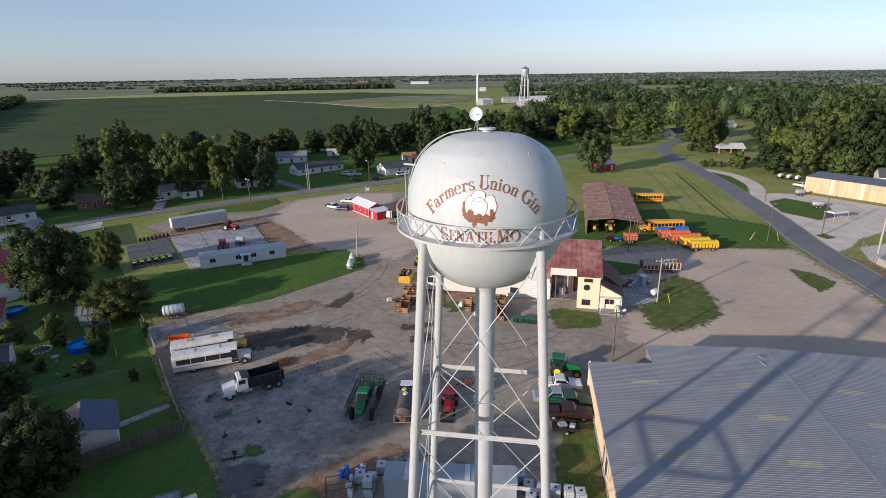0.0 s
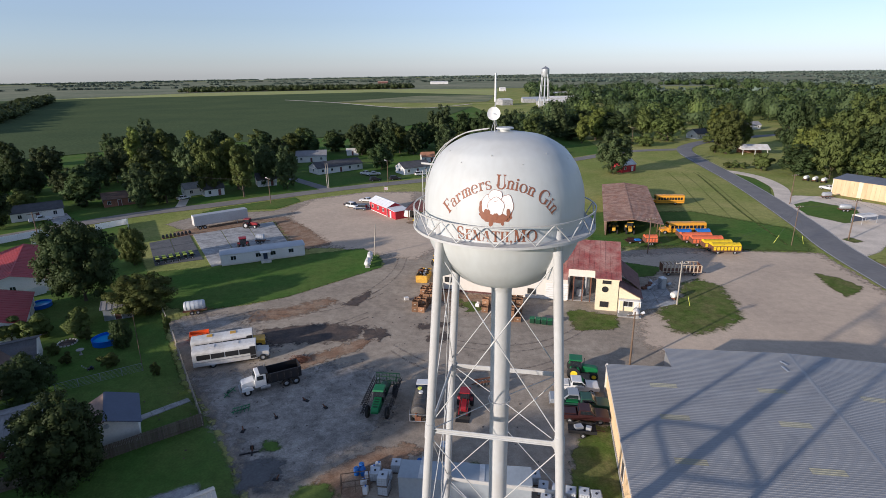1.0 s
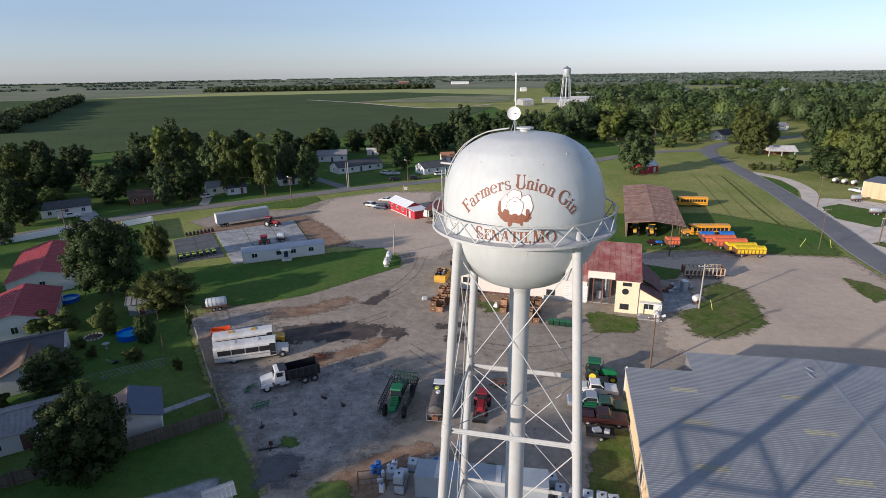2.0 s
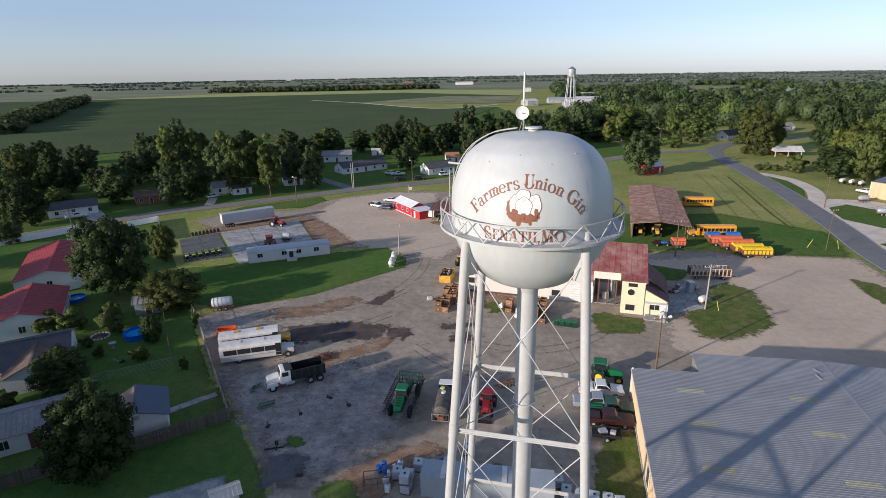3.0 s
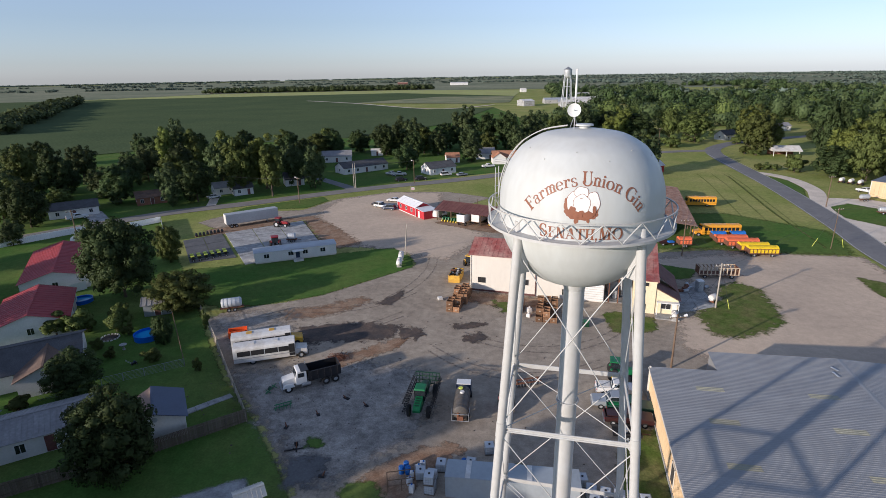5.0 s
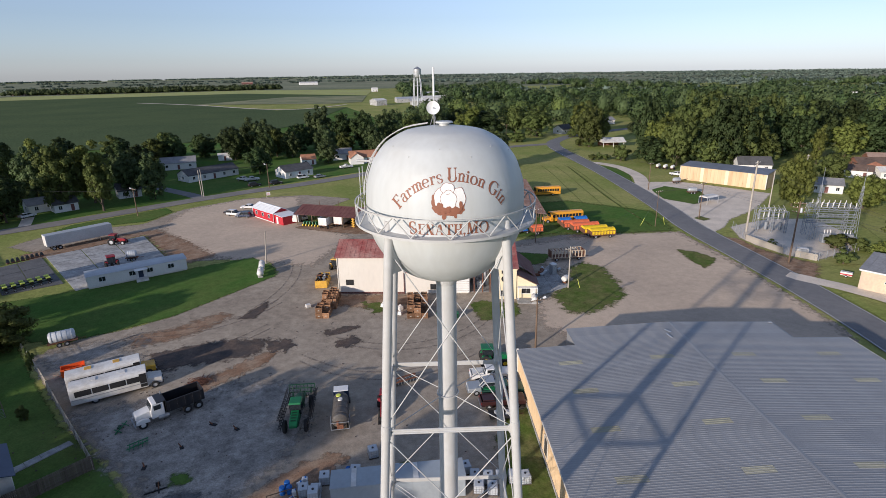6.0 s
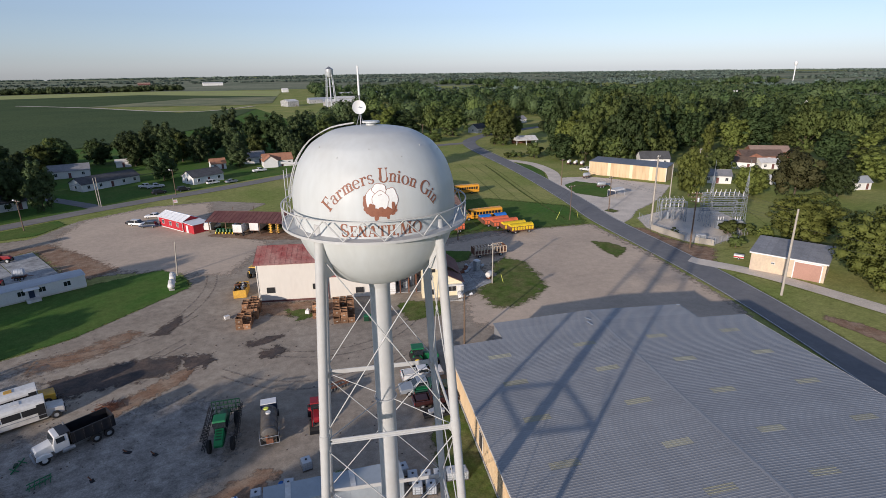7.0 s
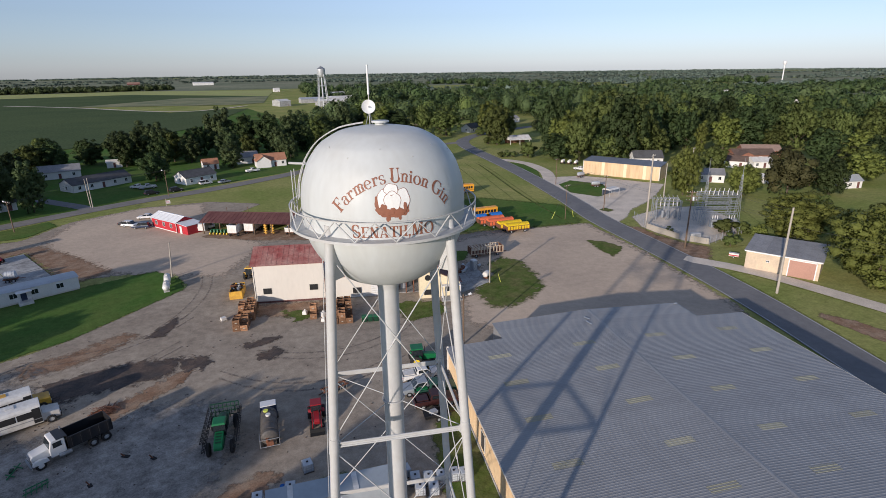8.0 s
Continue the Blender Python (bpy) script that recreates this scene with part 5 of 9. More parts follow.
mh = thing("mobile_home", pose(-50.5, 82.1, 0, 0, 0, 27.0), "long white mobile home with pale flat roof", "mobile home")
part("wall", Shape().box(0, 2.1, 0.35, 18.2, 4.2, 2.3), "siding", mh, bevel=0.03)
part("roof", Shape().prism([(-2.3, 2.65), (2.3, 2.65), (1.2, 2.86), (-1.2, 2.86)], -9.25, 9.25, Matrix.Translation((0, 2.1, 0)) @ pose(0, 0, 0, 0, 0, 90)), "galv", mh)
part("skirting", Shape().box(0, 2.1, 0, 18.0, 4.0, 0.36), "white_metal", mh)
for x in (-6.5, -1.2, 2.0, 6.0):
    window(mh, x, -0.02, 1.7, 1.1, 0.9, 0)
part("porch", Shape().box(0.3, -0.9, 0, 2.2, 1.7, 0.5).box(1.3, -1.6, 0.5, 0.1, 0.1, 2.0).box(-0.7, -1.6, 0.5, 0.1, 0.1, 2.0).box(0.3, -0.9, 2.45, 2.4, 1.9, 0.08), "worn_white", mh)
part("door", Shape().box(0.3, -0.03, 0.5, 0.9, 0.08, 2.0), "paint_navy", mh)
window(mh, -9.12, 2.1, 1.7, 1.0, 0.8, -90)

# houses on the near west side
gr = thing("garage", pose(-44.5, 20.8, 0, 0, 0, -55), "white garage with dark blue and tan roof slopes", "garage")
part("wall", Shape().prism([(-2.05, 0), (3.15, 0), (3.15, 2.55), (0, 3.75), (-2.05, 2.75)], -3.1, 3.1, pose(0, 0, 0, 0, 0, 90)), "siding", gr)
part("roof_slope", Shape().slab((-3.4, 0, 3.86), (3.4, 0, 3.86), (3.4, 3.5, 2.48), (-3.4, 3.5, 2.48), -0.08), "blue_roof", gr, "dark blue metal roof slope")
part("roof_slope", Shape().slab((-3.4, -2.35, 2.66), (3.4, -2.35, 2.66), (3.4, 0, 3.86), (-3.4, 0, 3.86), 0.08), "tan_roof", gr, "tan shingle roof slope")
part("ridge_cap", Shape().box(0, 0, 3.84, 6.8, 0.25, 0.07), "blue_roof", gr)
for k in range(9):
    part("roof_rib", Shape().rod((-3.2 + 0.8 * k, 0.1, 3.85), (-3.2 + 0.8 * k, 3.45, 2.53), 0.025, n=4), "blue_roof", gr)
part("porch_roof", Shape().slab((-1.5, -4.6, 2.2), (2.2, -4.6, 2.2), (2.2, -2.6, 2.65), (-1.5, -2.6, 2.65), 0.08), "shingle_brown", gr)
for px in (-1.3, 2.0):
    part("porch_post", Shape().box(px, -4.4, 0, 0.12, 0.12, 2.2), "siding", gr)
part("vent", Shape().rod((3.12, 0.1, 3.0), (3.16, 0.1, 3.0), 0.3, n=12), "galv", gr)

house("house", -98.5, 69.5, -54, 24, 11.5, 2.7, 4.3, "siding", "house_red_roof", "white house with dark red metal roof among trees", strips=22, wins=4)
house("house", -83.5, 46.6, -54, 15, 10.5, 2.7, 4.4, "siding", "house_red_roof", "white house with bright red metal roof", strips=14, wins=3)
house("house", -70.8, 31.5, 37, 13, 10.5, 2.7, 4.4, "siding", "shingle", "white house with dark grey shingle roof", wins=3, wing=(2.6, -3.8, 8.5, 6.5, 0, "shingle_brown"))
house("house", -57.0, 17.6, 37, 11, 6.6, 2.5, 3.6, "siding", "grey_roof", "white house with grey ribbed metal roof", strips=22, wins=4)
house("house", -63.5, 13.5, 37, 7, 8, 2.5, 3.8, "siding", "blue_roof", "white house with blue metal roof", strips=8, wins=2)
sh = house("garden_shed", -64.9, 52.6, 26, 4.4, 3.4, 2.3, 3.0, "paint_grey", "grey_roof", "grey metal garden shed under a tree", "shed", wins=1, side_wins=0, strips=6)
house("garden_shed", -27.2, 9.4, 37, 2.2, 1.5, 2.2, 2.55, "siding", "white_metal", "small shed with striped white metal roof", "shed", wins=1, side_wins=0, strips=7)

# houses across the west road
house("house", -85.5, 227.5, 15, 14, 10, 3.0, 5.0, "siding", "grey_roof", "white house with hipped grey roof", wins=3)
house("house", -65.9, 199.8, 44, 21.5, 8.5, 2.7, 4.6, "siding", "shingle", "long white house with black shingle roof", wins=5)
house("house", -31.6, 195.8, 37, 12.5, 8, 2.8, 4.8, "siding", "shingle", "white house with dark roof beside the road", wins=3)
house("house", -3.5, 224, 8, 12.5, 8.5, 3.0, 5.4, "siding", "orange_roof", "white house with orange-brown roof", wins=4, wing=(-3.5, -2.2, 7, 6, 0, "orange_roof"))
house("house", -28.5, 225, 15, 6, 6, 2.6, 4.4, "siding", "orange_roof", "small white house with orange-brown roof behind the cottage", wins=2)
house("house", -13.5, 236, 8, 9, 7, 3.0, 5.2, "siding", "grey_roof", "white house with pale grey metal roof", wins=2, strips=8)
house("garden_shed", -69.8, 246.5, 10, 6, 4, 2.6, 3.4, "siding", "worn_white", "small white garden shed", "shed", wins=1, side_wins=0)
house("house", -104.5, 152.5, 42, 8, 6, 2.6, 4.2, "siding", "grey_roof", "small white cottage with grey roof", wins=2)
house("house", -97.5, 151.5, 40, 6.5, 6, 2.6, 4.4, "siding", "shingle", "small white porch cottage", wins=2)
house("house", -122.5, 136.5, 40, 9, 7, 2.6, 4.2, "brick", "shingle_brown", "shaded brown brick house", wins=3)
house("house", -137, 119.5, 42, 13, 8, 2.6, 4.2, "siding", "shingle", "shaded white house with a carport", wins=3)
house("house", -85, 169, 30, 7, 7, 2.7, 4.8, "siding", "shingle", "small white gabled house between trees", wins=2)
house("red_barn", 56.0, 198.5, 35, 8, 6, 3.0, 4.8, "barn_red", "worn_white", "small red barn behind a tree", "barn", wins=2)

# east side of the main road
lb = thing("long_shed", pose(121.6, 143.0, 0, 0, 0, -54.5), "long yellow metal building with blue-grey roof", "warehouse")
part("wall", Shape().box(0, 4.0, 0, 29.0, 8, 5.2), "cream_metal", lb)
for k in range(24):
    part("wall_sheet", Shape().box(-14.5 + (k + 0.5) * 29 / 24, -0.04, 0, 29 / 24 - 0.03, 0.08, 5.15), "cream_wall" if k in (6, 13, 19) else "cream_metal", lb)
    part("roof_sheet", Shape().slab((-14.7 + k * 29.4 / 24, -0.5, 5.2), (-14.7 + (k + 0.98) * 29.4 / 24, -0.5, 5.2), (-14.7 + (k + 0.98) * 29.4 / 24, 8.4, 5.9), (-14.7 + k * 29.4 / 24, 8.4, 5.9), 0.06), "slate_roof", lb)
part("corner_trim", Shape().box(14.5, -0.06, 0, 0.25, 0.2, 5.2).box(-14.5, -0.06, 0, 0.25, 0.2, 5.2), "white_metal", lb)
sd = thing("roadside_shed", pose(89.9, 46.0, 0, 0, 0, -57), "cream metal shed with grey roof and brown door", "shed")
part("wall", Shape().box(0, 4.8, 0, 12.8, 9.6, 3.9), "tan_metal", sd)
for k in range(11):
    part("roof_sheet", Shape().slab((-6.8 + k * 13.6 / 11, -0.4, 4.0), (-6.8 + (k + 0.985) * 13.6 / 11, -0.4, 4.0), (-6.8 + (k + 0.985) * 13.6 / 11, 10, 4.9), (-6.8 + k * 13.6 / 11, 10, 4.9), 0.06), "grey_roof", sd)
part("big_door", Shape().box(3.5, -0.06, 0.05, 4.4, 0.1, 3.3), "pink_door", sd, "brown roller door")
part("door_trim", Shape().box(1.2, -0.08, 0, 0.2, 0.12, 3.5).box(5.8, -0.08, 0, 0.2, 0.12, 3.5).box(3.5, -0.08, 3.35, 4.8, 0.12, 0.2).box(0, -0.42, 3.7, 13.4, 0.06, 0.25), "white_paint", sd)
window(sd, -2.4, -0.02, 2.2, 0.5, 0.3, 0)
house("house", 198, 155.5, -23, 17, 10, 2.8, 4.8, "brick", "shingle_brown", "brick house with brown shingle roof", wins=4, wing=(-5, -4, 9, 7, 0, "shingle_brown"))
house("house", 147.5, 126, -35, 9, 8, 2.8, 4.4, "siding", "grey_roof", "white house with grey roof beyond the substation", wins=3)
house("house", 187.5, 140.5, -20, 9, 7, 2.6, 4.0, "siding", "worn_white", "white house with pale roof", wins=3)
house("house", 212, 164, -30, 16, 9, 2.8, 4.8, "brick", "tan_roof", "brick house with tan roof among trees", wins=3)
house("house", 150.5, 165, -22, 12, 8, 3.0, 5.6, "siding", "shingle", "house with dark shingle roof among trees", wins=3)
house("house", 294, 180, -30, 14, 9, 2.8, 4.6, "brick", "shingle_brown", "brick house far among trees", wins=3)
house("house", 181.5, 99.8, -10, 6, 5, 2.6, 4.2, "siding", "galv", "small white shed house among trees", wins=2)
house("house", 319, 195, -20, 15, 9, 2.8, 4.6, "siding", "tan_roof", "white house far among trees", wins=3)
house("house", 126, 311, 30, 10, 8, 3.0, 5.6, "siding", "shingle", "white gabled house at the road bend", wins=2)
house("house", 177, 362, 10, 14, 9, 3.0, 5.0, "siding", "grey_roof", "white house far down the road", wins=3)
house("house", 230, 330, 0, 14, 9, 3.0, 5.0, "brick", "shingle_brown", "brick house far among trees", wins=3)
house("house", 178.5, 145, -45, 9, 7, 2.8, 4.4, "siding", "shingle_brown", "white house with brown roof beside the brick house", wins=2)
house("garden_shed", 162, 116.5, -20, 7, 5, 2.3, 3.0, "siding", "worn_white", "low white shed with pale roof behind the substation", "shed", wins=2, side_wins=0)
house("house", 562, 560, -40, 26, 12, 4.0, 6.5, "siding", "worn_white", "long white building far in the town", wins=5)
house("house", 590, 545, -40, 16, 12, 5.0, 8.5, "brick", "tan_roof", "brick hall far in the town", wins=3)
house("house", 606, 588, -35, 14, 10, 4.0, 7.0, "siding", "worn_white", "white gabled house far in the town", wins=3)
house("house", 480, 365, -30, 9, 8, 4.5, 8.0, "siding", "worn_white", "white gabled house among far trees", wins=2)
cp = thing("carport", pose(128.5, 246, 0, 0, 0, -5), "white open-sided carport beside the road", "carport")
part("roof", Shape().prism([(-5.2, 2.5), (5.2, 2.5), (5.2, 2.7), (0, 4.7), (-5.2, 2.7)], -6.4, 6.4, pose(0, 0, 0, 0, 0, 90)), "worn_white", cp)
part("back_wall", Shape().box(0, 3.9, 0, 11.6, 0.2, 2.6), "brick", cp)
for x in (-5.5, 0, 5.5):
    for y in (-4, 4):
        part("post", Shape().box(x, y, 0, 0.25, 0.25, 2.7), "siding", cp)
cn = thing("canopy", pose(100.6, 118.4, 0, 0, 0, 20) @ Matrix.Diagonal((0.8, 0.8, 0.8, 1)), "white metal canopy with blue side panels", "canopy")
part("roof", Shape().prism([(-2.0, 2.6), (2.0, 2.6), (1.2, 3.1), (-1.2, 3.1)], -3.4, 3.4, pose(0, 0, 0, 0, 0, 90)), "worn_white", cn)
part("side_panel", Shape().box(0, 1.9, 0.2, 6.4, 0.06, 2.4), "blue_roof", cn)
for x in (-3.2, 3.2):
    for y in (-1.8, 1.8):
        part("post", Shape().box(x, y, 0, 0.12, 0.12, 2.6), "galv", cn)
house("house", -170, 1930, 10, 60, 26, 7, 10, "siding", "worn_white", "distant white farm building", "barn", wins=2, side_wins=0)
house("red_barn", -420, 2200, 10, 40, 16, 5, 9, "dark_red", "rust_roof", "distant dull red barn among fields", "barn", wins=1, side_wins=0)
house("house", 30, 1150, 10, 12, 9, 5, 8, "siding", "worn_white", "distant white farmhouse among fields", wins=2)
for i, (x, y, L) in enumerate(((72, 662, 26), (75, 640, 30), (100, 690, 45), (60, 720, 30), (140, 760, 40), (110, 830, 50), (160, 900, 60), (20, 668, 14))):
    house("plant_building", x, y, -5 + 4 * i, L, 14 + i, 5 + i % 3, 7 + i % 3, "concrete", "worn_white" if i % 3 else "galv", "distant pale industrial building", "industrial building", wins=2, side_wins=0, group="distant plant buildings")


# ---- the far municipal water tower and the comms mast ----
ft = thing("distant_water_tower", pose(62, 596, 0), "distant silver water tower with conical roof", "water tower")
part("tank", Shape().lathe([(0.6, 32.5), (3.2, 33.5), (4.3, 35.5), (4.3, 41.5), (4.5, 41.6)], 24), "galv", ft, smooth=True)
part("roof", Shape().lathe([(4.6, 41.6), (0.1, 44.6)], 24), "steel", ft)
part("riser", Shape().rod((0, 0, 0), (0, 0, 33), 0.8, n=12), "galv", ft)
for k in range(4):
    a = radians(30 + 90 * k)
    b = radians(120 + 90 * k)
    part("leg", Shape().rod((7.5 * math.cos(a), 7.5 * math.sin(a), 0), (4.2 * math.cos(a), 4.2 * math.sin(a), 36), 0.4, n=8), "galv", ft)
    for z in (12, 24):
        r = 7.5 - 3.3 * z / 36
        part("strut", Shape().rod((r * math.cos(a), r * math.sin(a), z), (r * math.cos(b), r * math.sin(b), z), 0.2, n=6), "galv", ft)
lt = thing("distant_white_tower", pose(1128, 947, 0) @ Matrix.Diagonal((1, 1, 1.18, 1)), "distant slim white water tower", "water tower")
part("stem", Shape().rod((0, 0, 0), (0, 0, 32), 1.3, 1.1, n=14), "white_paint", lt)
part("tank", Shape().lathe([(1.1, 31), (3.4, 34), (3.9, 36.5), (3.2, 39), (0.1, 40.5)], 18), "white_paint", lt, smooth=True)


# ---- trees ----
def round_normals(me, n):
    """Sprays of leaves are lit as the soft mass that they make together."""
    n = n / np.linalg.norm(n, axis=1)[:, None]
    me.polygons.foreach_set("use_smooth", [True] * len(me.polygons))
    me.normals_split_custom_set_from_vertices(n.tolist())


G_ = (1 + 5 ** 0.5) / 2
ICO = np.array([(-1, G_, 0), (1, G_, 0), (-1, -G_, 0), (1, -G_, 0), (0, -1, G_), (0, 1, G_), (0, -1, -G_), (0, 1, -G_), (G_, 0, -1), (G_, 0, 1), (-G_, 0, -1), (-G_, 0, 1)]) / (1 + G_ * G_) ** 0.5
ICO_F = [(0, 11, 5), (0, 5, 1), (0, 1, 7), (0, 7, 10), (0, 10, 11), (1, 5, 9), (5, 11, 4), (11, 10, 2), (10, 7, 6), (7, 1, 8), (3, 9, 4), (3, 4, 2), (3, 2, 6), (3, 6, 8), (3, 8, 9), (4, 9, 5), (2, 4, 11), (6, 2, 10), (8, 6, 7), (9, 8, 1)]


def leaf_mesh(name, V, normals, masses, rng):
    """Leaf sprays (three corners each) round the dense inner foliage; masses hold centres and half sizes."""
    n = len(V)
    F = np.arange(n).reshape(-1, 3).tolist()
    k = rng.uniform(0.85, 1.12, size=(len(masses), 12, 1))
    W = (masses[:, None, :3] + ICO[None] * masses[:, None, 3:6] * k).reshape(-1, 3)
    for i in range(len(masses)):
        F += [(n + 12 * i + a, n + 12 * i + b, n + 12 * i + c) for a, b, c in ICO_F]
    me = bpy.data.meshes.new(name)
    me.from_pydata(np.concatenate([V, W]).tolist(), [], F)
    me.update()
    round_normals(me, np.concatenate([np.repeat(normals, 3, axis=0), np.tile(ICO, (len(masses), 1)) + 0.001]))
    return me


def crown_mesh(name, H, R, low, leaf, count, seed, squash=1.0, lobes=20, cone=False, bough=(0.16, 0.36)):
    """A crown of leaf sprays on uneven lobes. H height, R radius, low: where the crown begins, as a share of H."""
    rng = np.random.RandomState(seed)
    c0, half = H * (1 + low) / 2, H * (1 - low) / 2
    cent = []
    for i in range(lobes):
        z = 1 - 2 * (i + 0.5) / lobes
        a = i * 2.39996 + rng.uniform(-0.4, 0.4)
        rad = math.sqrt(max(0.0, 1 - z * z))
        k = rng.uniform(0.30, 0.98) ** 0.8
        if cone:
            rad *= 0.5 * (1 - z) + 0.15
        cent.append((R * k * rad * math.cos(a), R * k * rad * math.sin(a), c0 + half * k * z * 1.02, R * rng.uniform(*bough)))
    cent.append((0, 0, c0, R * 0.6))
    w = np.array([c[3] ** 2 for c in cent])
    w /= w.sum()
    which = rng.choice(len(cent), count, p=w)
    d = rng.normal(size=(count, 3))
    d /= np.linalg.norm(d, axis=1)[:, None]
    d[:, 2] = np.abs(d[:, 2]) * np.where(rng.rand(count) < 0.72, 1, -1)
    C = np.array(cent)[which]
    rr = C[:, 3:4] * (0.72 + 0.36 * rng.rand(count, 1) ** 0.6)
    P = C[:, :3] + d * rr * np.array([1, 1, min(1.0, half / R * 0.9) * squash])
    P[:, 2] = np.maximum(P[:, 2], H * low * 0.8)
    N = d + rng.normal(scale=0.75, size=(count, 3))
    N /= np.linalg.norm(N, axis=1)[:, None]
    T = np.cross(N, rng.normal(size=(count, 3)))
    T /= np.linalg.norm(T, axis=1)[:, None]
    B = np.cross(N, T)
    s = leaf * (0.6 + 0.8 * rng.rand(count, 1))
    V = np.stack([P - T * s * 0.5 - B * s * 0.3, P + T * s * 0.5 - B * s * 0.3, P + B * s * 0.55], 1).reshape(-1, 3)
    out = P - np.array([0, 0, c0 - half * 0.4])
    out /= np.linalg.norm(out, axis=1)[:, None]
    A = np.array(cent)
    masses = np.concatenate([A[:, :3], A[:, 3:4] * np.array([0.62, 0.62, 0.62 * min(1.0, half / R * 0.9) * squash])], 1)
    masses[:, 2] = np.maximum(masses[:, 2], H * low + masses[:, 5])
    return leaf_mesh(name, V, 0.66 * d + 0.42 * out + 0.12 * N, masses, rng)


def trunk_shape(H, R, low, seed):
    rng = random.Random(seed)
    sh = Shape()
    top = H * (low + 0.45)
    r = max(0.16, H * 0.018)
    sh.rod((0, 0, -0.1), (0, 0, H * low + 0.5), r * 1.25, r, n=8, caps=False)
    sh.rod((0, 0, H * low + 0.5), (rng.uniform(-0.4, 0.4), rng.uniform(-0.4, 0.4), top), r, r * 0.45, n=7)
    for i in range(7):
        a, z0 = i * 2.4 + rng.uniform(-0.4, 0.4), H * (low + 0.05 + 0.05 * i)
        k = R * rng.uniform(0.5, 0.75)
        z1 = min(z0 + H * rng.uniform(0.15, 0.3), H * 0.85)
        sh.rod((0, 0, z0), (k * math.cos(a), k * math.sin(a), z1), r * 0.5, r * 0.14, n=5)
    return sh


TREES = {}


def tree_model(kind, label, H, R, low, leaf, count, seed, mat, **kw):
    t = thing("tree", pose(0, 0, 0), label, "tree")
    part("trunk", trunk_shape(H, R, low, seed), "bark", t, fix=False)
    me = crown_mesh("crown", H, R, low, leaf, count, seed, **kw)
    me.materials.append(M[mat])
    part("crown", me, mat, t, fix=False)
    TREES.setdefault(kind, []).append([t, H, R, False])


for i in range(3):
    tree_model("near", "large leafy green tree in the back gardens", 14, 6.5, 0.02, 0.31, 26000, 10 + i, ("leaf_dark", "leaf", "leaf_dark")[i], lobes=170, bough=(0.12, 0.23))
for i in range(2):
    tree_model("sunny", "large sunlit yellow-green tree", 14, 6.5, 0.02, 0.31, 26000, 15 + i, "leaf_sunlit", lobes=170, bough=(0.12, 0.23))
for i in range(2):
    tree_model("bush", "rounded green shrub on the lawn", 4, 2.4, 0.02, 0.26, 4400, 20 + i, "leaf", lobes=12)
for i in range(4):
    tree_model("mid", "leafy green tree beside the road", 18, 8.0, 0.03, 0.60, 9000, 30 + i, ("leaf_sunlit", "leaf", "leaf_dark", "leaf")[i], lobes=95, bough=(0.11, 0.22))
for i in range(4):
    tree_model("cool", "leafy green tree among the houses", 18, 7.4, 0.03, 0.60, 8200, 70 + i, ("leaf_cool", "leaf_cool", "leaf_dark", "leaf")[i], lobes=95, bough=(0.11, 0.22))
for i in range(2):
    tree_model("tall", "tall slender green tree", 22, 5.2, 0.04, 0.56, 8000, 40 + i, ("leaf_sunlit", "leaf")[i], lobes=40)
tree_model("brown", "tree with brownish dry foliage", 16, 7.0, 0.06, 0.62, 8000, 50, "leaf_brown", lobes=40)
trng = random.Random(5)


def plant(kind, x, y, h, r, label=""):
    pool = TREES[kind]
    entry = pool[trng.randrange(len(pool))]
    t, H, R, used = entry
    h, r = h / (1.0 if kind == "mid" else 1.06), r / {"cool": 1.36, "mid": 1.0}.get(kind, 1.17)
    m = Matrix.Translation((x, y, 0)) @ Matrix.Rotation(trng.uniform(0, 6.28), 4, "Z") @ Matrix.Diagonal((r / R, r / R, h / H, 1))
    if not used:
        t.matrix_basis = m
        entry[3] = True
        ob = t
    else:
        old = t.scale.copy()
        t.scale = (1, 1, 1)
        ob = copy_thing(t, m)
        t.scale = old
    if label:
        ob["label"] = label
    return ob


for x, y, h, r in ((-75.8, 58.5, 17.0, 7.8), (-61.0, 53.6, 7.8, 6.2), (-43.1, 12.2, 11.4, 5.2), (-59.8, 26.6, 6.8, 4.2), (-79.0, 78.2, 9.5, 3.4), (-56.6, 41, 5.2, 1.9), (-31, -4.5, 6.2, 4.2), (-24.5, -6.5, 5.5, 3.5), (-36, -1.5, 6.0, 3.0)):
    plant("near", x, y, h, r)
for x, y, h, r in ((121.8, 109.8, 16.5, 5.7), (112.4, 61.6, 12.2, 9.0), (102, 36, 16.4, 10.2), (139, 102.9, 10.8, 6)):
    plant("sunny", x, y, h, r)
for x, y, h, r in ((-64.4, 43.4, 2.2, 1.4), (-67.3, 44.6, 3.9, 2.6), (-72.8, 43.5, 4.4, 3.0), (-76.5, 42.5, 3.8, 2.8), (-54.9, 35.6, 2.3, 1.7), (-46.7, 33.7, 2.2, 0.9), (-70, 49, 3.4, 2.4), (-52.5, 46.5, 3.6, 0.7), (-62, 36, 1.8, 1.2), (-66, 38.5, 2.0, 1.2), (-64.5, 22.5, 2.2, 1.8)):
    plant("bush", x, y, h, r)
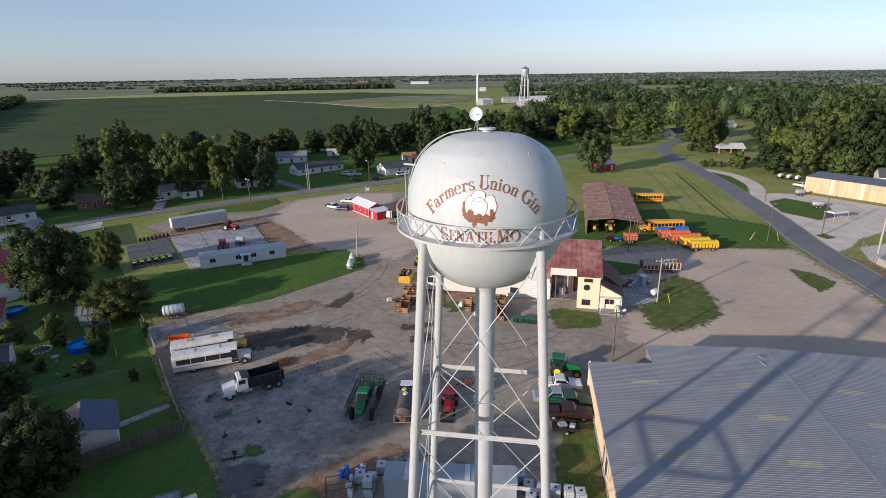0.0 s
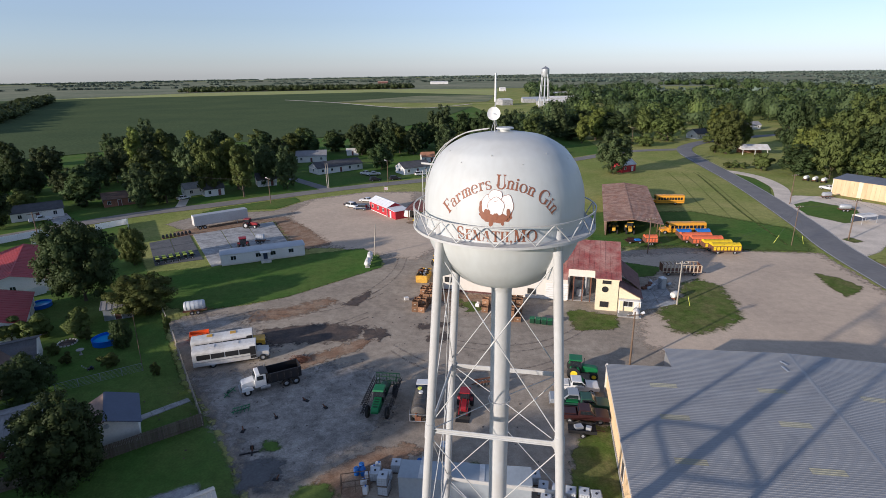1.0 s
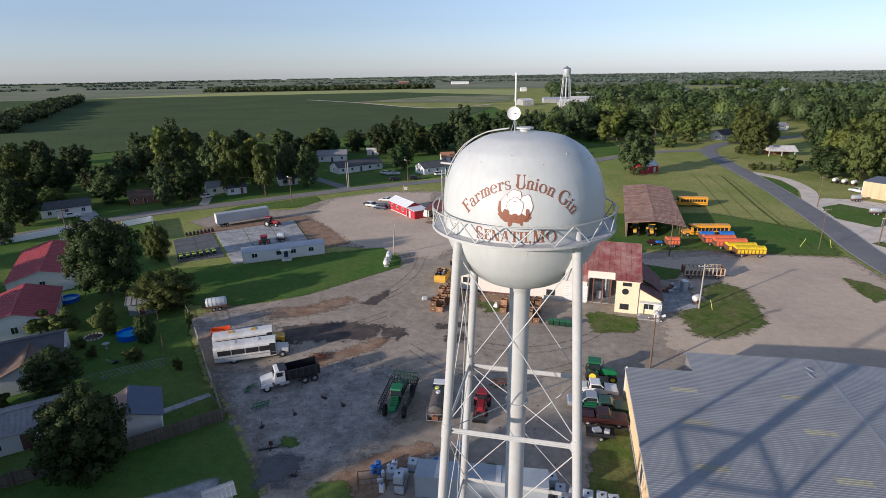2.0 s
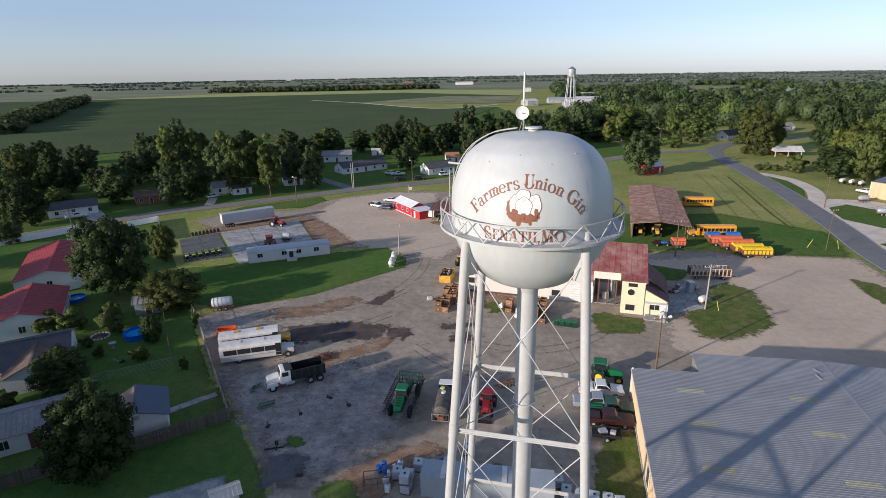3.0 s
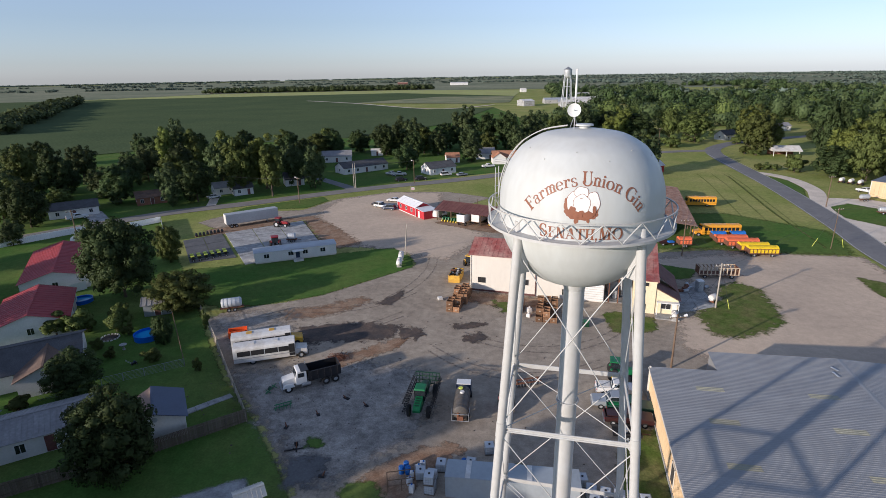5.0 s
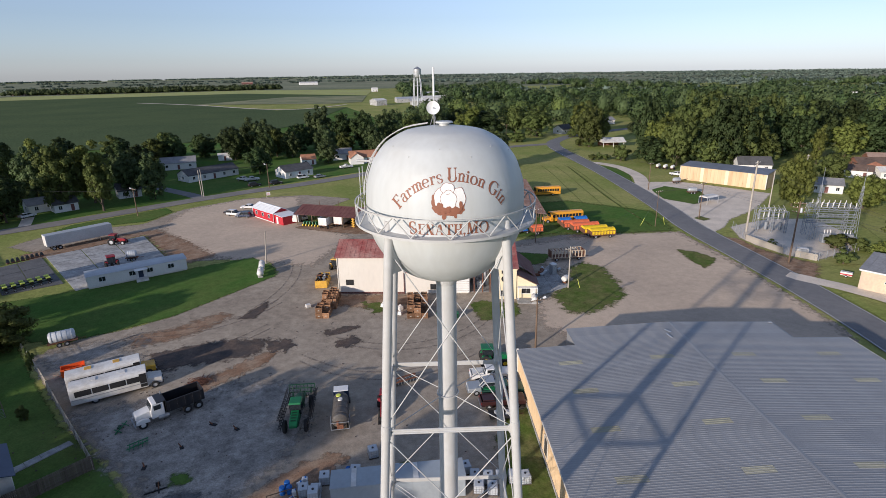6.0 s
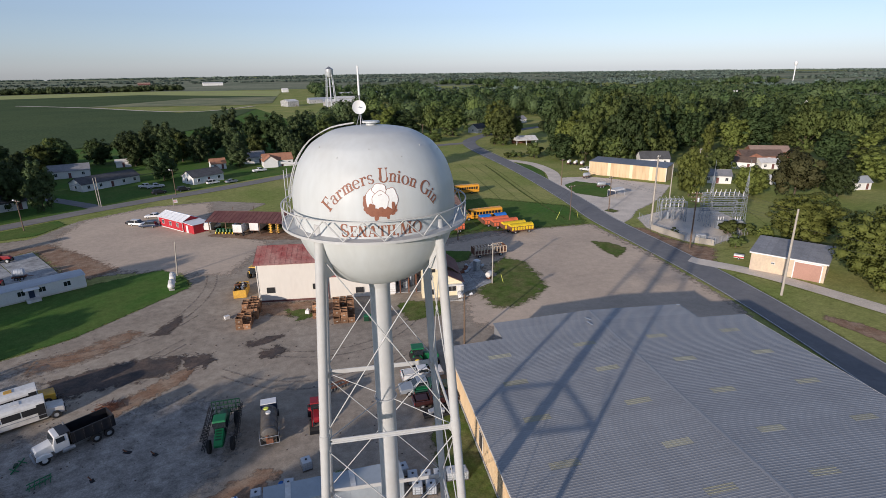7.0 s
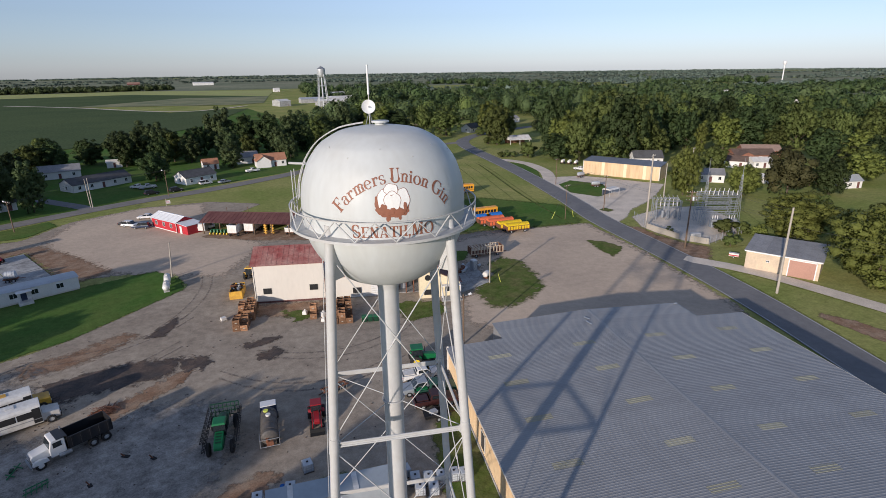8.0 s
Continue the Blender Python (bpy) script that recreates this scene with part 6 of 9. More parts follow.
for x, y, h, r in ((-132, 134, 14.5, 9), (-111.5, 131.5, 10.0, 4.6), (-106.6, 138, 15.5, 8.5), (-118, 142, 13, 8), (-157.8, 200, 18, 10), (-152, 217, 17, 10), (-144, 205, 16, 7), (-136, 178, 15, 8), (-148, 173, 15, 8.5), (-176, 172, 15, 8.4), (-165, 150, 12, 8), (-185, 140, 13, 9),
                   (-97.6, 152, 22, 9), (-107.9, 158, 20, 8), (-82.9, 167, 15.5, 6.5), (-74, 162, 16, 6.3), (-60, 264, 19, 9.5), (-97, 234, 14, 8), (-49, 240, 15, 7), (-46.5, 203, 12.5, 8.0), (-50.5, 255, 19, 10.5), (-65, 246, 17, 10)):
    plant("cool", x, y, h, r)
for x, y, h, r in ((-19.3, 224, 11.5, 7.5), (-26.4, 275, 24, 11), (-3, 268, 22.5, 10), (-14, 276, 21, 9.5), (11, 290, 20, 10), (28, 262, 14, 8), (50.2, 191, 18.5, 9.8), (61, 334, 17.5, 11), (43, 318, 17, 11), (-143.7, 142, 11.5, 8), (-145, 124, 8, 6.5), (-138, 104.5, 15, 8), (-150, 108, 14, 9),
                   (-128, 88, 7, 4.5), (-94, 190, 13, 7), (-104, 196, 13, 8), (-118, 180, 13, 8), (-38, 246, 13, 7), (-112, 200, 14, 8), (-128, 160, 14, 8), (6, 238, 11, 6), (18, 232, 9, 5)):
    plant("cool", x, y, h, r)
for x, y, h, r in ((-168, 127, 14, 8), (-171, 140, 20.5, 9), (-159, 139, 19.5, 8.5), (-191, 191, 13.7, 8), (-147, 161, 14, 8), (-150, 200, 23, 9), (-180, 118, 15, 9), (-200, 150, 16, 10), (-210, 175, 15, 9), (-225, 205, 14, 9), (-178, 218, 14, 8), (-196, 240, 13, 8), (-163, 232, 14, 8), (-130, 222, 15, 9), (-110, 232, 14, 9), (-92, 240, 15, 9), (-96, 205, 13, 8), (-70, 262, 15, 9), (-150, 262, 13, 8), (-82, 258, 13, 9), (-99, 220, 13, 8), (-92, 243, 13, 8), (-46, 252, 15, 9), (-22, 254, 15, 9), (-120, 250, 14, 9), (-36, 268, 16, 9), (2, 250, 15, 8), (14, 262, 15, 8), (-100, 262, 14, 9), (-58, 282, 15, 9), (24, 280, 16, 9), (-12, 246, 13, 7)):
    plant("cool", x, y, h, r)
for x, y, h, r in ((-84.3, 147.5, 20, 4.6), (-150, 190, 22, 5), (-141, 196, 21, 5), (64.3, 304, 22, 7), (-110, 166, 23, 6), (-92, 160, 22, 6), (54, 290, 18, 5), (130, 262, 20, 6)):
    plant("tall", x, y, h, r)
for x, y, h, r in ((160.2, 136.9, 11.9, 5.4), (104.5, 64.6, 4.1, 1.9), (164, 93, 11.8, 5.6), (192.6, 103.6, 13, 8.4), (247, 155.6, 23.3, 8.2), (223, 182.5, 20.9, 11.5),
                   (230.5, 172.9, 12, 5.6), (244.5, 173.1, 24.7, 8.3), (255.3, 196.7, 23.4, 9), (197, 194, 18.4, 8), (187.5, 193.8, 20.1, 8), (143.7, 173.1, 28, 10.5), (151.3, 173.6, 26, 9), (136.9, 181.1, 16.6, 7.4), (139.5, 174.3, 14.8, 7.1), (160, 172.2, 14, 6.8)):
    plant("mid", x, y, h, r)
for x, y, h, r in ((126.9, 180.3, 21.8, 7.2), (120.1, 188.3, 11.8, 8), (132.2, 201.5, 20.3, 8), (133.5, 217.6, 26, 7.2), (151.5, 209.6, 28, 10.4), (152.6, 196.6, 29, 11), (116.5, 246.3, 22.4, 8.4), (183.2, 200.1, 27, 8.2), (180.7, 210.3, 25, 9), (204.7, 206.9, 25, 9), (224.1, 216.1, 23.5, 8.8),
                   (251.9, 226.5, 22.3, 10), (278.4, 158.2, 21.7, 8.6), (288.5, 180.7, 21.9, 8.2), (274.8, 187.9, 25, 9), (125.5, 59, 6.8, 3), (130.7, 70.4, 7.4, 4), (136, 301, 20, 9), (104, 297, 18, 10), (73, 309, 16, 13), (265, 120, 16, 9), (240, 112, 13, 7), (222, 96, 13, 8), (166, 186, 24, 9), (172, 196, 24, 9), (213, 186, 17, 8), (262, 172, 18, 8), (218, 138, 14, 8), (234, 132, 15, 8), (207, 126, 9, 5), (172, 106, 7, 5), (222, 118, 13, 8)):
    plant("mid", x, y, h, r)
plant("tall", 186.1, 172.5, 17.7, 3.6)
for x, y, h, r in ((112, 20, 14, 9), (128, 36, 14, 9), (170, 50, 15, 9), (150, 40, 15, 9), (190, 60, 15, 9), (140, 15, 15, 9), (215, 70, 15, 9)):
    plant("mid", x, y, h, r)
for x, y, h, r in ((152, 97.8, 15.4, 7.8), (206, 118, 10, 6)):
    plant("brown", x, y, h, r)
for x, y, h, r in ((100, 204.8, 3.2, 2.6), (102.8, 204, 3.2, 2.6), (105.6, 203, 3.2, 2.6), (113, 203, 6, 5), (112.6, 250, 5, 4), (124, 289, 5, 5), (84.7, 275, 7, 7), (76, 282, 6, 6), (101.0, 72.0, 4.4, 3.6), (105.5, 70.5, 3.6, 2.6), (88.5, 76.5, 1.8, 1.6), (95, 63.5, 3, 2.4), (111.5, 199.1, 7.3, 3.9), (116, 246, 3.5, 4)):
    plant("bush", x, y, h, r)
# trees behind and beside the flight that throw the long shadows over the yard and gardens
for x, y, h, r in ((-66, -8, 17, 9), (-73, -5, 15.5, 8), (-60, -13, 18, 7), (-50, -22, 20, 7), (-78, 4, 14, 9), (-92, 14, 14, 9), (-104, 28, 14, 9), (-118, 44, 15, 9), (-135, 60, 16, 9)):
    plant("near", x, y, h, r)


def wood(name, spots, leaf, per, mat, label, seed):
    """Many far trees in one mesh of leaf clumps: spots hold x, y, height, radius."""
    rng = np.random.RandomState(seed)
    S = np.repeat(np.array(spots), per, axis=0)
    n = len(S)
    d = rng.normal(size=(n, 3))
    d /= np.linalg.norm(d, axis=1)[:, None]
    k = 0.6 + 0.4 * rng.rand(n, 1) ** 0.5
    lump = 1 + 0.18 * np.sin(5 * d[:, :1] + S[:, :1]) * np.cos(4 * d[:, 1:2] + S[:, 1:2])
    P = np.concatenate([S[:, 0:1] + d[:, 0:1] * S[:, 3:4] * k * lump, S[:, 1:2] + d[:, 1:2] * S[:, 3:4] * k * lump, S[:, 2:3] * (0.52 + 0.48 * d[:, 2:3] * k * lump)], 1)
    N = d + rng.normal(scale=0.5, size=(n, 3))
    N /= np.linalg.norm(N, axis=1)[:, None]
    T = np.cross(N, rng.normal(size=(n, 3)))
    T /= np.linalg.norm(T, axis=1)[:, None]
    B = np.cross(N, T)
    s = leaf * S[:, 3:4] * (0.6 + 0.8 * rng.rand(n, 1))
    V = np.stack([P - T * s * 0.5 - B * s * 0.3, P + T * s * 0.5 - B * s * 0.3, P + B * s * 0.6], 1).reshape(-1, 3)
    Q = np.array(spots)
    masses = np.stack([Q[:, 0], Q[:, 1], Q[:, 2] * 0.5, Q[:, 3] * 0.60, Q[:, 3] * 0.60, Q[:, 2] * 0.32], 1)
    me = leaf_mesh(name, V, 0.8 * d + 0.14 * N, masses, rng)
    me.materials.append(M[mat])
    return tagged(new(name, me), label, "woods", "", "stuff")


wr = random.Random(9)


def open_ground(x, y):
    """Roads, lots and houses where no wood grows."""
    if x < 30 + 0.06 * (y - 300) and y > 430:
        return True
    if abs(x - 62) < 50 and 585 < y < 760:
        return True
    if abs(x - (98 + 0.9 * (y - 250))) < 15 and 235 < y < 330:
        return True
    if abs(y - (262 + 0.02 * x)) < 9 and x < 110:
        return True
    return any(math.hypot(x - a, y - b) < r for a, b, r in ((184, 151, 16), (160, 133, 12), (185, 135, 12), (212, 164, 13), (250, 168, 14), (319, 195, 15), (126, 311, 13), (177, 362, 16), (230, 330, 16), (122, 240, 24), (548, 540, 28), (600, 580, 20), (472, 357, 17), (300, 182, 12)))


near_wood, far_wood = [], []
for _ in range(7000):
    x, y = wr.uniform(20, 1250), wr.uniform(120, 1700)
    if x > 1.45 * y + 120 or open_ground(x, y):
        continue
    if (x > 95 and math.hypot(x, y) < 330) or (x < 130 and y < 300):
        continue
    if any((x - a) ** 2 + (y - b) ** 2 < 150 for a, b, *_ in near_wood):
        continue
    d = math.hypot(x, y)
    if d > 520 and noise.noise(Vector((x * 0.006, y * 0.006, 3))) < -0.18 + (d - 520) * 0.00055:
        continue
    (near_wood if d < 520 else far_wood).append((x, y, (8 + 15 * wr.random() ** 1.3) * (1 if d < 700 else 0.8), wr.uniform(4.5, 10.5)))
own = [w for w in near_wood if math.hypot(w[0], w[1]) < 345]
near_wood = [w for w in near_wood if math.hypot(w[0], w[1]) >= 345]
for i in range(4):
    tree_model("wood", "leafy green tree in the town woods", 16, 7.5, 0.04, 0.62, 6000, 60 + i, ("leaf_dark", "leaf_cool", "leaf", "leaf_dark")[i], lobes=34)
for w in own:
    plant("wood", *w)
third = len(near_wood) // 3
wood("woods", near_wood[:third], 0.17, 520, "leaf_cool", "dense green town trees in evening light", 1)
wood("woods", near_wood[third:2 * third], 0.17, 520, "leaf_dark", "dense dark green town trees", 2)
wood("woods", near_wood[2 * third:], 0.17, 520, "leaf", "dense green town trees", 3)
wood("woods", far_wood[::2], 0.28, 150, "leaf_dark", "distant green woods", 4)
wood("woods", far_wood[1::2], 0.28, 150, "leaf_cool", "distant dark green woods", 5)
belts = []
for _ in range(80):
    x0, y0 = wr.uniform(-3800, 3800), wr.uniform(1250, 4400)
    if math.hypot(x0, y0) > 4500 or (abs(x0) < 700 and y0 < 1500):
        continue
    n, a = wr.randint(8, 40), wr.uniform(-0.25, 0.25)
    for i in range(n):
        q = i * wr.uniform(14, 24)
        x, y = x0 + q * math.cos(a), y0 + q * math.sin(a)
        if math.hypot(x, y) < 4600:
            belts.append((x, y, wr.uniform(3.5, 7.5), wr.uniform(8, 16)))
wood("tree_belts", belts, 0.5, 30, "leaf_hazed", "distant hedgerows and tree belts", 6)
groves = []
for _ in range(9000):
    x, y = wr.uniform(150, 3700), wr.uniform(350, 4300)
    d = math.hypot(x, y)
    if 900 < d < 4500 and x > 0.10 * y and noise.noise(Vector((x * 0.0016, y * 0.0045, 8))) > 0.24:
        groves.append((x, y, wr.uniform(6, 11), wr.uniform(9, 17)))
wood("tree_belts", groves, 0.42, 26, "leaf_hazed", "hazy far groves beyond the town", 9)
rim = [(4620 * math.cos(a), 4620 * math.sin(a), wr.uniform(5, 8), wr.uniform(25, 45)) for a in (radians(wr.uniform(15, 165)) for _ in range(700))]
wood("tree_belts", rim, 0.3, 60, "leaf_hazed", "tree line on the far horizon", 7)
edge = []
for _ in range(420):
    t = wr.random()
    edge.append((-760 + 560 * t + wr.uniform(-14, 14), 1330 + 110 * t + wr.uniform(-14, 14), wr.uniform(8, 16), wr.uniform(5, 10)))
for _ in range(230):
    t = wr.random()
    edge.append((-400 - 360 * t + wr.uniform(-10, 10), 350 + 525 * t + wr.uniform(-14, 14), wr.uniform(9, 15), wr.uniform(6, 10)))
wood("tree_belts", edge, 0.4, 50, "leaf_cool", "tree belt along the field edge", 8)


# ---- vehicles and machines ----
def wheel(parent, x, y, r, w, rim="galv", name="wheel"):
    """A tyre with its rim; the axle runs along y."""
    turn = Matrix.Translation((x, y, r)) @ pose(0, 0, 0, 90, 0, 0)
    t = part(name, Shape().lathe([(r * 0.55, -w / 2), (r * 0.92, -w / 2), (r, -w * 0.32), (r, w * 0.32), (r * 0.92, w / 2), (r * 0.55, w / 2)], 20, close=True), "rubber", parent, m=turn, smooth=True)
    part("rim", Shape().lathe([(0.0, -w * 0.3), (r * 0.2, -w * 0.36), (r * 0.56, -w * 0.28), (r * 0.56, w * 0.28), (r * 0.2, w * 0.36), (0.0, w * 0.3)], 16), rim, t, smooth=True)
    return t


def lights(parent, x, y, z, w, mat="white_paint", name="headlight"):
    for s in (-1, 1):
        part(name, Shape().box(x, s * y, z, 0.06, w, 0.14), mat, parent)


def pickup(x, y, rz, paint, label, group="parked pickups", load=None):
    v = thing("pickup_truck", pose(x, y, 0, 0, 0, rz), label, "pickup truck", group)
    part("body", Shape().prism([(-2.8, 0.55), (2.75, 0.5), (2.85, 0.75), (2.75, 1.08), (1.35, 1.15), (0.75, 1.25), (-0.85, 1.25), (-0.85, 0.62), (-2.8, 0.62)], -0.95, 0.95), paint, v, bevel=0.06)
    part("cab", Shape().prism([(-0.85, 1.2), (1.2, 1.2), (0.55, 1.82), (-0.72, 1.84)], -0.85, 0.85), paint, v, bevel=0.07)
    bed = Shape().box(-1.83, 0.9, 0.6, 1.95, 0.1, 0.6).box(-1.83, -0.9, 0.6, 1.95, 0.1, 0.6).box(-2.77, 0, 0.6, 0.08, 1.9, 0.6)
    part("bed", bed, paint, v)
    part("windshield", Shape().slab((1.16, -0.72, 1.26), (1.16, 0.72, 1.26), (0.62, 0.68, 1.79), (0.62, -0.68, 1.79), 0.03), "glass", v)
    part("rear_window", Shape().box(-0.80, 0, 1.32, 0.06, 1.3, 0.38), "glass", v)
    for s in (-1, 1):
        part("side_window", Shape().prism([(-0.62, 1.3), (0.95, 1.3), (0.5, 1.74), (-0.62, 1.74)], s * 0.86 - 0.015, s * 0.86 + 0.015), "glass", v)
        part("mirror", Shape().box(0.9, s * 1.03, 1.25, 0.1, 0.16, 0.2), "dark", v)
        for wx in (-1.85, 1.75):
            wheel(v, wx, s * 0.84, 0.38, 0.26)
    part("front_bumper", Shape().box(2.84, 0, 0.42, 0.12, 1.85, 0.2), "steel", v)
    part("rear_bumper", Shape().box(-2.86, 0, 0.42, 0.12, 1.8, 0.18), "steel", v)
    lights(v, 2.82, 0.75, 0.82, 0.3)
    lights(v, -2.82, 0.85, 0.85, 0.14, "barn_red", "tail_light")
    if load:
        part("load", Shape().box(-1.8, 0, 0.7, 1.5, 1.3, 0.55), load, v)
    return v


def car(x, y, rz, paint, label, suv=False):
    v = thing("car", pose(x, y, 0, 0, 0, rz), label, "car", "cars parked by the red hut")
    h = 1.72 if suv else 1.42
    part("body", Shape().prism([(-2.3, 0.4), (2.25, 0.38), (2.35, 0.65), (2.2, 0.82), (1.1, 0.95), (-2.2, 1.0), (-2.35, 0.75)], -0.9, 0.9), paint, v, bevel=0.08)
    tail = -2.1 if suv else -1.7
    part("cabin", Shape().prism([(tail, 0.95), (1.15, 0.92), (0.35, h), (tail + (0.25 if suv else 0.7), h)], -0.78, 0.78), "glass", v, bevel=0.05)
    part("roof", Shape().prism([(tail + (0.2 if suv else 0.65), h - 0.03), (0.42, h - 0.03), (0.32, h + 0.04), (tail + 0.4 + (0 if suv else 0.4), h + 0.04)], -0.76, 0.76), paint, v, bevel=0.02)
    for s in (-1, 1):
        part("pillar", Shape().box(-0.4, s * 0.78, 0.95, 0.12, 0.03, h - 0.95), paint, v)
        for wx in (-1.4, 1.4):
            wheel(v, wx, s * 0.8, 0.33, 0.22)
    lights(v, 2.3, 0.65, 0.62, 0.3)
    lights(v, -2.33, 0.7, 0.72, 0.25, "barn_red", "tail_light")


def bus(name, x, y, rz, L, paint, label, hood, bays, group="", dark_open=False, category="bus"):
    """A conventional bus: long box body, nose in front."""
    v = thing(name, pose(x, y, 0, 0, 0, rz), label, category, group)
    a, b = -L / 2, L / 2 - 1.7
    part("body", Shape().prism([(-1.2, 0.55), (1.2, 0.55), (1.2, 2.55), (1.05, 2.85), (0.6, 2.98), (-0.6, 2.98), (-1.05, 2.85), (-1.2, 2.55)], a, b, pose(0, 0, 0, 0, 0, -90)), paint, v, bevel=0.03)
    part("hood", Shape().prism([(b - 0.05, 0.55), (L / 2, 0.55), (L / 2, 1.35), (b + 0.3, 1.55), (b - 0.05, 1.6)], -0.95, 0.95), hood, v, bevel=0.08)
    part("windshield", Shape().box(b + 0.01, 0, 1.65, 0.04, 2.1, 0.95), "glass", v)
    part("rear_window", Shape().box(a - 0.01, 0, 1.6, 0.04, 1.6, 0.8), "glass", v)
    for s in (-1, 1):
        n = bays
        for i in range(n):
            w = (b - a - 1.0) / n
            # with dark_open, near-black panels paint the unlit inside of open windows
            part("window", Shape().box(a + 0.5 + w * (i + 0.5), s * 1.205, 1.55, w - (0.18 if not dark_open else 0.12), 0.04, 0.78), "dark" if dark_open else "glass", v)
        part("rub_rail", Shape().box((a + b) / 2, s * 1.22, 1.15, b - a, 0.04, 0.08), "paint_black" if not dark_open else "steel", v)
        for wx in (a + 2.6, L / 2 - 0.95):
            wheel(v, wx, s * 1.0, 0.5, 0.3)
    part("door", Shape().box(b - 0.5, -1.21, 0.7, 0.8, 0.04, 1.9), "dark", v)
    for k in (0.3, 0.68):
        part("roof_hatch", Shape().box(a + (b - a) * k, 0, 2.97, 0.8, 0.8, 0.08), hood if dark_open else paint, v)
    part("bumper", Shape().box(L / 2 + 0.05, 0, 0.45, 0.14, 2.0, 0.25), "dark", v)
    lights(v, L / 2 + 0.02, 0.75, 0.85, 0.25)
    lights(v, a - 0.02, 1.0, 1.0, 0.2, "barn_red", "tail_light")
    return v


bus("white_bus", -37.5, 38.1, 22, 10.4, "worn_white", "old white bus with dark open side windows", "worn_white", 4, "old buses in the yard", True)
bus("white_bus", -39.4, 41.3, 24, 10.4, "worn_white", "old white-roofed bus with yellow hood", "machine_yellow", 4, "old buses in the yard", True)
bus("school_bus", 49.6, 107.4, 184, 11.2, "bus_yellow", "yellow school bus with black rails", "bus_yellow", 9, "school buses on the grass")
bus("school_bus", 55.4, 139.4, 180, 10.2, "bus_yellow", "yellow school bus beside the brown shed", "bus_yellow", 9, "school buses on the grass")


def dump_truck(x, y, rz):
    v = thing("dump_truck", pose(x, y, 0, 0, 0, rz), "white dump truck with black rusty box", "dump truck")
    part("chassis", Shape().box(-0.4, 0, 0.75, 7.2, 0.9, 0.3), "paint_black", v)
    part("hood", Shape().prism([(1.9, 0.95), (3.6, 0.9), (3.7, 1.5), (3.5, 1.72), (1.9, 1.95)], -0.72, 0.72), "white_paint", v, bevel=0.08)
    part("cab", Shape().prism([(0.5, 0.85), (2.0, 0.85), (2.0, 1.9), (1.75, 2.75), (0.6, 2.8), (0.5, 2.5)], -1.05, 1.05), "white_paint", v, bevel=0.08)
    part("windshield", Shape().slab((2.03, -0.9, 1.95), (2.03, 0.9, 1.95), (1.82, 0.85, 2.62), (1.82, -0.85, 2.62), 0.03), "glass", v)
    for s in (-1, 1):
        part("side_window", Shape().box(1.25, s * 1.06, 1.9, 0.8, 0.03, 0.6), "glass", v)
        part("fender", Shape().prism([(2.2, 0.75), (3.75, 0.75), (3.6, 1.15), (2.95, 1.3), (2.35, 1.15)], s * 0.98 - 0.2, s * 0.98 + 0.2), "white_paint", v, bevel=0.05)
        part("fuel_tank", Shape().rod((0.1, s * 0.95, 0.75), (1.3, s * 0.95, 0.75), 0.3, n=14), "steel", v)
        wheel(v, 3.0, s * 0.98, 0.52, 0.3, "white_paint")
        for wx in (-2.0, -3.3):
            wheel(v, wx, s * 0.95, 0.52, 0.55)
    part("exhaust", Shape().rod((0.35, -0.8, 1.0), (0.35, -0.8, 3.1), 0.08, n=8), "steel", v)
    box = Shape().box(-1.9, 1.15, 1.2, 4.4, 0.1, 1.35).box(-1.9, -1.15, 1.2, 4.4, 0.1, 1.35).box(-4.05, 0, 1.2, 0.1, 2.4, 1.35).box(0.28, 0, 1.2, 0.1, 2.4, 1.6).box(-1.9, 0, 1.1, 4.4, 2.3, 0.12).box(0.75, 0, 2.72, 1.0, 2.2, 0.08)
    db = part("dump_box", box, "paint_black", v, "black rusty dump box")
    for k in range(5):
        for s in (-1, 1):
            part("rib", Shape().box(-3.7 + 0.9 * k, s * 1.23, 1.2, 0.12, 0.08, 1.3), "paint_black", db)
    part("grille", Shape().box(3.72, 0, 1.0, 0.06, 1.0, 0.6), "steel", v)
    part("bumper", Shape().box(3.85, 0, 0.5, 0.15, 2.2, 0.3), "steel", v)


dump_truck(-29.4, 31.9, 212)


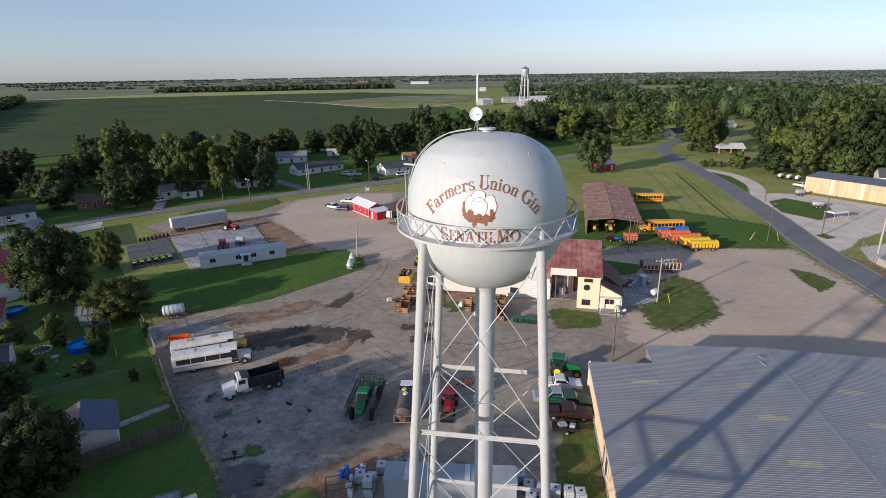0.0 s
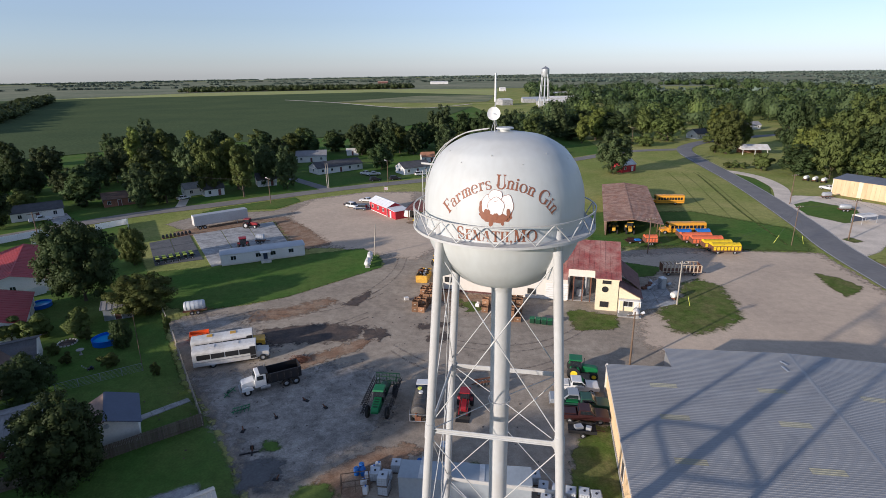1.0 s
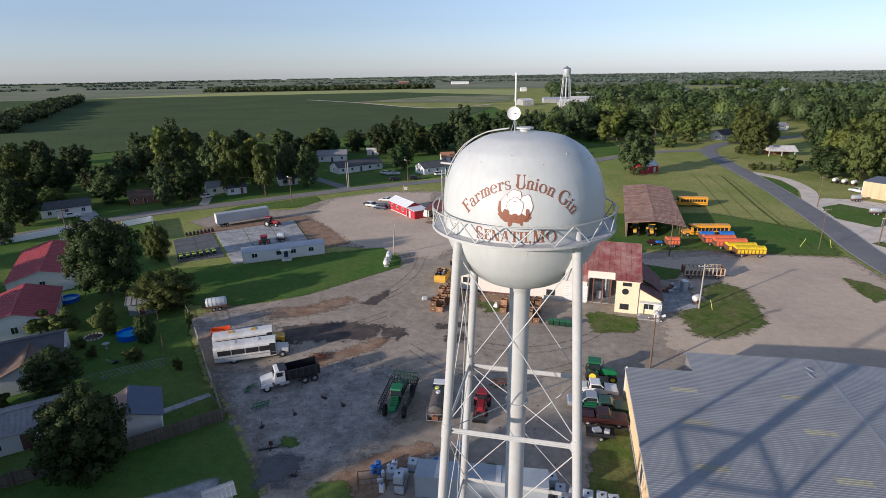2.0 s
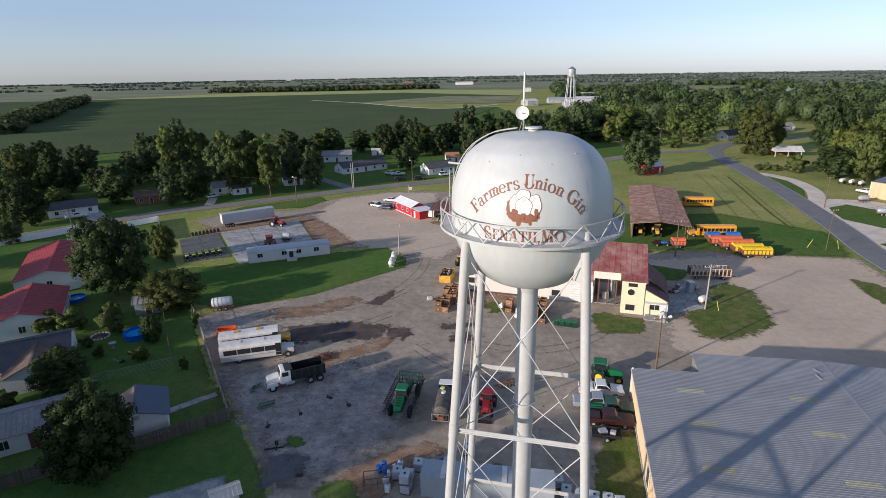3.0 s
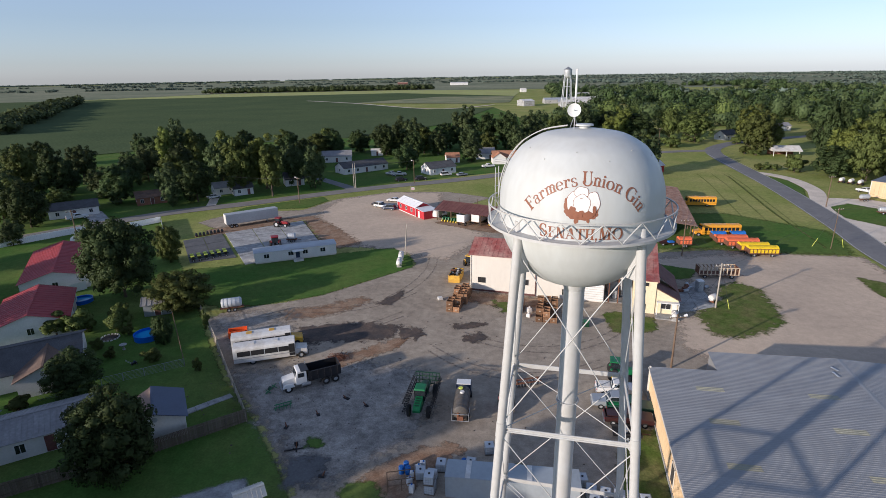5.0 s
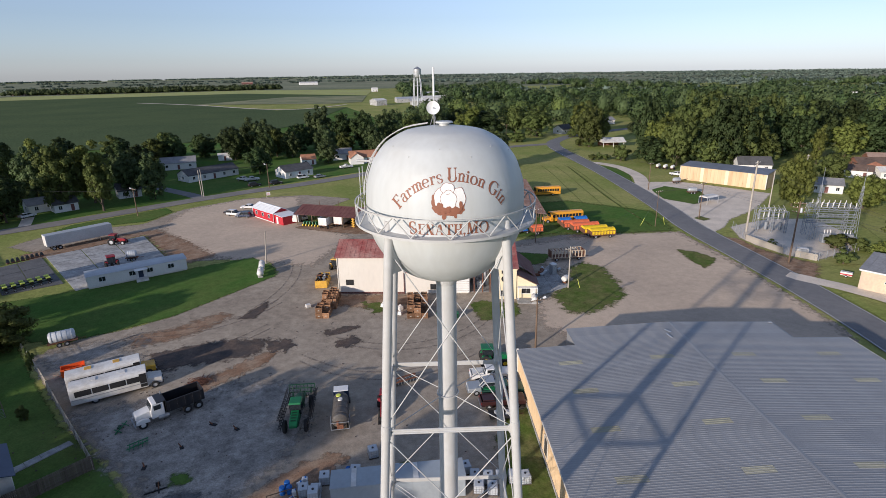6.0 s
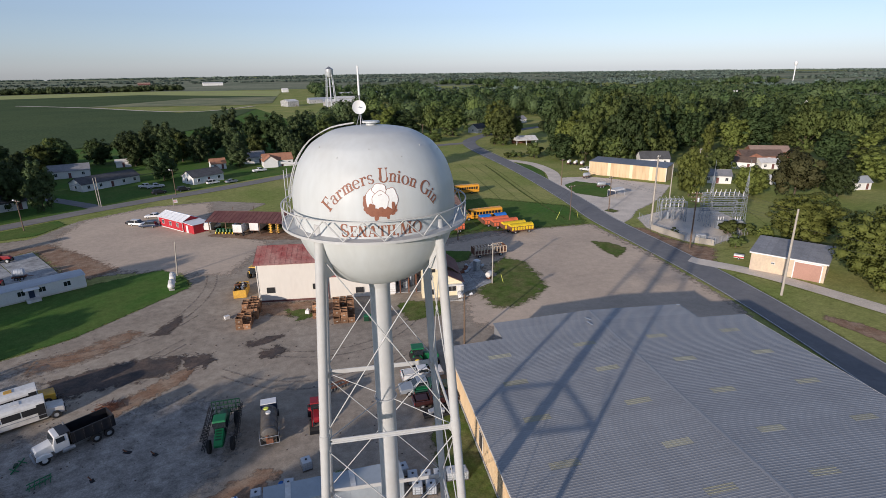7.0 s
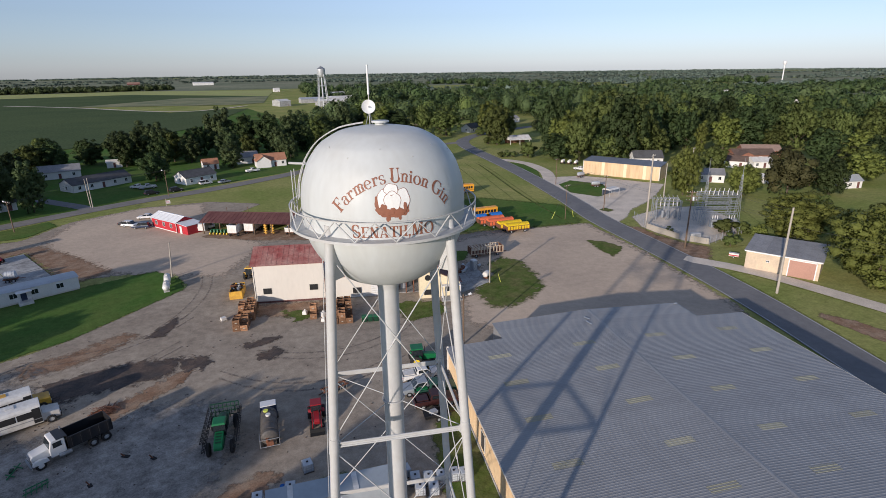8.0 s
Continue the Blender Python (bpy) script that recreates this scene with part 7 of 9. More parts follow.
def tanker(x, y, rz):
    v = thing("tank_truck", pose(x, y, 0, 0, 0, rz) @ Matrix.Diagonal((0.74, 0.82, 0.82, 1)), "old tank truck with grimy dark tank and white cab", "tank truck")
    part("chassis", Shape().box(0, 0, 0.8, 9.6, 1.0, 0.3), "paint_black", v)
    part("tank", Shape().lathe([(0.0, -3.4), (0.8, -3.35), (1.1, -3.1), (1.15, 0), (1.1, 3.1), (0.8, 3.35), (0, 3.4)], 24, Matrix.Translation((-1.2, 0, 2.0)) @ pose(0, 0, 0, 0, 90, 0)), "grimy_tank", v, "grimy dark grey tank", smooth=True)
    for k in range(4):
        part("tank_band", Shape().lathe([(1.15, -0.06), (1.19, -0.06), (1.19, 0.06), (1.15, 0.06)], 24, Matrix.Translation((-3.6 + 1.6 * k, 0, 2.0)) @ pose(0, 0, 0, 0, 90, 0), close=True), "grimy_tank", v)
    part("hatch", Shape().rod((-0.4, 0, 3.1), (-0.4, 0, 3.35), 0.35, n=14), "worn_white", v)
    part("hatch", Shape().rod((0.9, 0.3, 3.1), (0.9, 0.3, 3.25), 0.35, n=14), "lamp_yellow", v)
    part("cab", Shape().prism([(2.6, 0.9), (4.7, 0.9), (4.7, 1.7), (4.3, 2.75), (2.7, 2.8)], -1.15, 1.15), "paint_navy", v, bevel=0.08)
    part("cab_roof", Shape().box(3.4, 0, 2.8, 1.6, 2.2, 0.12), "white_paint", v, bevel=0.04)
    part("windshield", Shape().slab((4.72, -0.95, 1.75), (4.72, 0.95, 1.75), (4.36, 0.9, 2.65), (4.36, -0.9, 2.65), 0.03), "glass", v)
    frame_ = Shape()
    for s in (-1, 1):
        frame_.tube([(-4.2, s * 1.25, 1.0), (-4.9, s * 1.25, 1.0), (-4.9, s * 1.25, 2.1), (-3.2, s * 1.3, 2.3)], 0.05)
        for wx in (3.7, -1.9, -3.2):
            wheel(v, wx, s * 1.05, 0.52, 0.4)
    frame_.rod((-4.9, -1.25, 1.0), (-4.9, 1.25, 1.0), 0.06).rod((-4.9, -1.25, 2.1), (-4.9, 1.25, 2.1), 0.05)
    part("rear_rail", frame_, "steel", v)
    part("pump", Shape().box(-4.6, 0, 1.0, 0.6, 0.9, 0.7).rod((-4.6, 0.3, 1.5), (-4.6, 0.3, 2.2), 0.2, n=10), "rust", v)


tanker(-8.2, 27.9, 90)


def tractor(x, y, rz, paint, rim, label, loader=False, size=1.0, name="tractor"):
    v = thing(name, pose(x, y, 0, 0, 0, rz) @ Matrix.Diagonal((size, size, size, 1)), label, "tractor")
    part("hood", Shape().prism([(0.3, 0.9), (2.4, 0.85), (2.5, 1.35), (2.2, 1.62), (0.3, 1.8)], -0.42, 0.42), paint, v, bevel=0.06)
    part("chassis", Shape().box(0.6, 0, 0.6, 3.6, 0.5, 0.45), "paint_black", v)
    cab = part("cab", Shape().box(-0.55, 0, 1.3, 1.5, 1.45, 1.35, taper=0.93), "glass", v)
    for px in (-1.25, 0.15):
        for s in (-1, 1):
            part("cab_post", Shape().rod((px, s * 0.72, 1.3), (px * 0.95, s * 0.68, 2.65), 0.05, n=6), "paint_black", cab)
    part("cab_roof", Shape().box(-0.55, 0, 2.64, 1.75, 1.65, 0.2), paint, v, bevel=0.07)
    for s in (-1, 1):
        part("fender", Shape().prism([(-1.5, 1.35), (0.1, 1.35), (-0.1, 1.75), (-1.2, 1.8)], s * 0.95 - 0.25, s * 0.95 + 0.25), paint, v, bevel=0.05)
        wheel(v, -0.75, s * 1.05, 0.92, 0.5, rim, "rear_wheel")
        wheel(v, 1.95, s * 0.9, 0.58, 0.36, rim, "front_wheel")
    part("exhaust", Shape().rod((0.6, 0.35, 1.6), (0.6, 0.35, 2.6), 0.05, n=8), "paint_black", v)
    if loader:
        arm = Shape()
        for s in (-1, 1):
            arm.tube([(0.4, s * 0.62, 1.7), (2.2, s * 0.62, 1.35), (3.3, s * 0.62, 0.5)], 0.08)
        part("loader_arm", arm, paint, v)
        bk = part("bucket", Shape().prism([(3.2, 0.1), (4.0, 0.05), (4.05, 0.12), (3.4, 0.2), (3.4, 0.75), (3.2, 0.8)], -1.05, 1.05), "dark", v)
    return v


tractor(-2.8, 28.6, -94, "machine_red", "galv", "red tractor with front loader bucket", loader=True, size=0.8)
tractor(12.6, 36.9, -8, "farm_green", "wheel_yellow", "green tractor with yellow wheel rims")
tractor(-59.4, 91.0, 118, "machine_red", "galv", "red tractor on the concrete slab", size=1.05)
tractor(-65.6, 109.2, -5, "machine_red", "galv", "red open tractor by the trailer", size=0.95)
im = thing("implement", pose(0.2, 33.5, 0, 0, 0, 20), "rusty folded disc implement behind the tractor", "farm implement")
part("frame", Shape().box(0, 0, 0.7, 3.6, 0.15, 0.15).box(0, 0.9, 0.7, 3.6, 0.15, 0.15).box(-1.5, 0.45, 0.7, 0.15, 1.0, 0.15).box(1.5, 0.45, 0.7, 0.15, 1.0, 0.15).rod((0, 0.4, 0.75), (-2.4, 0.2, 0.6), 0.07), "rust", im)
for k in range(8):
    part("disc", Shape().rod((-1.6 + 0.45 * k, 0.45, 0.4), (-1.55 + 0.45 * k, 0.45, 0.4), 0.4, n=14), "steel", im)


def sprayer(x, y, rz):
    v = thing("crop_sprayer", pose(x, y, 0, 0, 0, rz) @ Matrix.Diagonal((0.82, 0.84, 0.92, 1)), "green crop sprayer with folded lattice booms", "crop sprayer")
    part("frame", Shape().box(0, 0, 1.35, 8.0, 1.2, 0.35), "dark_green", v)
    part("hood", Shape().prism([(2.0, 1.6), (4.6, 1.5), (4.7, 1.9), (4.2, 2.25), (2.0, 2.6)], -0.55, 0.55), "farm_green", v, bevel=0.08)
    for k in range(4):
        part("hood_vent", Shape().box(2.5 + 0.5 * k, 0, 2.52 - 0.08 * k, 0.28, 0.7, 0.04), "dark_green", v)
    cab = part("cab", Shape().box(1.1, 0, 1.9, 1.7, 1.6, 1.5, taper=0.92), "glass", v)
    part("cab_roof", Shape().box(1.1, 0, 3.38, 1.9, 1.75, 0.22, taper=0.85), "farm_green", v, bevel=0.06)
    part("tank", Shape().lathe([(0, -1.1), (0.6, -1.0), (0.7, 0), (0.6, 1.0), (0, 1.1)], 20, Matrix.Translation((-1.3, 0, 2.1)) @ pose(0, 0, 0, 0, 90, 0)), "dark_green", v, smooth=True)
    for s in (-0.9, 0.9):
        rail = part("deck_rail", Shape().rod((-0.2, s, 2.9), (-2.4, s, 2.9), 0.04), "dark_green", v)
        for px in (-0.2, -2.4):
            part("rail_post", Shape().rod((px, s, 1.7), (px, s, 2.9), 0.04), "dark_green", rail)
    rack = part("boom_rack", Shape().box(-4.4, 0, 2.74, 0.12, 3.8, 0.12), "dark_green", v)
    for z in (1.0, 1.6, 2.2):
        part("rack_bar", Shape().rod((-4.4, -1.9, z), (-4.4, 1.9, z), 0.07), "dark_green", rack)
    for k in range(8):
        part("rack_post", Shape().rod((-4.4, -1.9 + 0.54 * k, 1.0), (-4.4, -1.9 + 0.54 * k, 2.8), 0.05), "dark_green", rack)
    for s in (-1, 1):
        part("rack_stay", Shape().rod((-3.4, s * 1.2, 1.5), (-4.4, s * 1.4, 2.6), 0.06), "dark_green", rack)
    for s in (-1, 1):
        for yy, zz, x1 in ((1.75, 1.5, 4.6), (2.1, 1.9, 3.2)):
            b = Shape()
            for dy, dz in ((0, 0), (0, 0.5), (0.3, 0.25)):
                b.rod((-4.4, s * (yy + dy * 0.6), zz + dz), (x1, s * (yy + dy), zz + dz - 0.25), 0.045, n=5)
            n = 14
            for i in range(n):
                t0, t1 = i / n, (i + 1) / n
                p = Vector((-4.4, s * yy, zz)).lerp(Vector((x1, s * yy, zz - 0.25)), t0)
                q = Vector((-4.4, s * yy, zz + 0.5)).lerp(Vector((x1, s * yy, zz + 0.25)), t1)
                r = Vector((-4.4, s * (yy + 0.18), zz + 0.25)).lerp(Vector((x1, s * (yy + 0.3), zz)), t1)
                b.rod(p, q, 0.03, n=4).rod(q, r, 0.03, n=4).rod(p, r, 0.03, n=4)
            part("boom", b, "dark", v)
        wheel(v, 3.0, s * 1.45, 0.85, 0.42, "wheel_yellow" if s > 9 else "dark_green")
        wheel(v, -2.6, s * 1.45, 0.95, 0.5, "dark_green")


sprayer(-13.3, 28.3, -93)

pickup(11.7, 33.2, -2, "white_paint", "white pickup truck beside the warehouse", load="worn_white")
pickup(10.7, 30.2, 178, "paint_grey", "silver grey pickup truck")
pickup(12.3, 29.3, -3, "paint_dkgreen", "dark green pickup truck", load="farm_green")
pickup(11.7, 26.9, -3, "paint_maroon", "dark maroon pickup truck with a cap", load="paint_maroon")
ut = thing("utility_trailer", pose(11.0, 24.3, 0, 0, 0, -4), "low utility trailer with scrap on it", "trailer")
part("deck", Shape().box(0, 0, 0.5, 3.2, 1.7, 0.1).box(0, 0.82, 0.6, 3.2, 0.05, 0.3).box(0, -0.82, 0.6, 3.2, 0.05, 0.3), "dark", ut)
part("scrap", Shape().box(-0.4, 0.1, 0.6, 0.9, 0.7, 0.35, 20).box(0.7, -0.2, 0.6, 0.6, 0.5, 0.5, -15), "galv", ut)
part("drawbar", Shape().rod((1.6, 0, 0.52), (2.6, 0, 0.5), 0.05), "rust", ut)
for s in (-1, 1):
    wheel(ut, 0, s * 0.95, 0.33, 0.2)
car(-43.4, 134.5, -25, "paint_black", "black car parked on gravel")
car(-42.3, 133.0, -25, "white_paint", "white sport utility car on gravel", True)
car(-39.2, 130.3, 165, "paint_navy", "dark blue car parked on gravel", True)
car(-39.8, 141.0, 172, "white_paint", "white sedan parked by the hut")
car(-104.0, 143.5, 60, "white_paint", "white car in a driveway")
car(-27.6, 188.6, 30, "white_paint", "white sport utility car by a house", True)
car(-36.5, 178.8, 28, "paint_black", "black car under a tree", True)
car(-44.0, 176.5, 28, "paint_black", "dark car parked by the road", True)
pickup(-11.0, 209.0, 25, "white_paint", "white pickup by the orange-roofed house", "pickups across the road")
pickup(-50.5, 189.0, 140, "worn_white", "old white pickup on the lawn", "pickups across the road")
car(-21.0, 188.6, 35, "paint_grey", "silver car beside the house drive")
pickup(-47.0, 188.0, 20, "worn_white", "pale pickup on the lawn", "pickups across the road")
pickup(115.5, 160.5, 110, "white_paint", "white pickup by the yellow building", "pickups across the road")

sm = thing("semi_trailer", pose(-75.0, 111.6, 0, 0, 0, 41), "long white box semi-trailer on the gravel", "semi-trailer")
part("box", Shape().box(0, 0, 1.15, 14.5, 2.55, 2.75), "galv", sm, "pale blue-white box body", bevel=0.04)
for k in range(9):
    part("side_post", Shape().box(-7.0 + k * 1.75, -1.285, 1.2, 0.05, 0.03, 2.6), "galv", sm)
part("floor_rail", Shape().box(0, 0, 0.95, 14.4, 1.1, 0.2), "paint_black", sm)
part("landing_leg", Shape().box(4.2, 0.8, 0, 0.15, 0.15, 1.0).box(4.2, -0.8, 0, 0.15, 0.15, 1.0), "steel", sm)
part("rear_door", Shape().box(-7.27, 0.63, 1.2, 0.05, 1.2, 2.6).box(-7.27, -0.63, 1.2, 0.05, 1.2, 2.6), "worn_white", sm)
for wx in (-4.6, -5.9):
    for s in (-1, 1):
        wheel(sm, wx, s * 0.98, 0.5, 0.5)


def cotton_trailer(x, y, rz, L, canvas, label, empty=False):
    """A caged cotton trailer, with a canvas cover on hoops or open."""
    v = thing("cotton_trailer", pose(x, y, 0, 0, 0, rz), label, "cotton trailer", "cotton trailers on the lot")
    part("deck", Shape().box(0, 0, 0.75, L, 2.4, 0.15), "rust", v)
    n = max(4, round(L / 0.75))
    for s in (-1, 1):
        part("side_panel", Shape().box(0, s * 1.17, 0.95, L, 0.03, 0.95 if not empty else 1.4), "rust" if empty else canvas, v) if not empty else None
        part("side_rail", Shape().box(0, s * 1.19, 1.85 if not empty else 2.3, L, 0.08, 0.1).box(0, s * 1.19, 0.9, L, 0.08, 0.1), "tan_metal" if empty else "rust", v)
        for i in range(n + 1):
            part("stake", Shape().box(-L / 2 + L * i / n, s * 1.22, 0.8, 0.12 if not empty else 0.2, 0.1, 1.1 if not empty else 1.55), "tan_metal" if empty else "rust", v)
    for s in (-1, 1):
        part("end_panel", Shape().box(s * L / 2, 0, 0.9, 0.06, 2.35, 1.0 if not empty else 1.45), "rust", v)
    if not empty:
        hoops = max(4, round(L / 1.1))
        verts, faces, m = [], [], 9
        for i in range(hoops * 2 + 1):
            px = -L / 2 + L * i / (hoops * 2)
            sag = 0.0 if i % 2 == 0 else -0.10
            for j in range(m):
                a = math.pi * j / (m - 1)
                verts.append((px, 1.24 * math.cos(a), 1.45 + (1.05 + sag) * math.sin(a) ** 0.7))
        for i in range(hoops * 2):
            faces += [(i * m + j, i * m + j + 1, (i + 1) * m + j + 1, (i + 1) * m + j) for j in range(m - 1)]
        faces += [tuple(range(m)), tuple(range(hoops * 2 * m + m - 1, hoops * 2 * m - 1, -1))]
        part("canvas_cover", Shape().add(verts, faces), canvas, v, smooth=True)
    else:
        for i in range(n):
            part("cross_bar", Shape().rod((-L / 2 + L * (i + 0.5) / n, -1.17, 2.3), (-L / 2 + L * (i + 0.5) / n, 1.17, 2.3), 0.05, n=5), "rust", v)
    for wx in (-L / 2 + 1.2, L / 2 - 1.2):
        for s in (-1, 1):
            wheel(v, wx, s * 0.95, 0.4, 0.25)
    part("drawbar", Shape().rod((L / 2, 0, 0.7), (L / 2 + 1.4, 0, 0.5), 0.06), "rust", v)


cotton_trailer(53.8, 91.5, 1, 6.2, "canvas_yellow", "trailer with bright yellow canvas cover")
cotton_trailer(52.9, 93.9, 1, 6.2, "canvas_yellow", "yellow canvas covered trailer behind another")
cotton_trailer(51.7, 97.1, 1, 7.0, "canvas_orange", "trailer with orange-red canvas cover")
cotton_trailer(50.2, 99.7, 1, 7.0, "canvas_orange", "orange-red covered trailer in a row")
cotton_trailer(48.4, 102.6, 1, 3.0, "canvas_blue", "short trailer with blue canvas cover")
cotton_trailer(53.0, 103.0, 1, 3.0, "canvas_blue", "short blue canvas trailer by the bus")
cotton_trailer(39.3, 77.3, 0, 7.5, "rust", "empty cage trailer with pale steel ribs", True)
cotton_trailer(38.9, 97.4, 2, 2.8, "canvas_orange", "small trailer with orange cover")
fb = thing("flat_trailer", pose(35.4, 98.6, 0, 0, 0, 4), "low flat trailer with dark red deck", "trailer", "cotton trailers on the lot")
part("deck", Shape().box(0, 0, 0.6, 4.0, 2.0, 0.15).box(-0.6, 0.4, 0.75, 1.6, 0.8, 0.4), "paint_maroon", fb)
part("tarp", Shape().box(0.8, -0.3, 0.75, 1.4, 1.1, 0.3, 10), "canvas_blue", fb, bevel=0.08)
for wx in (-1.2, 1.2):
    for s in (-1, 1):
        wheel(fb, wx, s * 0.9, 0.36, 0.22)


def tank_wagon(x, y, rz, label, L=3.6, r=0.85, mat="plastic_white"):
    v = thing("tank_wagon", pose(x, y, 0, 0, 0, rz), label, "tank trailer")
    part("tank", Shape().lathe([(0, -L / 2), (r * 0.8, -L / 2 + 0.08), (r, -L / 2 + 0.3), (r, L / 2 - 0.3), (r * 0.8, L / 2 - 0.08), (0, L / 2)], 22, Matrix.Translation((0, 0, 0.7 + r)) @ pose(0, 0, 0, 0, 90, 0)), mat, v, smooth=True)
    for k in range(5):
        part("band", Shape().lathe([(r, -0.04), (r + 0.035, -0.04), (r + 0.035, 0.04), (r, 0.04)], 22, Matrix.Translation((-L / 2 + L * (k + 0.7) / 5.4, 0, 0.7 + r)) @ pose(0, 0, 0, 0, 90, 0), close=True), "galv", v)
    part("frame", Shape().box(0, 0, 0.6, L + 0.4, 1.2, 0.14).rod((L / 2, 0, 0.65), (L / 2 + 1.3, 0, 0.5), 0.05), "rust", v)
    for wx in (-0.5, 0.5):
        for s in (-1, 1):
            wheel(v, wx, s * 0.75, 0.38, 0.24)


tank_wagon(-51.9, 54.2, 24, "white ribbed tank trailer on tandem wheels")
tank_wagon(-57.0, 95.6, 10, "round white tank on a small trailer", 2.2, 0.8)
for x, y, rz in ((107.8, 148.0, 10), (103.3, 131.2, -10)):
    tank_wagon(x, y, rz, "grey tank trailer on the grass", 3.0, 0.7, "galv")
for k in range(3):
    tank_wagon(117.3 + 1.9 * k, 177.5 - 2.2 * k, 40, "pale tank trailer in a row", 2.6, 0.6, "worn_white")

ob_ = thing("orange_bin", pose(-46.0, 44.6, 0, 0, 0, 26), "bright orange steel scrap bin", "bin")
part("bin_wall", Shape().box(0, 0.72, 0.1, 2.9, 0.08, 1.15).box(0, -0.72, 0.1, 2.9, 0.08, 1.15).box(1.42, 0, 0.1, 0.08, 1.4, 1.15).box(-1.42, 0, 0.1, 0.08, 1.4, 1.15).box(0, 0, 0.05, 2.8, 1.4, 0.08), "orange", ob_)
for k in range(4):
    part("rib", Shape().box(-1.05 + 0.7 * k, -0.79, 0.1, 0.1, 0.08, 1.15), "orange", ob_)

# propane tanks and their pole
for x, y, rz in ((-26.1, 79.4, 96), (-26.5, 83.6, 98)):
    pt = thing("propane_tank", pose(x, y, 0, 0, 0, rz), "white horizontal propane tank on cradles", "gas tank", "propane tanks beside the yard")
    part("tank", Shape().lathe([(0, -1.7), (0.4, -1.6), (0.62, -1.3), (0.62, 1.3), (0.4, 1.6), (0, 1.7)], 22, Matrix.Translation((0, 0, 1.1)) @ pose(0, 0, 0, 0, 90, 0)), "worn_white", pt, smooth=True)
    part("dome", Shape().rod((0, 0, 1.7), (0, 0, 1.9), 0.2, n=12), "worn_white", pt)
    for s in (-1, 1):
        part("cradle", Shape().box(s * 0.9, 0, 0, 0.25, 1.0, 0.65), "concrete", pt)

# yellow-lidded row planter and old planter units on the slabs
pl = thing("row_planter", pose(-71.2, 81.4, 0, 0, 0, 38), "row planter with yellow hopper lids", "farm implement")
part("toolbar", Shape().box(0, 0, 0.6, 8.4, 0.2, 0.2).box(0, 1.6, 0.6, 8.4, 0.2, 0.2).rod((0, 1.6, 0.65), (0, 4.2, 0.5), 0.1), "dark_green", pl)
for k in range(6):
    for yy in (0, 1.6):
        hp = part("hopper", Shape().box(-3.6 + 1.42 * k, yy, 0.55, 0.62, 0.62, 0.6, taper=1.15), "paint_black", pl)
        part("hopper_lid", Shape().box(-3.6 + 1.42 * k, yy, 1.15, 0.78, 0.78, 0.22), "lamp_yellow", hp, bevel=0.05)
    wheel(pl, -3.6 + 1.42 * k, -0.6, 0.3, 0.14)
for k in range(8):
    t_ = k / 7
    ou = thing("planter_unit", pose(-84.2 + 4.8 * t_, 98.2 + 4.4 * t_, 0, 0, 0, 42), "dark old planter unit on the slab", "farm implement", "row of planter units")
    part("hopper", Shape().box(0, 0, 0.35, 0.7, 0.7, 0.7, taper=0.5), "paint_black", ou)
    part("foot", Shape().box(0, 0, 0, 0.5, 0.9, 0.36), "rust", ou)

# yellow scrap bin and wheel loader by the gin wall
db = thing("scrap_bin", pose(-13.0, 72.5, 0, 0, 0, 84), "yellow scrap bin heaped with dark metal", "skip")
part("bin_wall", Shape().box(0, 1.1, 0.1, 4.6, 0.08, 1.5).box(0, -1.1, 0.1, 4.6, 0.08, 1.5).box(-2.28, 0, 0.1, 0.08, 2.2, 1.5).box(2.28, 0, 0.1, 0.08, 2.2, 1.5).box(0, 0, 0.05, 4.5, 2.2, 0.1), "machine_yellow", db)
srng = random.Random(3)
for k in range(34):
    part("scrap_piece", Shape().box(srng.uniform(-2, 2), srng.uniform(-0.9, 0.9), srng.uniform(1.1, 1.7), srng.uniform(0.3, 1.1), srng.uniform(0.06, 0.4), srng.uniform(0.05, 0.4), srng.uniform(0, 180), srng.uniform(-40, 40)), ("dark", "steel", "rust", "dark")[k % 4], db)
wl = tractor(-10.6, 80.8, 70, "machine_yellow", "machine_yellow", "yellow wheel loader behind the scrap bin", loader=True, size=0.92, name="wheel_loader")

# wooden crates, stacked
crate_t = thing("crate", pose(0, 0, 0), "open brown wooden crate in a stack", "crate", "stacked crates by the gin")
cb = Shape()
for s in (-1, 1):
    for z in (0.02, 0.27, 0.52, 0.77):
        cb.box(0, s * 0.52, z, 1.1, 0.04, 0.21).box(s * 0.53, 0, z, 0.04, 1.0, 0.21)
part("slats", cb, "crate", crate_t)
for px, py in ((0.49, 0.48), (-0.49, 0.48), (0.49, -0.48), (-0.49, -0.48)):
    part("corner_post", Shape().box(px, py, 0, 0.08, 0.08, 1.0), "crate", crate_t)
part("floor_boards", Shape().box(0, 0, 0.0, 1.04, 1.0, 0.06), "crate", crate_t)
part("stencil", Shape().box(0, -0.545, 0.38, 0.28, 0.01, 0.16), "pole_pale", crate_t)
first = True
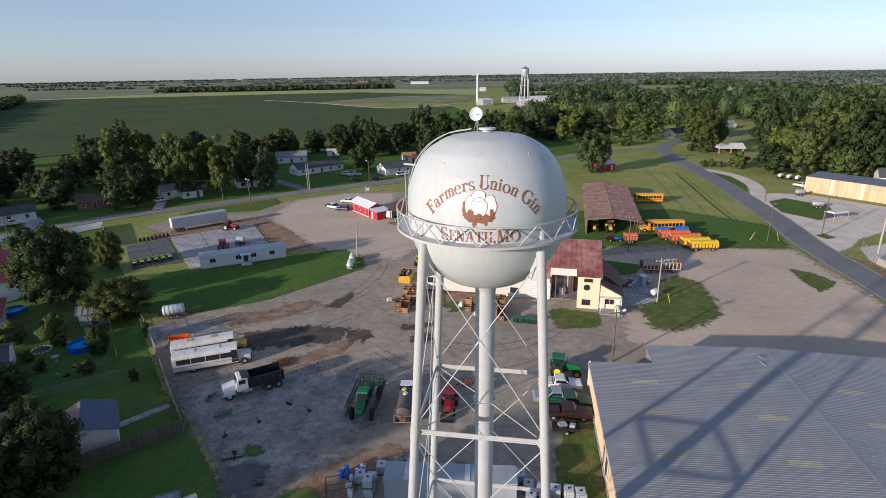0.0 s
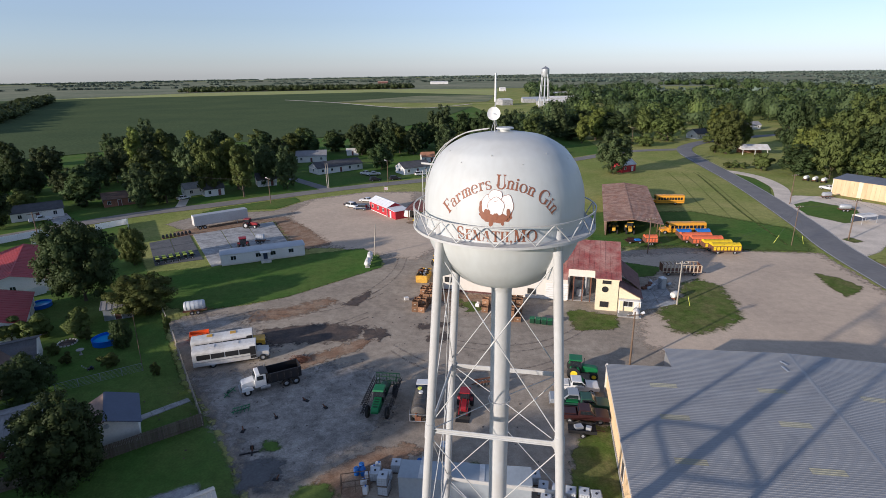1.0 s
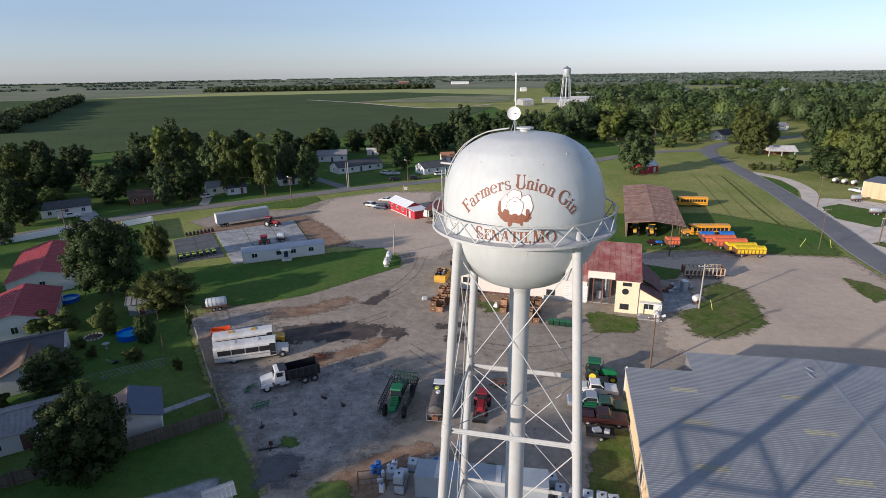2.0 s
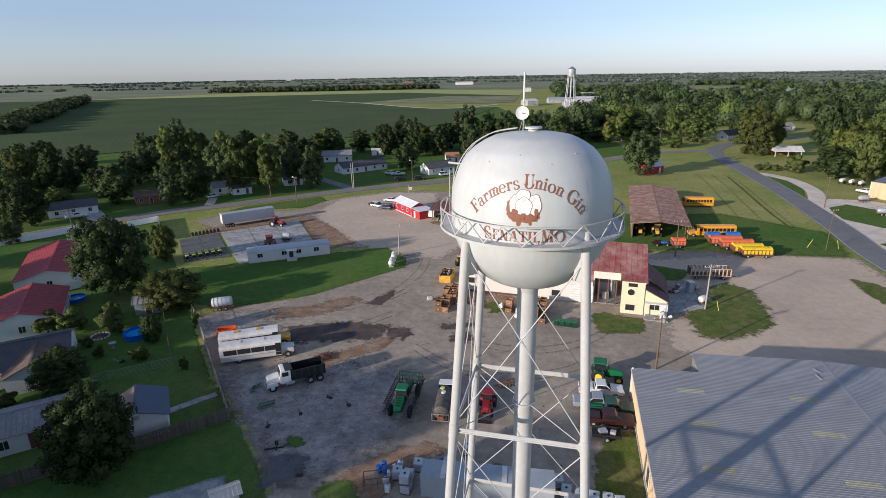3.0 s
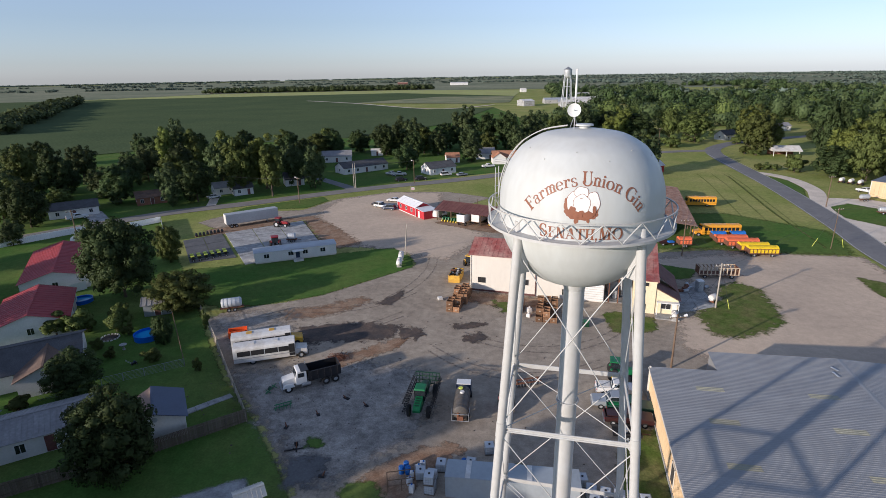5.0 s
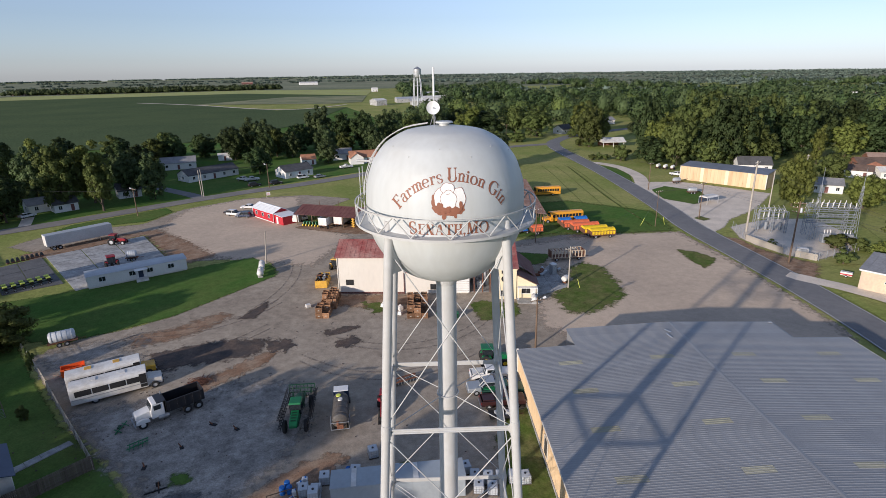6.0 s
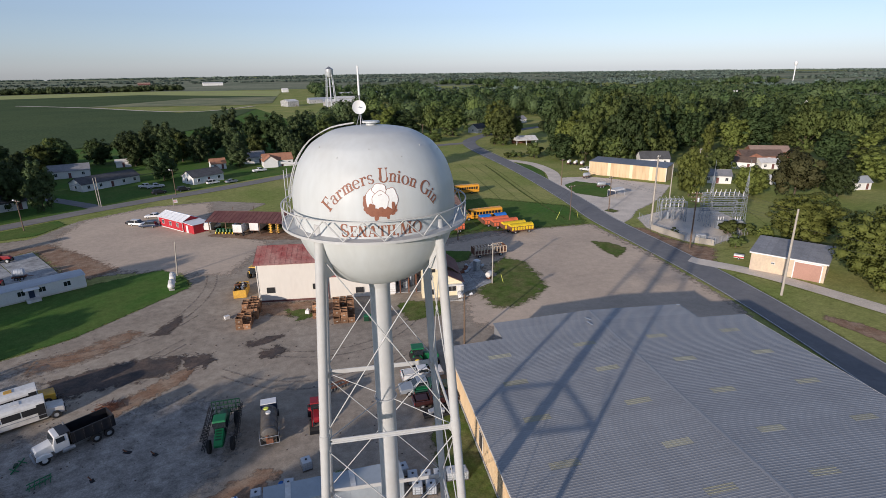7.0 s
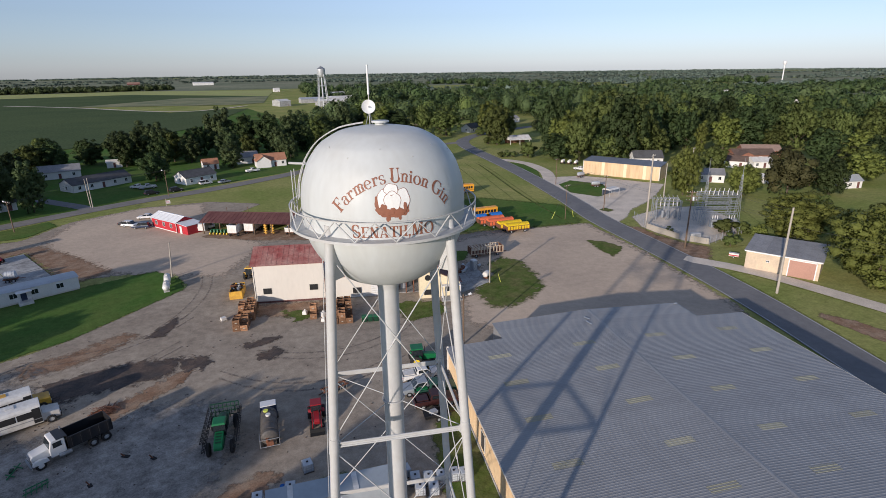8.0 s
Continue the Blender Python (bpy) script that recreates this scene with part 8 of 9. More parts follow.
for cx, cy, cols, rows, az in ((-12.7, 57.0, 2, 8, 83), (-10.5, 60.4, 1, 5, 83), (2.7, 54.1, 3, 6, 84), (-0.4, 57.4, 1, 3, 84)):
    for i in range(cols):
        for j in range(rows):
            for k in range(1 if srng.random() < 0.28 else 2):
                u = Vector((math.cos(radians(az - 90)), math.sin(radians(az - 90)), 0))
                w = Vector((math.cos(radians(az)), math.sin(radians(az)), 0))
                p = Vector((cx, cy, k * 1.02)) + u * i * 1.2 + w * j * 1.17 + Vector((srng.uniform(-0.06, 0.06), srng.uniform(-0.05, 0.05), 0))
                if srng.random() < 0.06:
                    break
                m = pose(p.x, p.y, p.z, 0, 0, az - 90 + srng.uniform(-7, 7))
                if first:
                    crate_t.matrix_basis, first = m, False
                else:
                    copy_thing(crate_t, m)

# shipping container, totes, drums below the tower
ct = thing("shipping_container", pose(-2.2, 14.0, 0, 0, 0, -1.5), "long pale grey shipping container under the tower", "container")
part("body", Shape().box(0, 0, 0.1, 13.0, 2.5, 2.45), "container_grey", ct, bevel=0.03)
part("roof", Shape().box(0, 0, 2.55, 13.1, 2.6, 0.06), "container_grey", ct)
for k in range(6):
    part("panel_seam", Shape().box(-6.4 + k * 2.56, -1.255, 0.2, 0.08, 0.03, 2.25), "container_grey", ct)
for px in (-4.3, 1.7):
    part("roof_strip", Shape().box(px, 0, 2.61, 0.5, 2.5, 0.04), "worn_white", ct)

tote_t = thing("ibc_tote", pose(-4.6, 20.1, 0, 0, 0, 10), "white plastic tote in a steel cage", "liquid tote", "totes around the container")
part("bottle", Shape().box(0, 0, 0.15, 0.98, 1.12, 0.92), "plastic_white", tote_t, bevel=0.08)
part("cap", Shape().rod((0, 0, 1.07), (0, 0, 1.14), 0.12, n=12), "paint_black", tote_t)
cg = Shape()
for z in (0.2, 0.45, 0.7, 1.02):
    cg.tube([(-0.52, -0.59, z), (0.52, -0.59, z), (0.52, 0.59, z), (-0.52, 0.59, z), (-0.52, -0.59, z)], 0.016, 4)
for i in range(5):
    for s in (-1, 1):
        cg.rod((-0.52 + 0.26 * i, s * 0.59, 0.15), (-0.52 + 0.26 * i, s * 0.59, 1.05), 0.014, n=4).rod((s * 0.52, -0.59 + 0.295 * i, 0.15), (s * 0.52, -0.59 + 0.295 * i, 1.05), 0.014, n=4)
part("cage", cg, "steel", tote_t)
part("pallet", Shape().box(0, 0, 0, 1.05, 1.2, 0.14), "fence_wood", tote_t)
for x, y, z in ((-10.4, 15.2, 0), (-11.6, 15.5, 0), (-10.3, 13.6, 0), (-9.6, 16.9, 0), (-0.6, 16.4, 0), (0.7, 16.3, 0), (-6.5, 17.3, 0), (-2.4, 16.7, 0), (5.6, 14.6, 0), (6.9, 14.2, 0), (8.2, 14.0, 0), (9.5, 13.9, 0), (10.6, 13.6, 0), (5.7, 13.1, 0), (7.0, 12.7, 0), (-10.4, 13.6, 1.16), (3.0, 16.2, 0), (4.9, 16.0, 0)):
    copy_thing(tote_t, pose(x, y, z, 0, 0, srng.uniform(-12, 12)))
for x, y in ((-13.3, 16.6), (-13.0, 15.9), (-7.2, 17.6), (-13.7, 15.9), (-4.2, 17.0)):
    dr = thing("drum", pose(x, y, 0), "blue plastic drum by the totes", "drum", "blue drums near the container")
    part("barrel", Shape().lathe([(0.0, 0), (0.27, 0.0), (0.29, 0.05), (0.29, 0.3), (0.3, 0.32), (0.29, 0.34), (0.29, 0.62), (0.3, 0.64), (0.29, 0.66), (0.29, 0.88), (0.26, 0.92), (0, 0.92)], 18), "plastic_blue", dr, smooth=True)
    part("bung", Shape().rod((0.12, 0, 0.92), (0.12, 0, 0.96), 0.04, n=8), "dark", dr)
for x, y in ((-12.4, 15.4), (-12.0, 16.4), (-12.6, 14.4), (-11.6, 17.0), (-12.2, 13.4)):
    jg = thing("jug", pose(x, y, 0, 0, 0, srng.uniform(0, 90)), "white plastic chemical jug", "jug", "white jugs near the container")
    part("bottle", Shape().box(0, 0, 0, 0.6, 0.5, 0.8), "white_paint", jg, bevel=0.1)
    part("cap", Shape().rod((0.1, 0, 0.8), (0.1, 0, 0.92), 0.09, n=10), "plastic_blue", jg)
rk = thing("steel_rack", pose(-13.2, 13.4, 0, 0, 0, 15), "rusty brown steel rack frame", "rack")
part("frame", Shape().tube([(-1.4, 0, 0), (-1.4, 0, 1.5), (1.4, 0, 1.5), (1.4, 0, 0)], 0.05).tube([(-1.4, 1.2, 0), (-1.4, 1.2, 1.5), (1.4, 1.2, 1.5), (1.4, 1.2, 0)], 0.05).rod((-1.4, 0, 1.5), (-1.4, 1.2, 1.5), 0.05).rod((1.4, 0, 1.5), (1.4, 1.2, 1.5), 0.05).rod((0, 0, 0), (0, 0, 1.5), 0.04).rod((-1.4, 0, 0.8), (1.4, 0, 0.8), 0.04), "pole_wood", rk)


# pools, garden bits
def pool(x, y, r, h):
    p = thing("paddling_pool", pose(x, y, 0), "round blue above-ground pool on the lawn", "pool", "garden pools")
    part("wall", Shape().lathe([(r, 0), (r, h), (r + 0.08, h), (r + 0.08, 0)], 28), "pool_blue", p, smooth=True)
    part("liner", Shape().lathe([(0, h * 0.6), (r, h * 0.6)], 28), "pool_water", p)
    part("rim", Shape().lathe([(r - 0.05, h), (r + 0.12, h), (r + 0.12, h + 0.06), (r - 0.05, h + 0.06)], 28, close=True), "pool_blue", p)


pool(-60.6, 42.8, 1.9, 0.9)
pool(-82.5, 55.6, 1.7, 0.7)
pp = thing("portable_toilet", pose(33.4, 69.4, 0, 0, 0, 15), "grey portable toilet with white roof", "portable toilet")
part("cabin", Shape().box(0, 0, 0.1, 1.15, 1.15, 2.05), "paint_grey", pp, bevel=0.04)
part("roof", Shape().box(0, 0, 2.15, 1.25, 1.25, 0.2, taper=0.7), "white_paint", pp, bevel=0.04)
part("door", Shape().box(0, -0.6, 0.2, 0.75, 0.05, 1.85), "galv", pp)
for x, y, s in ((31.4, 69.6, 1.2), (30.4, 68.6, 0.9), (32.0, 71.4, 1.0), (34.8, 70.6, 0.8)):
    jk = thing("scrap_heap", pose(x, y, 0, 0, 0, srng.uniform(0, 180)), "small grey heap of scrap equipment", "scrap", "scrap behind the office")
    part("drum", Shape().rod((0, 0, 0.3), (s, 0, 0.4), 0.3, n=12), "galv", jk)
    part("box", Shape().box(-0.4, 0.3, 0, s, 0.6, 0.6 * s), "rust", jk)
bt = thing("oil_tank", pose(34.1, 64.2, 0, 0, 0, 40), "small white oil tank at the pole foot", "tank")
part("tank", Shape().lathe([(0, -0.8), (0.5, -0.75), (0.6, -0.55), (0.6, 0.55), (0.5, 0.75), (0, 0.8)], 18, Matrix.Translation((0, 0, 1.0)) @ pose(0, 0, 0, 0, 90, 0)), "worn_white", bt, smooth=True)
part("stand", Shape().box(0.4, 0, 0, 0.15, 0.9, 0.6).box(-0.4, 0, 0, 0.15, 0.9, 0.6), "rust", bt)
sg = thing("road_sign", pose(-36.5, 155.2, 0, 0, 0, 10), "white roadside sign on a post", "sign")
part("post", Shape().box(0, 0, 0, 0.15, 0.15, 2.6), "pole_pale", sg)
bd = part("board", Shape().box(0.6, 0, 0.9, 1.3, 0.08, 1.0), "white_paint", sg)
for k in range(3):
    part("print_bar", Shape().box(0.6, -0.05, 1.1 + 0.25 * k, 0.9, 0.01, 0.1), "barn_red", bd)


# ---- fences ----
def picket_fence(name, a, b, h, label, mat, gap=0.16, posts=2.4):
    a, b = Vector((*a, 0)), Vector((*b, 0))
    d = b - a
    f = thing(name, Matrix.Translation(a) @ pose(0, 0, 0, 0, 0, math.degrees(math.atan2(d.y, d.x))), label, "fence")
    n = max(1, int(d.length / gap))
    me = Shape().box(0, 0, 0.04, gap - 0.015, 0.025, h - 0.04).mesh("board")
    for i in range(n):
        part("board", me, mat, f, m=pose((i + 0.5) * gap, 0, 0.02 * math.sin(i * 2.7), 0, 0, 0))
    for i in range(max(2, int(d.length / posts) + 1)):
        part("post", Shape().box(min(i * posts, d.length), 0.07, 0, 0.1, 0.1, h), mat, f)
    for z in (0.35, h - 0.35):
        part("rail", Shape().box(d.length / 2, 0.04, z, d.length, 0.05, 0.09), mat, f)


def mesh_fence(a, b, h, label, mat="old_galv", posts=2.6):
    a, b = Vector((*a, 0)), Vector((*b, 0))
    d = b - a
    f = thing("wire_fence", Matrix.Translation(a) @ pose(0, 0, 0, 0, 0, math.degrees(math.atan2(d.y, d.x))), label, "fence")
    for i in range(max(2, int(d.length / posts) + 1)):
        part("post", Shape().rod((min(i * posts, d.length), 0, 0), (min(i * posts, d.length), 0, h + 0.05), 0.045, n=6), mat, f)
    for k in range(7):
        part("strand", Shape().rod((0, 0, 0.08 + h * k / 6.2), (d.length, 0, 0.08 + h * k / 6.2), 0.012 if k < 6 else 0.03, n=4), mat, f)


picket_fence("board_fence", (-34.2, 23.0), (-44.6, 14.4), 1.8, "weathered grey wooden board fence", "fence_wood")
picket_fence("board_fence", (-44.6, 14.4), (-60.0, 4.0), 1.8, "weathered grey board fence under the tree", "fence_wood", gap=0.2)
picket_fence("board_fence", (-34.2, 23.0), (-41.4, 32.5), 1.6, "leaning grey wooden fence beside the yard", "pole_pale", gap=0.45)
picket_fence("board_fence", (-41.4, 32.5), (-49.2, 42.9), 1.6, "old grey wooden fence beside the buses", "pole_pale", gap=0.5)
mesh_fence((-49.2, 42.9), (-60.1, 56.7), 1.5, "thin wire fence at the garden edge", "pole_pale")
mesh_fence((-61.8, 51.5), (-49.4, 34.8), 1.4, "wire garden fence with wooden posts", "pole_wood")
mesh_fence((-49.4, 34.8), (-63.8, 24.6), 1.2, "low wire fence across the lawn")
for a, b in (((-130, 85.4), (-118.6, 101)), ((-117.7, 100.2), (-113.4, 90)), ((-108, 105.4), (-103.1, 111.9)), ((-103.1, 111.9), (-89.5, 92.7)), ((-113.4, 90), (-93.2, 64)), ((-89, 58.2), (-86.5, 62))):
    picket_fence("vinyl_fence", a, b, 1.7, "tall white vinyl fence around a lawn", "vinyl", gap=0.4)
for a, b in (((89.5, 91.5), (86.2, 82.5)), ((86.2, 82.5), (87.6, 70.6)), ((87.6, 70.6), (91.2, 65.8)), ((91.2, 65.8), (105, 70))):
    mesh_fence(a, b, 2.0, "chain wire fence around the substation")
for a, b in (((86.2, 82.0), (87.4, 71.4)), ((88.6, 69.4), (91.1, 65.9))):
    picket_fence("slat_fence", a, b, 1.5, "pale weathered slat fence at the substation", "pole_pale", gap=0.12)
mesh_fence((105, 70), (116, 86), 2.0, "chain wire fence of the substation")


# ---- poles and wires ----
def pole(x, y, h, mat, label, arms=1, lean=0.0, az=0.0, lamp=False, can=False, group="utility poles", r=0.15):
    p = thing("utility_pole", pose(x, y, 0, lean, 0, az), label, "utility pole", group)
    part("shaft", Shape().rod((0, 0, -0.2), (0, 0, h), r, r * 0.68, n=10), mat, p, smooth=True)
    for k in range(arms):
        arm = part("crossarm", Shape().box(0, -0.1, h - 0.5 - 0.9 * k, 2.4, 0.1, 0.12), mat, p)
        for px in (-1.05, -0.4, 0.4, 1.05):
            part("insulator", Shape().rod((px, -0.1, h - 0.38 - 0.9 * k), (px, -0.1, h - 0.2 - 0.9 * k), 0.05, n=8), "worn_white", arm)
    if can:
        part("transformer", Shape().lathe([(0, h - 2.4), (0.26, h - 2.4), (0.27, h - 1.5), (0.2, h - 1.4), (0, h - 1.4)], 14, Matrix.Translation((0.42, 0, 0))), "galv", p, smooth=True)
    if lamp:
        la = part("lamp_arm", Shape().rod((0, 0, h - 0.5), (1.1, 0, h - 0.2), 0.03, n=6), "galv", p)
        part("lamp_head", Shape().rod((0.95, 0, h - 0.28), (1.35, 0, h - 0.18), 0.16, 0.2, n=12), "white_paint", la)
    return p


pole(20.3, 40.2, 8.3, "pole_wood", "brown wooden pole with a white yard lamp", 1, az=12, lamp=True)
pole(33.7, 61.6, 8.4, "pole_pale", "pale wooden utility pole with crossarm", 1, az=10)
pole(-26.2, 86.9, 7.4, "pole_pale", "bare pale wooden pole by the tanks", 0, lean=-5, az=-60)
pole(-58.4, 162.1, 9.4, "pole_pale", "pale wooden pole beside the road", 0)
pole(-59.1, 162.6, 9.2, "pole_pale", "second pale pole leaning by the first", 0, lean=4)
pole(-38.0, 171.5, 9.0, "pole_wood", "wooden pole with street lamp", 0, lamp=True, az=140)
pole(-71.0, 138.0, 8.6, "pole_wood", "wooden utility pole by the lot", 1, lamp=True, az=140)
pole(-106.0, 143.2, 9.0, "pole_wood", "wooden utility pole by the cottage", 1, az=50, can=True)
pole(-113.5, 92.2, 8.5, "pole_wood", "dark wooden pole at the white fence", 1, az=50)
pole(81.1, 38.9, 16.2, "pole_pale", "tall pale pole beside the gravel drive", 0, r=0.24)
pole(86.8, 83.1, 19.0, "pole_pale", "tall pale transmission pole", 1, r=0.26, az=30)
pole(84.3, 66.0, 13.5, "pole_wood", "brown wooden substation pole", 3, az=-30, can=True, r=0.2)
pole(92.4, 139.6, 9.4, "pole_wood", "wooden pole at the gravel loop", 1, az=20)
pole(87.3, 102.6, 10.2, "pole_wood", "wooden pole on a weedy island", 1, az=20)
pole(71.5, 97.5, 9.8, "pole_wood", "slim pale pole on the verge", 1, az=20, r=0.1)
pole(114.0, 109.3, 11.0, "pole_pale", "pale pole beside the drive", 0, r=0.2)
pole(36.5, 90.5, 8.5, "pole_wood", "wooden pole behind the brown shed", 1, az=10)
pole(141, 128, 12, "pole_pale", "pale pole among trees", 1, az=30)
pole(76.5, 268, 11, "pole_wood", "wooden pole at the road junction", 1)
pole(-17, 127.5, 4.5, "pole_wood", "short wooden post behind the shed", 0, r=0.1)
pole(-11.5, 126, 4.5, "pole_wood", "short wooden post behind the shed roof", 0, r=0.1)


def wire(a, b, sag, n=14):
    a, b = Vector(a), Vector(b)
    pts = []
    for i in range(n + 1):
        t = i / n
        p = a.lerp(b, t)
        p.z -= sag * 4 * t * (1 - t)
        pts.append(p)
    side = (b - a).cross(Vector((0, 0, 1))).normalized() * 0.016
    up = Vector((0, 0, 0.016))
    w = Shape()
    for p in pts:
        w.v += [tuple(p + side), tuple(p + up), tuple(p - side), tuple(p - up)]
    w.f = [(4 * i + k, 4 * i + (k + 1) % 4, 4 * i + 4 + (k + 1) % 4, 4 * i + 4 + k) for i in range(n) for k in range(4)]
    tagged(part("power_line", w, "wire", fix=False), "thin black overhead power line", "cable", "overhead lines")


for off in (-0.9, 0.9):
    wire((20.3 + off, 40.2, 8.0), (33.7 + off, 61.6, 8.0), 0.5)
    wire((33.7 + off, 61.6, 8.0), (36.5 + off, 90.5, 8.3), 0.7)
    wire((33.7 + off, 61.6, 8.0), (71.5 + off, 97.5, 9.4), 1.0)
    wire((71.5 + off, 97.5, 9.4), (87.3 + off, 102.6, 9.9), 0.4)
    wire((87.3 + off, 102.6, 9.9), (92.4 + off, 139.6, 9.1), 0.9)
    wire((92.4 + off, 139.6, 9.1), (76.5 + off, 268, 10.6), 2.0)
    wire((84.3 + off, 66, 13.2), (81.1 + off, 38.9, 14.0), 0.6)
    wire((84.3 + off, 66, 11.5), (87.3 + off, 102.6, 9.9), 0.8)
    wire((86.8 + off, 83.1, 18), (81.1 + off, 38.9, 15.5), 0.8)
    wire((81.1, 38.9 + off, 12 + off), (110, -10 + off, 12 + off), 1.2)
    wire((-71 + off, 138, 8.2), (-58.4 + off, 162.1, 9.2), 0.6)
    wire((-58.4 + off, 162.1, 9.2), (-38 + off, 171.5, 8.8), 0.5)
    wire((-71 + off, 138, 8.2), (-106 + off, 143.2, 8.7), 0.7)
    wire((-106 + off, 143.2, 8.7), (-113.5 + off, 92.2, 8.2), 1.0)


# machines under the implement shed
def box_wagon(x, y, rz, L, label, low=False):
    """A tall farm box wagon, open at its end."""
    w = thing("farm_wagon", pose(x, y, 0, 0, 0, rz), label, "farm wagon", "wagons under the shed")
    z, h = (0.8, 1.1) if low else (1.0, 2.0)
    part("floor", Shape().box(L / 2, 0, z, L, 2.3, 0.12), "rust", w)
    for q in (-1, 1):
        part("side_board", Shape().box(L / 2, q * 1.15, z + 0.12, L, 0.07, h), "worn_white", w)
        for k in range(5):
            part("side_stake", Shape().box(0.2 + (L - 0.4) * k / 4, q * 1.21, z, 0.1, 0.06, h + 0.2), "galv", w)
    part("front_board", Shape().box(0.04, 0, z + 0.12, 0.07, 2.3, h * 0.95), "worn_white", w)
    part("top_frame", Shape().box(0.02, 0, z + h, 0.16, 2.5, 0.16), "white_paint", w)
    part("drawbar", Shape().rod((0, 0, z - 0.1), (-1.3, 0, 0.5), 0.06), "rust", w)
    for wx in (0.9, L - 0.9):
        for q in (-1, 1):
            wheel(w, wx, q * 1.0, 0.5, 0.3)


box_wagon(-15.4, 112.4, 66, 6.4, "tall white farm wagon under the shed roof")
box_wagon(-11.4, 112.9, 66, 5.4, "pale worn farm wagon parked in the shed")
box_wagon(-1.6, 108.8, 66, 4.6, "low white farm wagon at the shed's edge", True)
for x, y in ((-7.3, 112.6), (-5.6, 112.0)):
    fi = thing("folded_toolbar", pose(x, y, 0, 0, 0, -24), "yellow folded toolbar standing upright under the shed", "farm implement", "upright toolbars under the shed")
    part("mast", Shape().box(0, 0, 0, 0.3, 0.3, 2.9), "machine_yellow", fi)
    for k in range(4):
        part("arm", Shape().box(0.1, -0.25, 0.35 + 0.65 * k, 0.9, 0.5, 0.22, 0, 0, 12), "machine_yellow", fi)
    part("skid", Shape().box(0, -0.2, 0, 1.2, 1.2, 0.12), "rust", fi)
gp = thing("row_planter", pose(-18.6, 116.8, 0, 0, 0, -24), "green row planter with yellow wheels under the shed", "farm implement")
part("toolbar", Shape().box(0, 0.5, 0.9, 5.2, 0.2, 0.2), "farm_green", gp)
for k in range(6):
    part("planter_unit", Shape().box(-2.3 + 0.92 * k, 0, 0.25, 0.36, 1.0, 0.85, taper=0.75), "farm_green", gp)
    part("press_wheel", Shape().rod((-2.3 + 0.92 * k - 0.1, -0.75, 0.3), (-2.3 + 0.92 * k + 0.1, -0.75, 0.3), 0.3, n=12), "wheel_yellow", gp)
pk = thing("service_truck", pose(-22.4, 124.6, 0, 0, 0, -60), "white service truck with tool boxes beside the hut", "truck")
part("cab", Shape().prism([(0.2, 0.6), (1.9, 0.6), (1.9, 1.3), (1.4, 2.1), (0.2, 2.1)], -0.95, 0.95), "white_paint", pk, bevel=0.06)
part("hood", Shape().box(2.5, 0, 0.6, 1.3, 1.8, 0.7), "white_paint", pk, bevel=0.06)
part("windshield", Shape().slab((1.93, -0.8, 1.32), (1.93, 0.8, 1.32), (1.46, 0.75, 2.02), (1.46, -0.75, 2.02), 0.03), "glass", pk)
part("tool_box", Shape().box(-1.3, 0.75, 0.8, 2.8, 0.5, 1.0), "worn_white", pk)
part("tool_box", Shape().box(-1.3, -0.75, 0.8, 2.8, 0.5, 1.0), "worn_white", pk)
part("bed", Shape().box(-1.3, 0, 0.7, 2.9, 2.0, 0.12), "steel", pk)
for q in (-1, 1):
    for wx in (2.3, -1.5):
        wheel(pk, wx, q * 0.88, 0.4, 0.26)


# ---- substation ----
def lattice(sh, a, b, w0, w1, bays, r=0.042):
    """A four-cornered lattice column or beam from a to b."""
    a, b = Vector(a), Vector(b)
    t = (b - a).to_track_quat("Z", "Y").to_matrix()
    ring = []
    for i in range(bays + 1):
        k = i / bays
        w = w0 + (w1 - w0) * k
        ring.append([a.lerp(b, k) + t @ Vector((sx * w / 2, sy * w / 2, 0)) for sx, sy in ((-1, -1), (1, -1), (1, 1), (-1, 1))])
    for c in range(4):
        sh.rod(ring[0][c], ring[-1][c], r, n=4)
        for i in range(bays):
            sh.rod(ring[i][c], ring[i + 1][(c + 1) % 4], r * 0.65, n=4)
    return sh


ss = thing("substation", pose(101.5, 79.5, 0, 0, 0, -20), "galvanised lattice frame of the substation", "substation")
for px in (0, 8.6):
    part("mast", lattice(Shape(), (px, 0, 0), (px, 0, 13.4), 1.3, 0.25, 9), "old_galv", ss)
    part("lightning_rod", Shape().rod((px, 0, 13.2), (px, 0, 17.6), 0.07, 0.03, n=6), "old_galv", ss)
    part("column", lattice(Shape(), (px, 4.6, 0), (px, 4.6, 8.0), 0.9, 0.6, 6), "old_galv", ss)
for z in (3.4, 4.8, 6.2, 7.8):
    part("beam", lattice(Shape(), (0, 0, z), (8.6, 0, z), 0.6, 0.6, 8), "old_galv", ss)
    part("beam", lattice(Shape(), (0, 4.6, z), (8.6, 4.6, z), 0.5, 0.5, 8), "old_galv", ss)
for px in (0, 4.3, 8.6):
    part("cross_beam", lattice(Shape(), (px, 0, 7.8), (px, 4.6, 7.8), 0.5, 0.5, 4), "old_galv", ss)
for i in range(7):
    for yy in (0, 2.3, 4.6):
        part("insulator", Shape().rod((0.8 + 1.2 * i, yy, 8.1), (0.8 + 1.2 * i, yy, 9.3 if yy == 0 else 8.9), 0.09, n=8), "worn_white", ss)
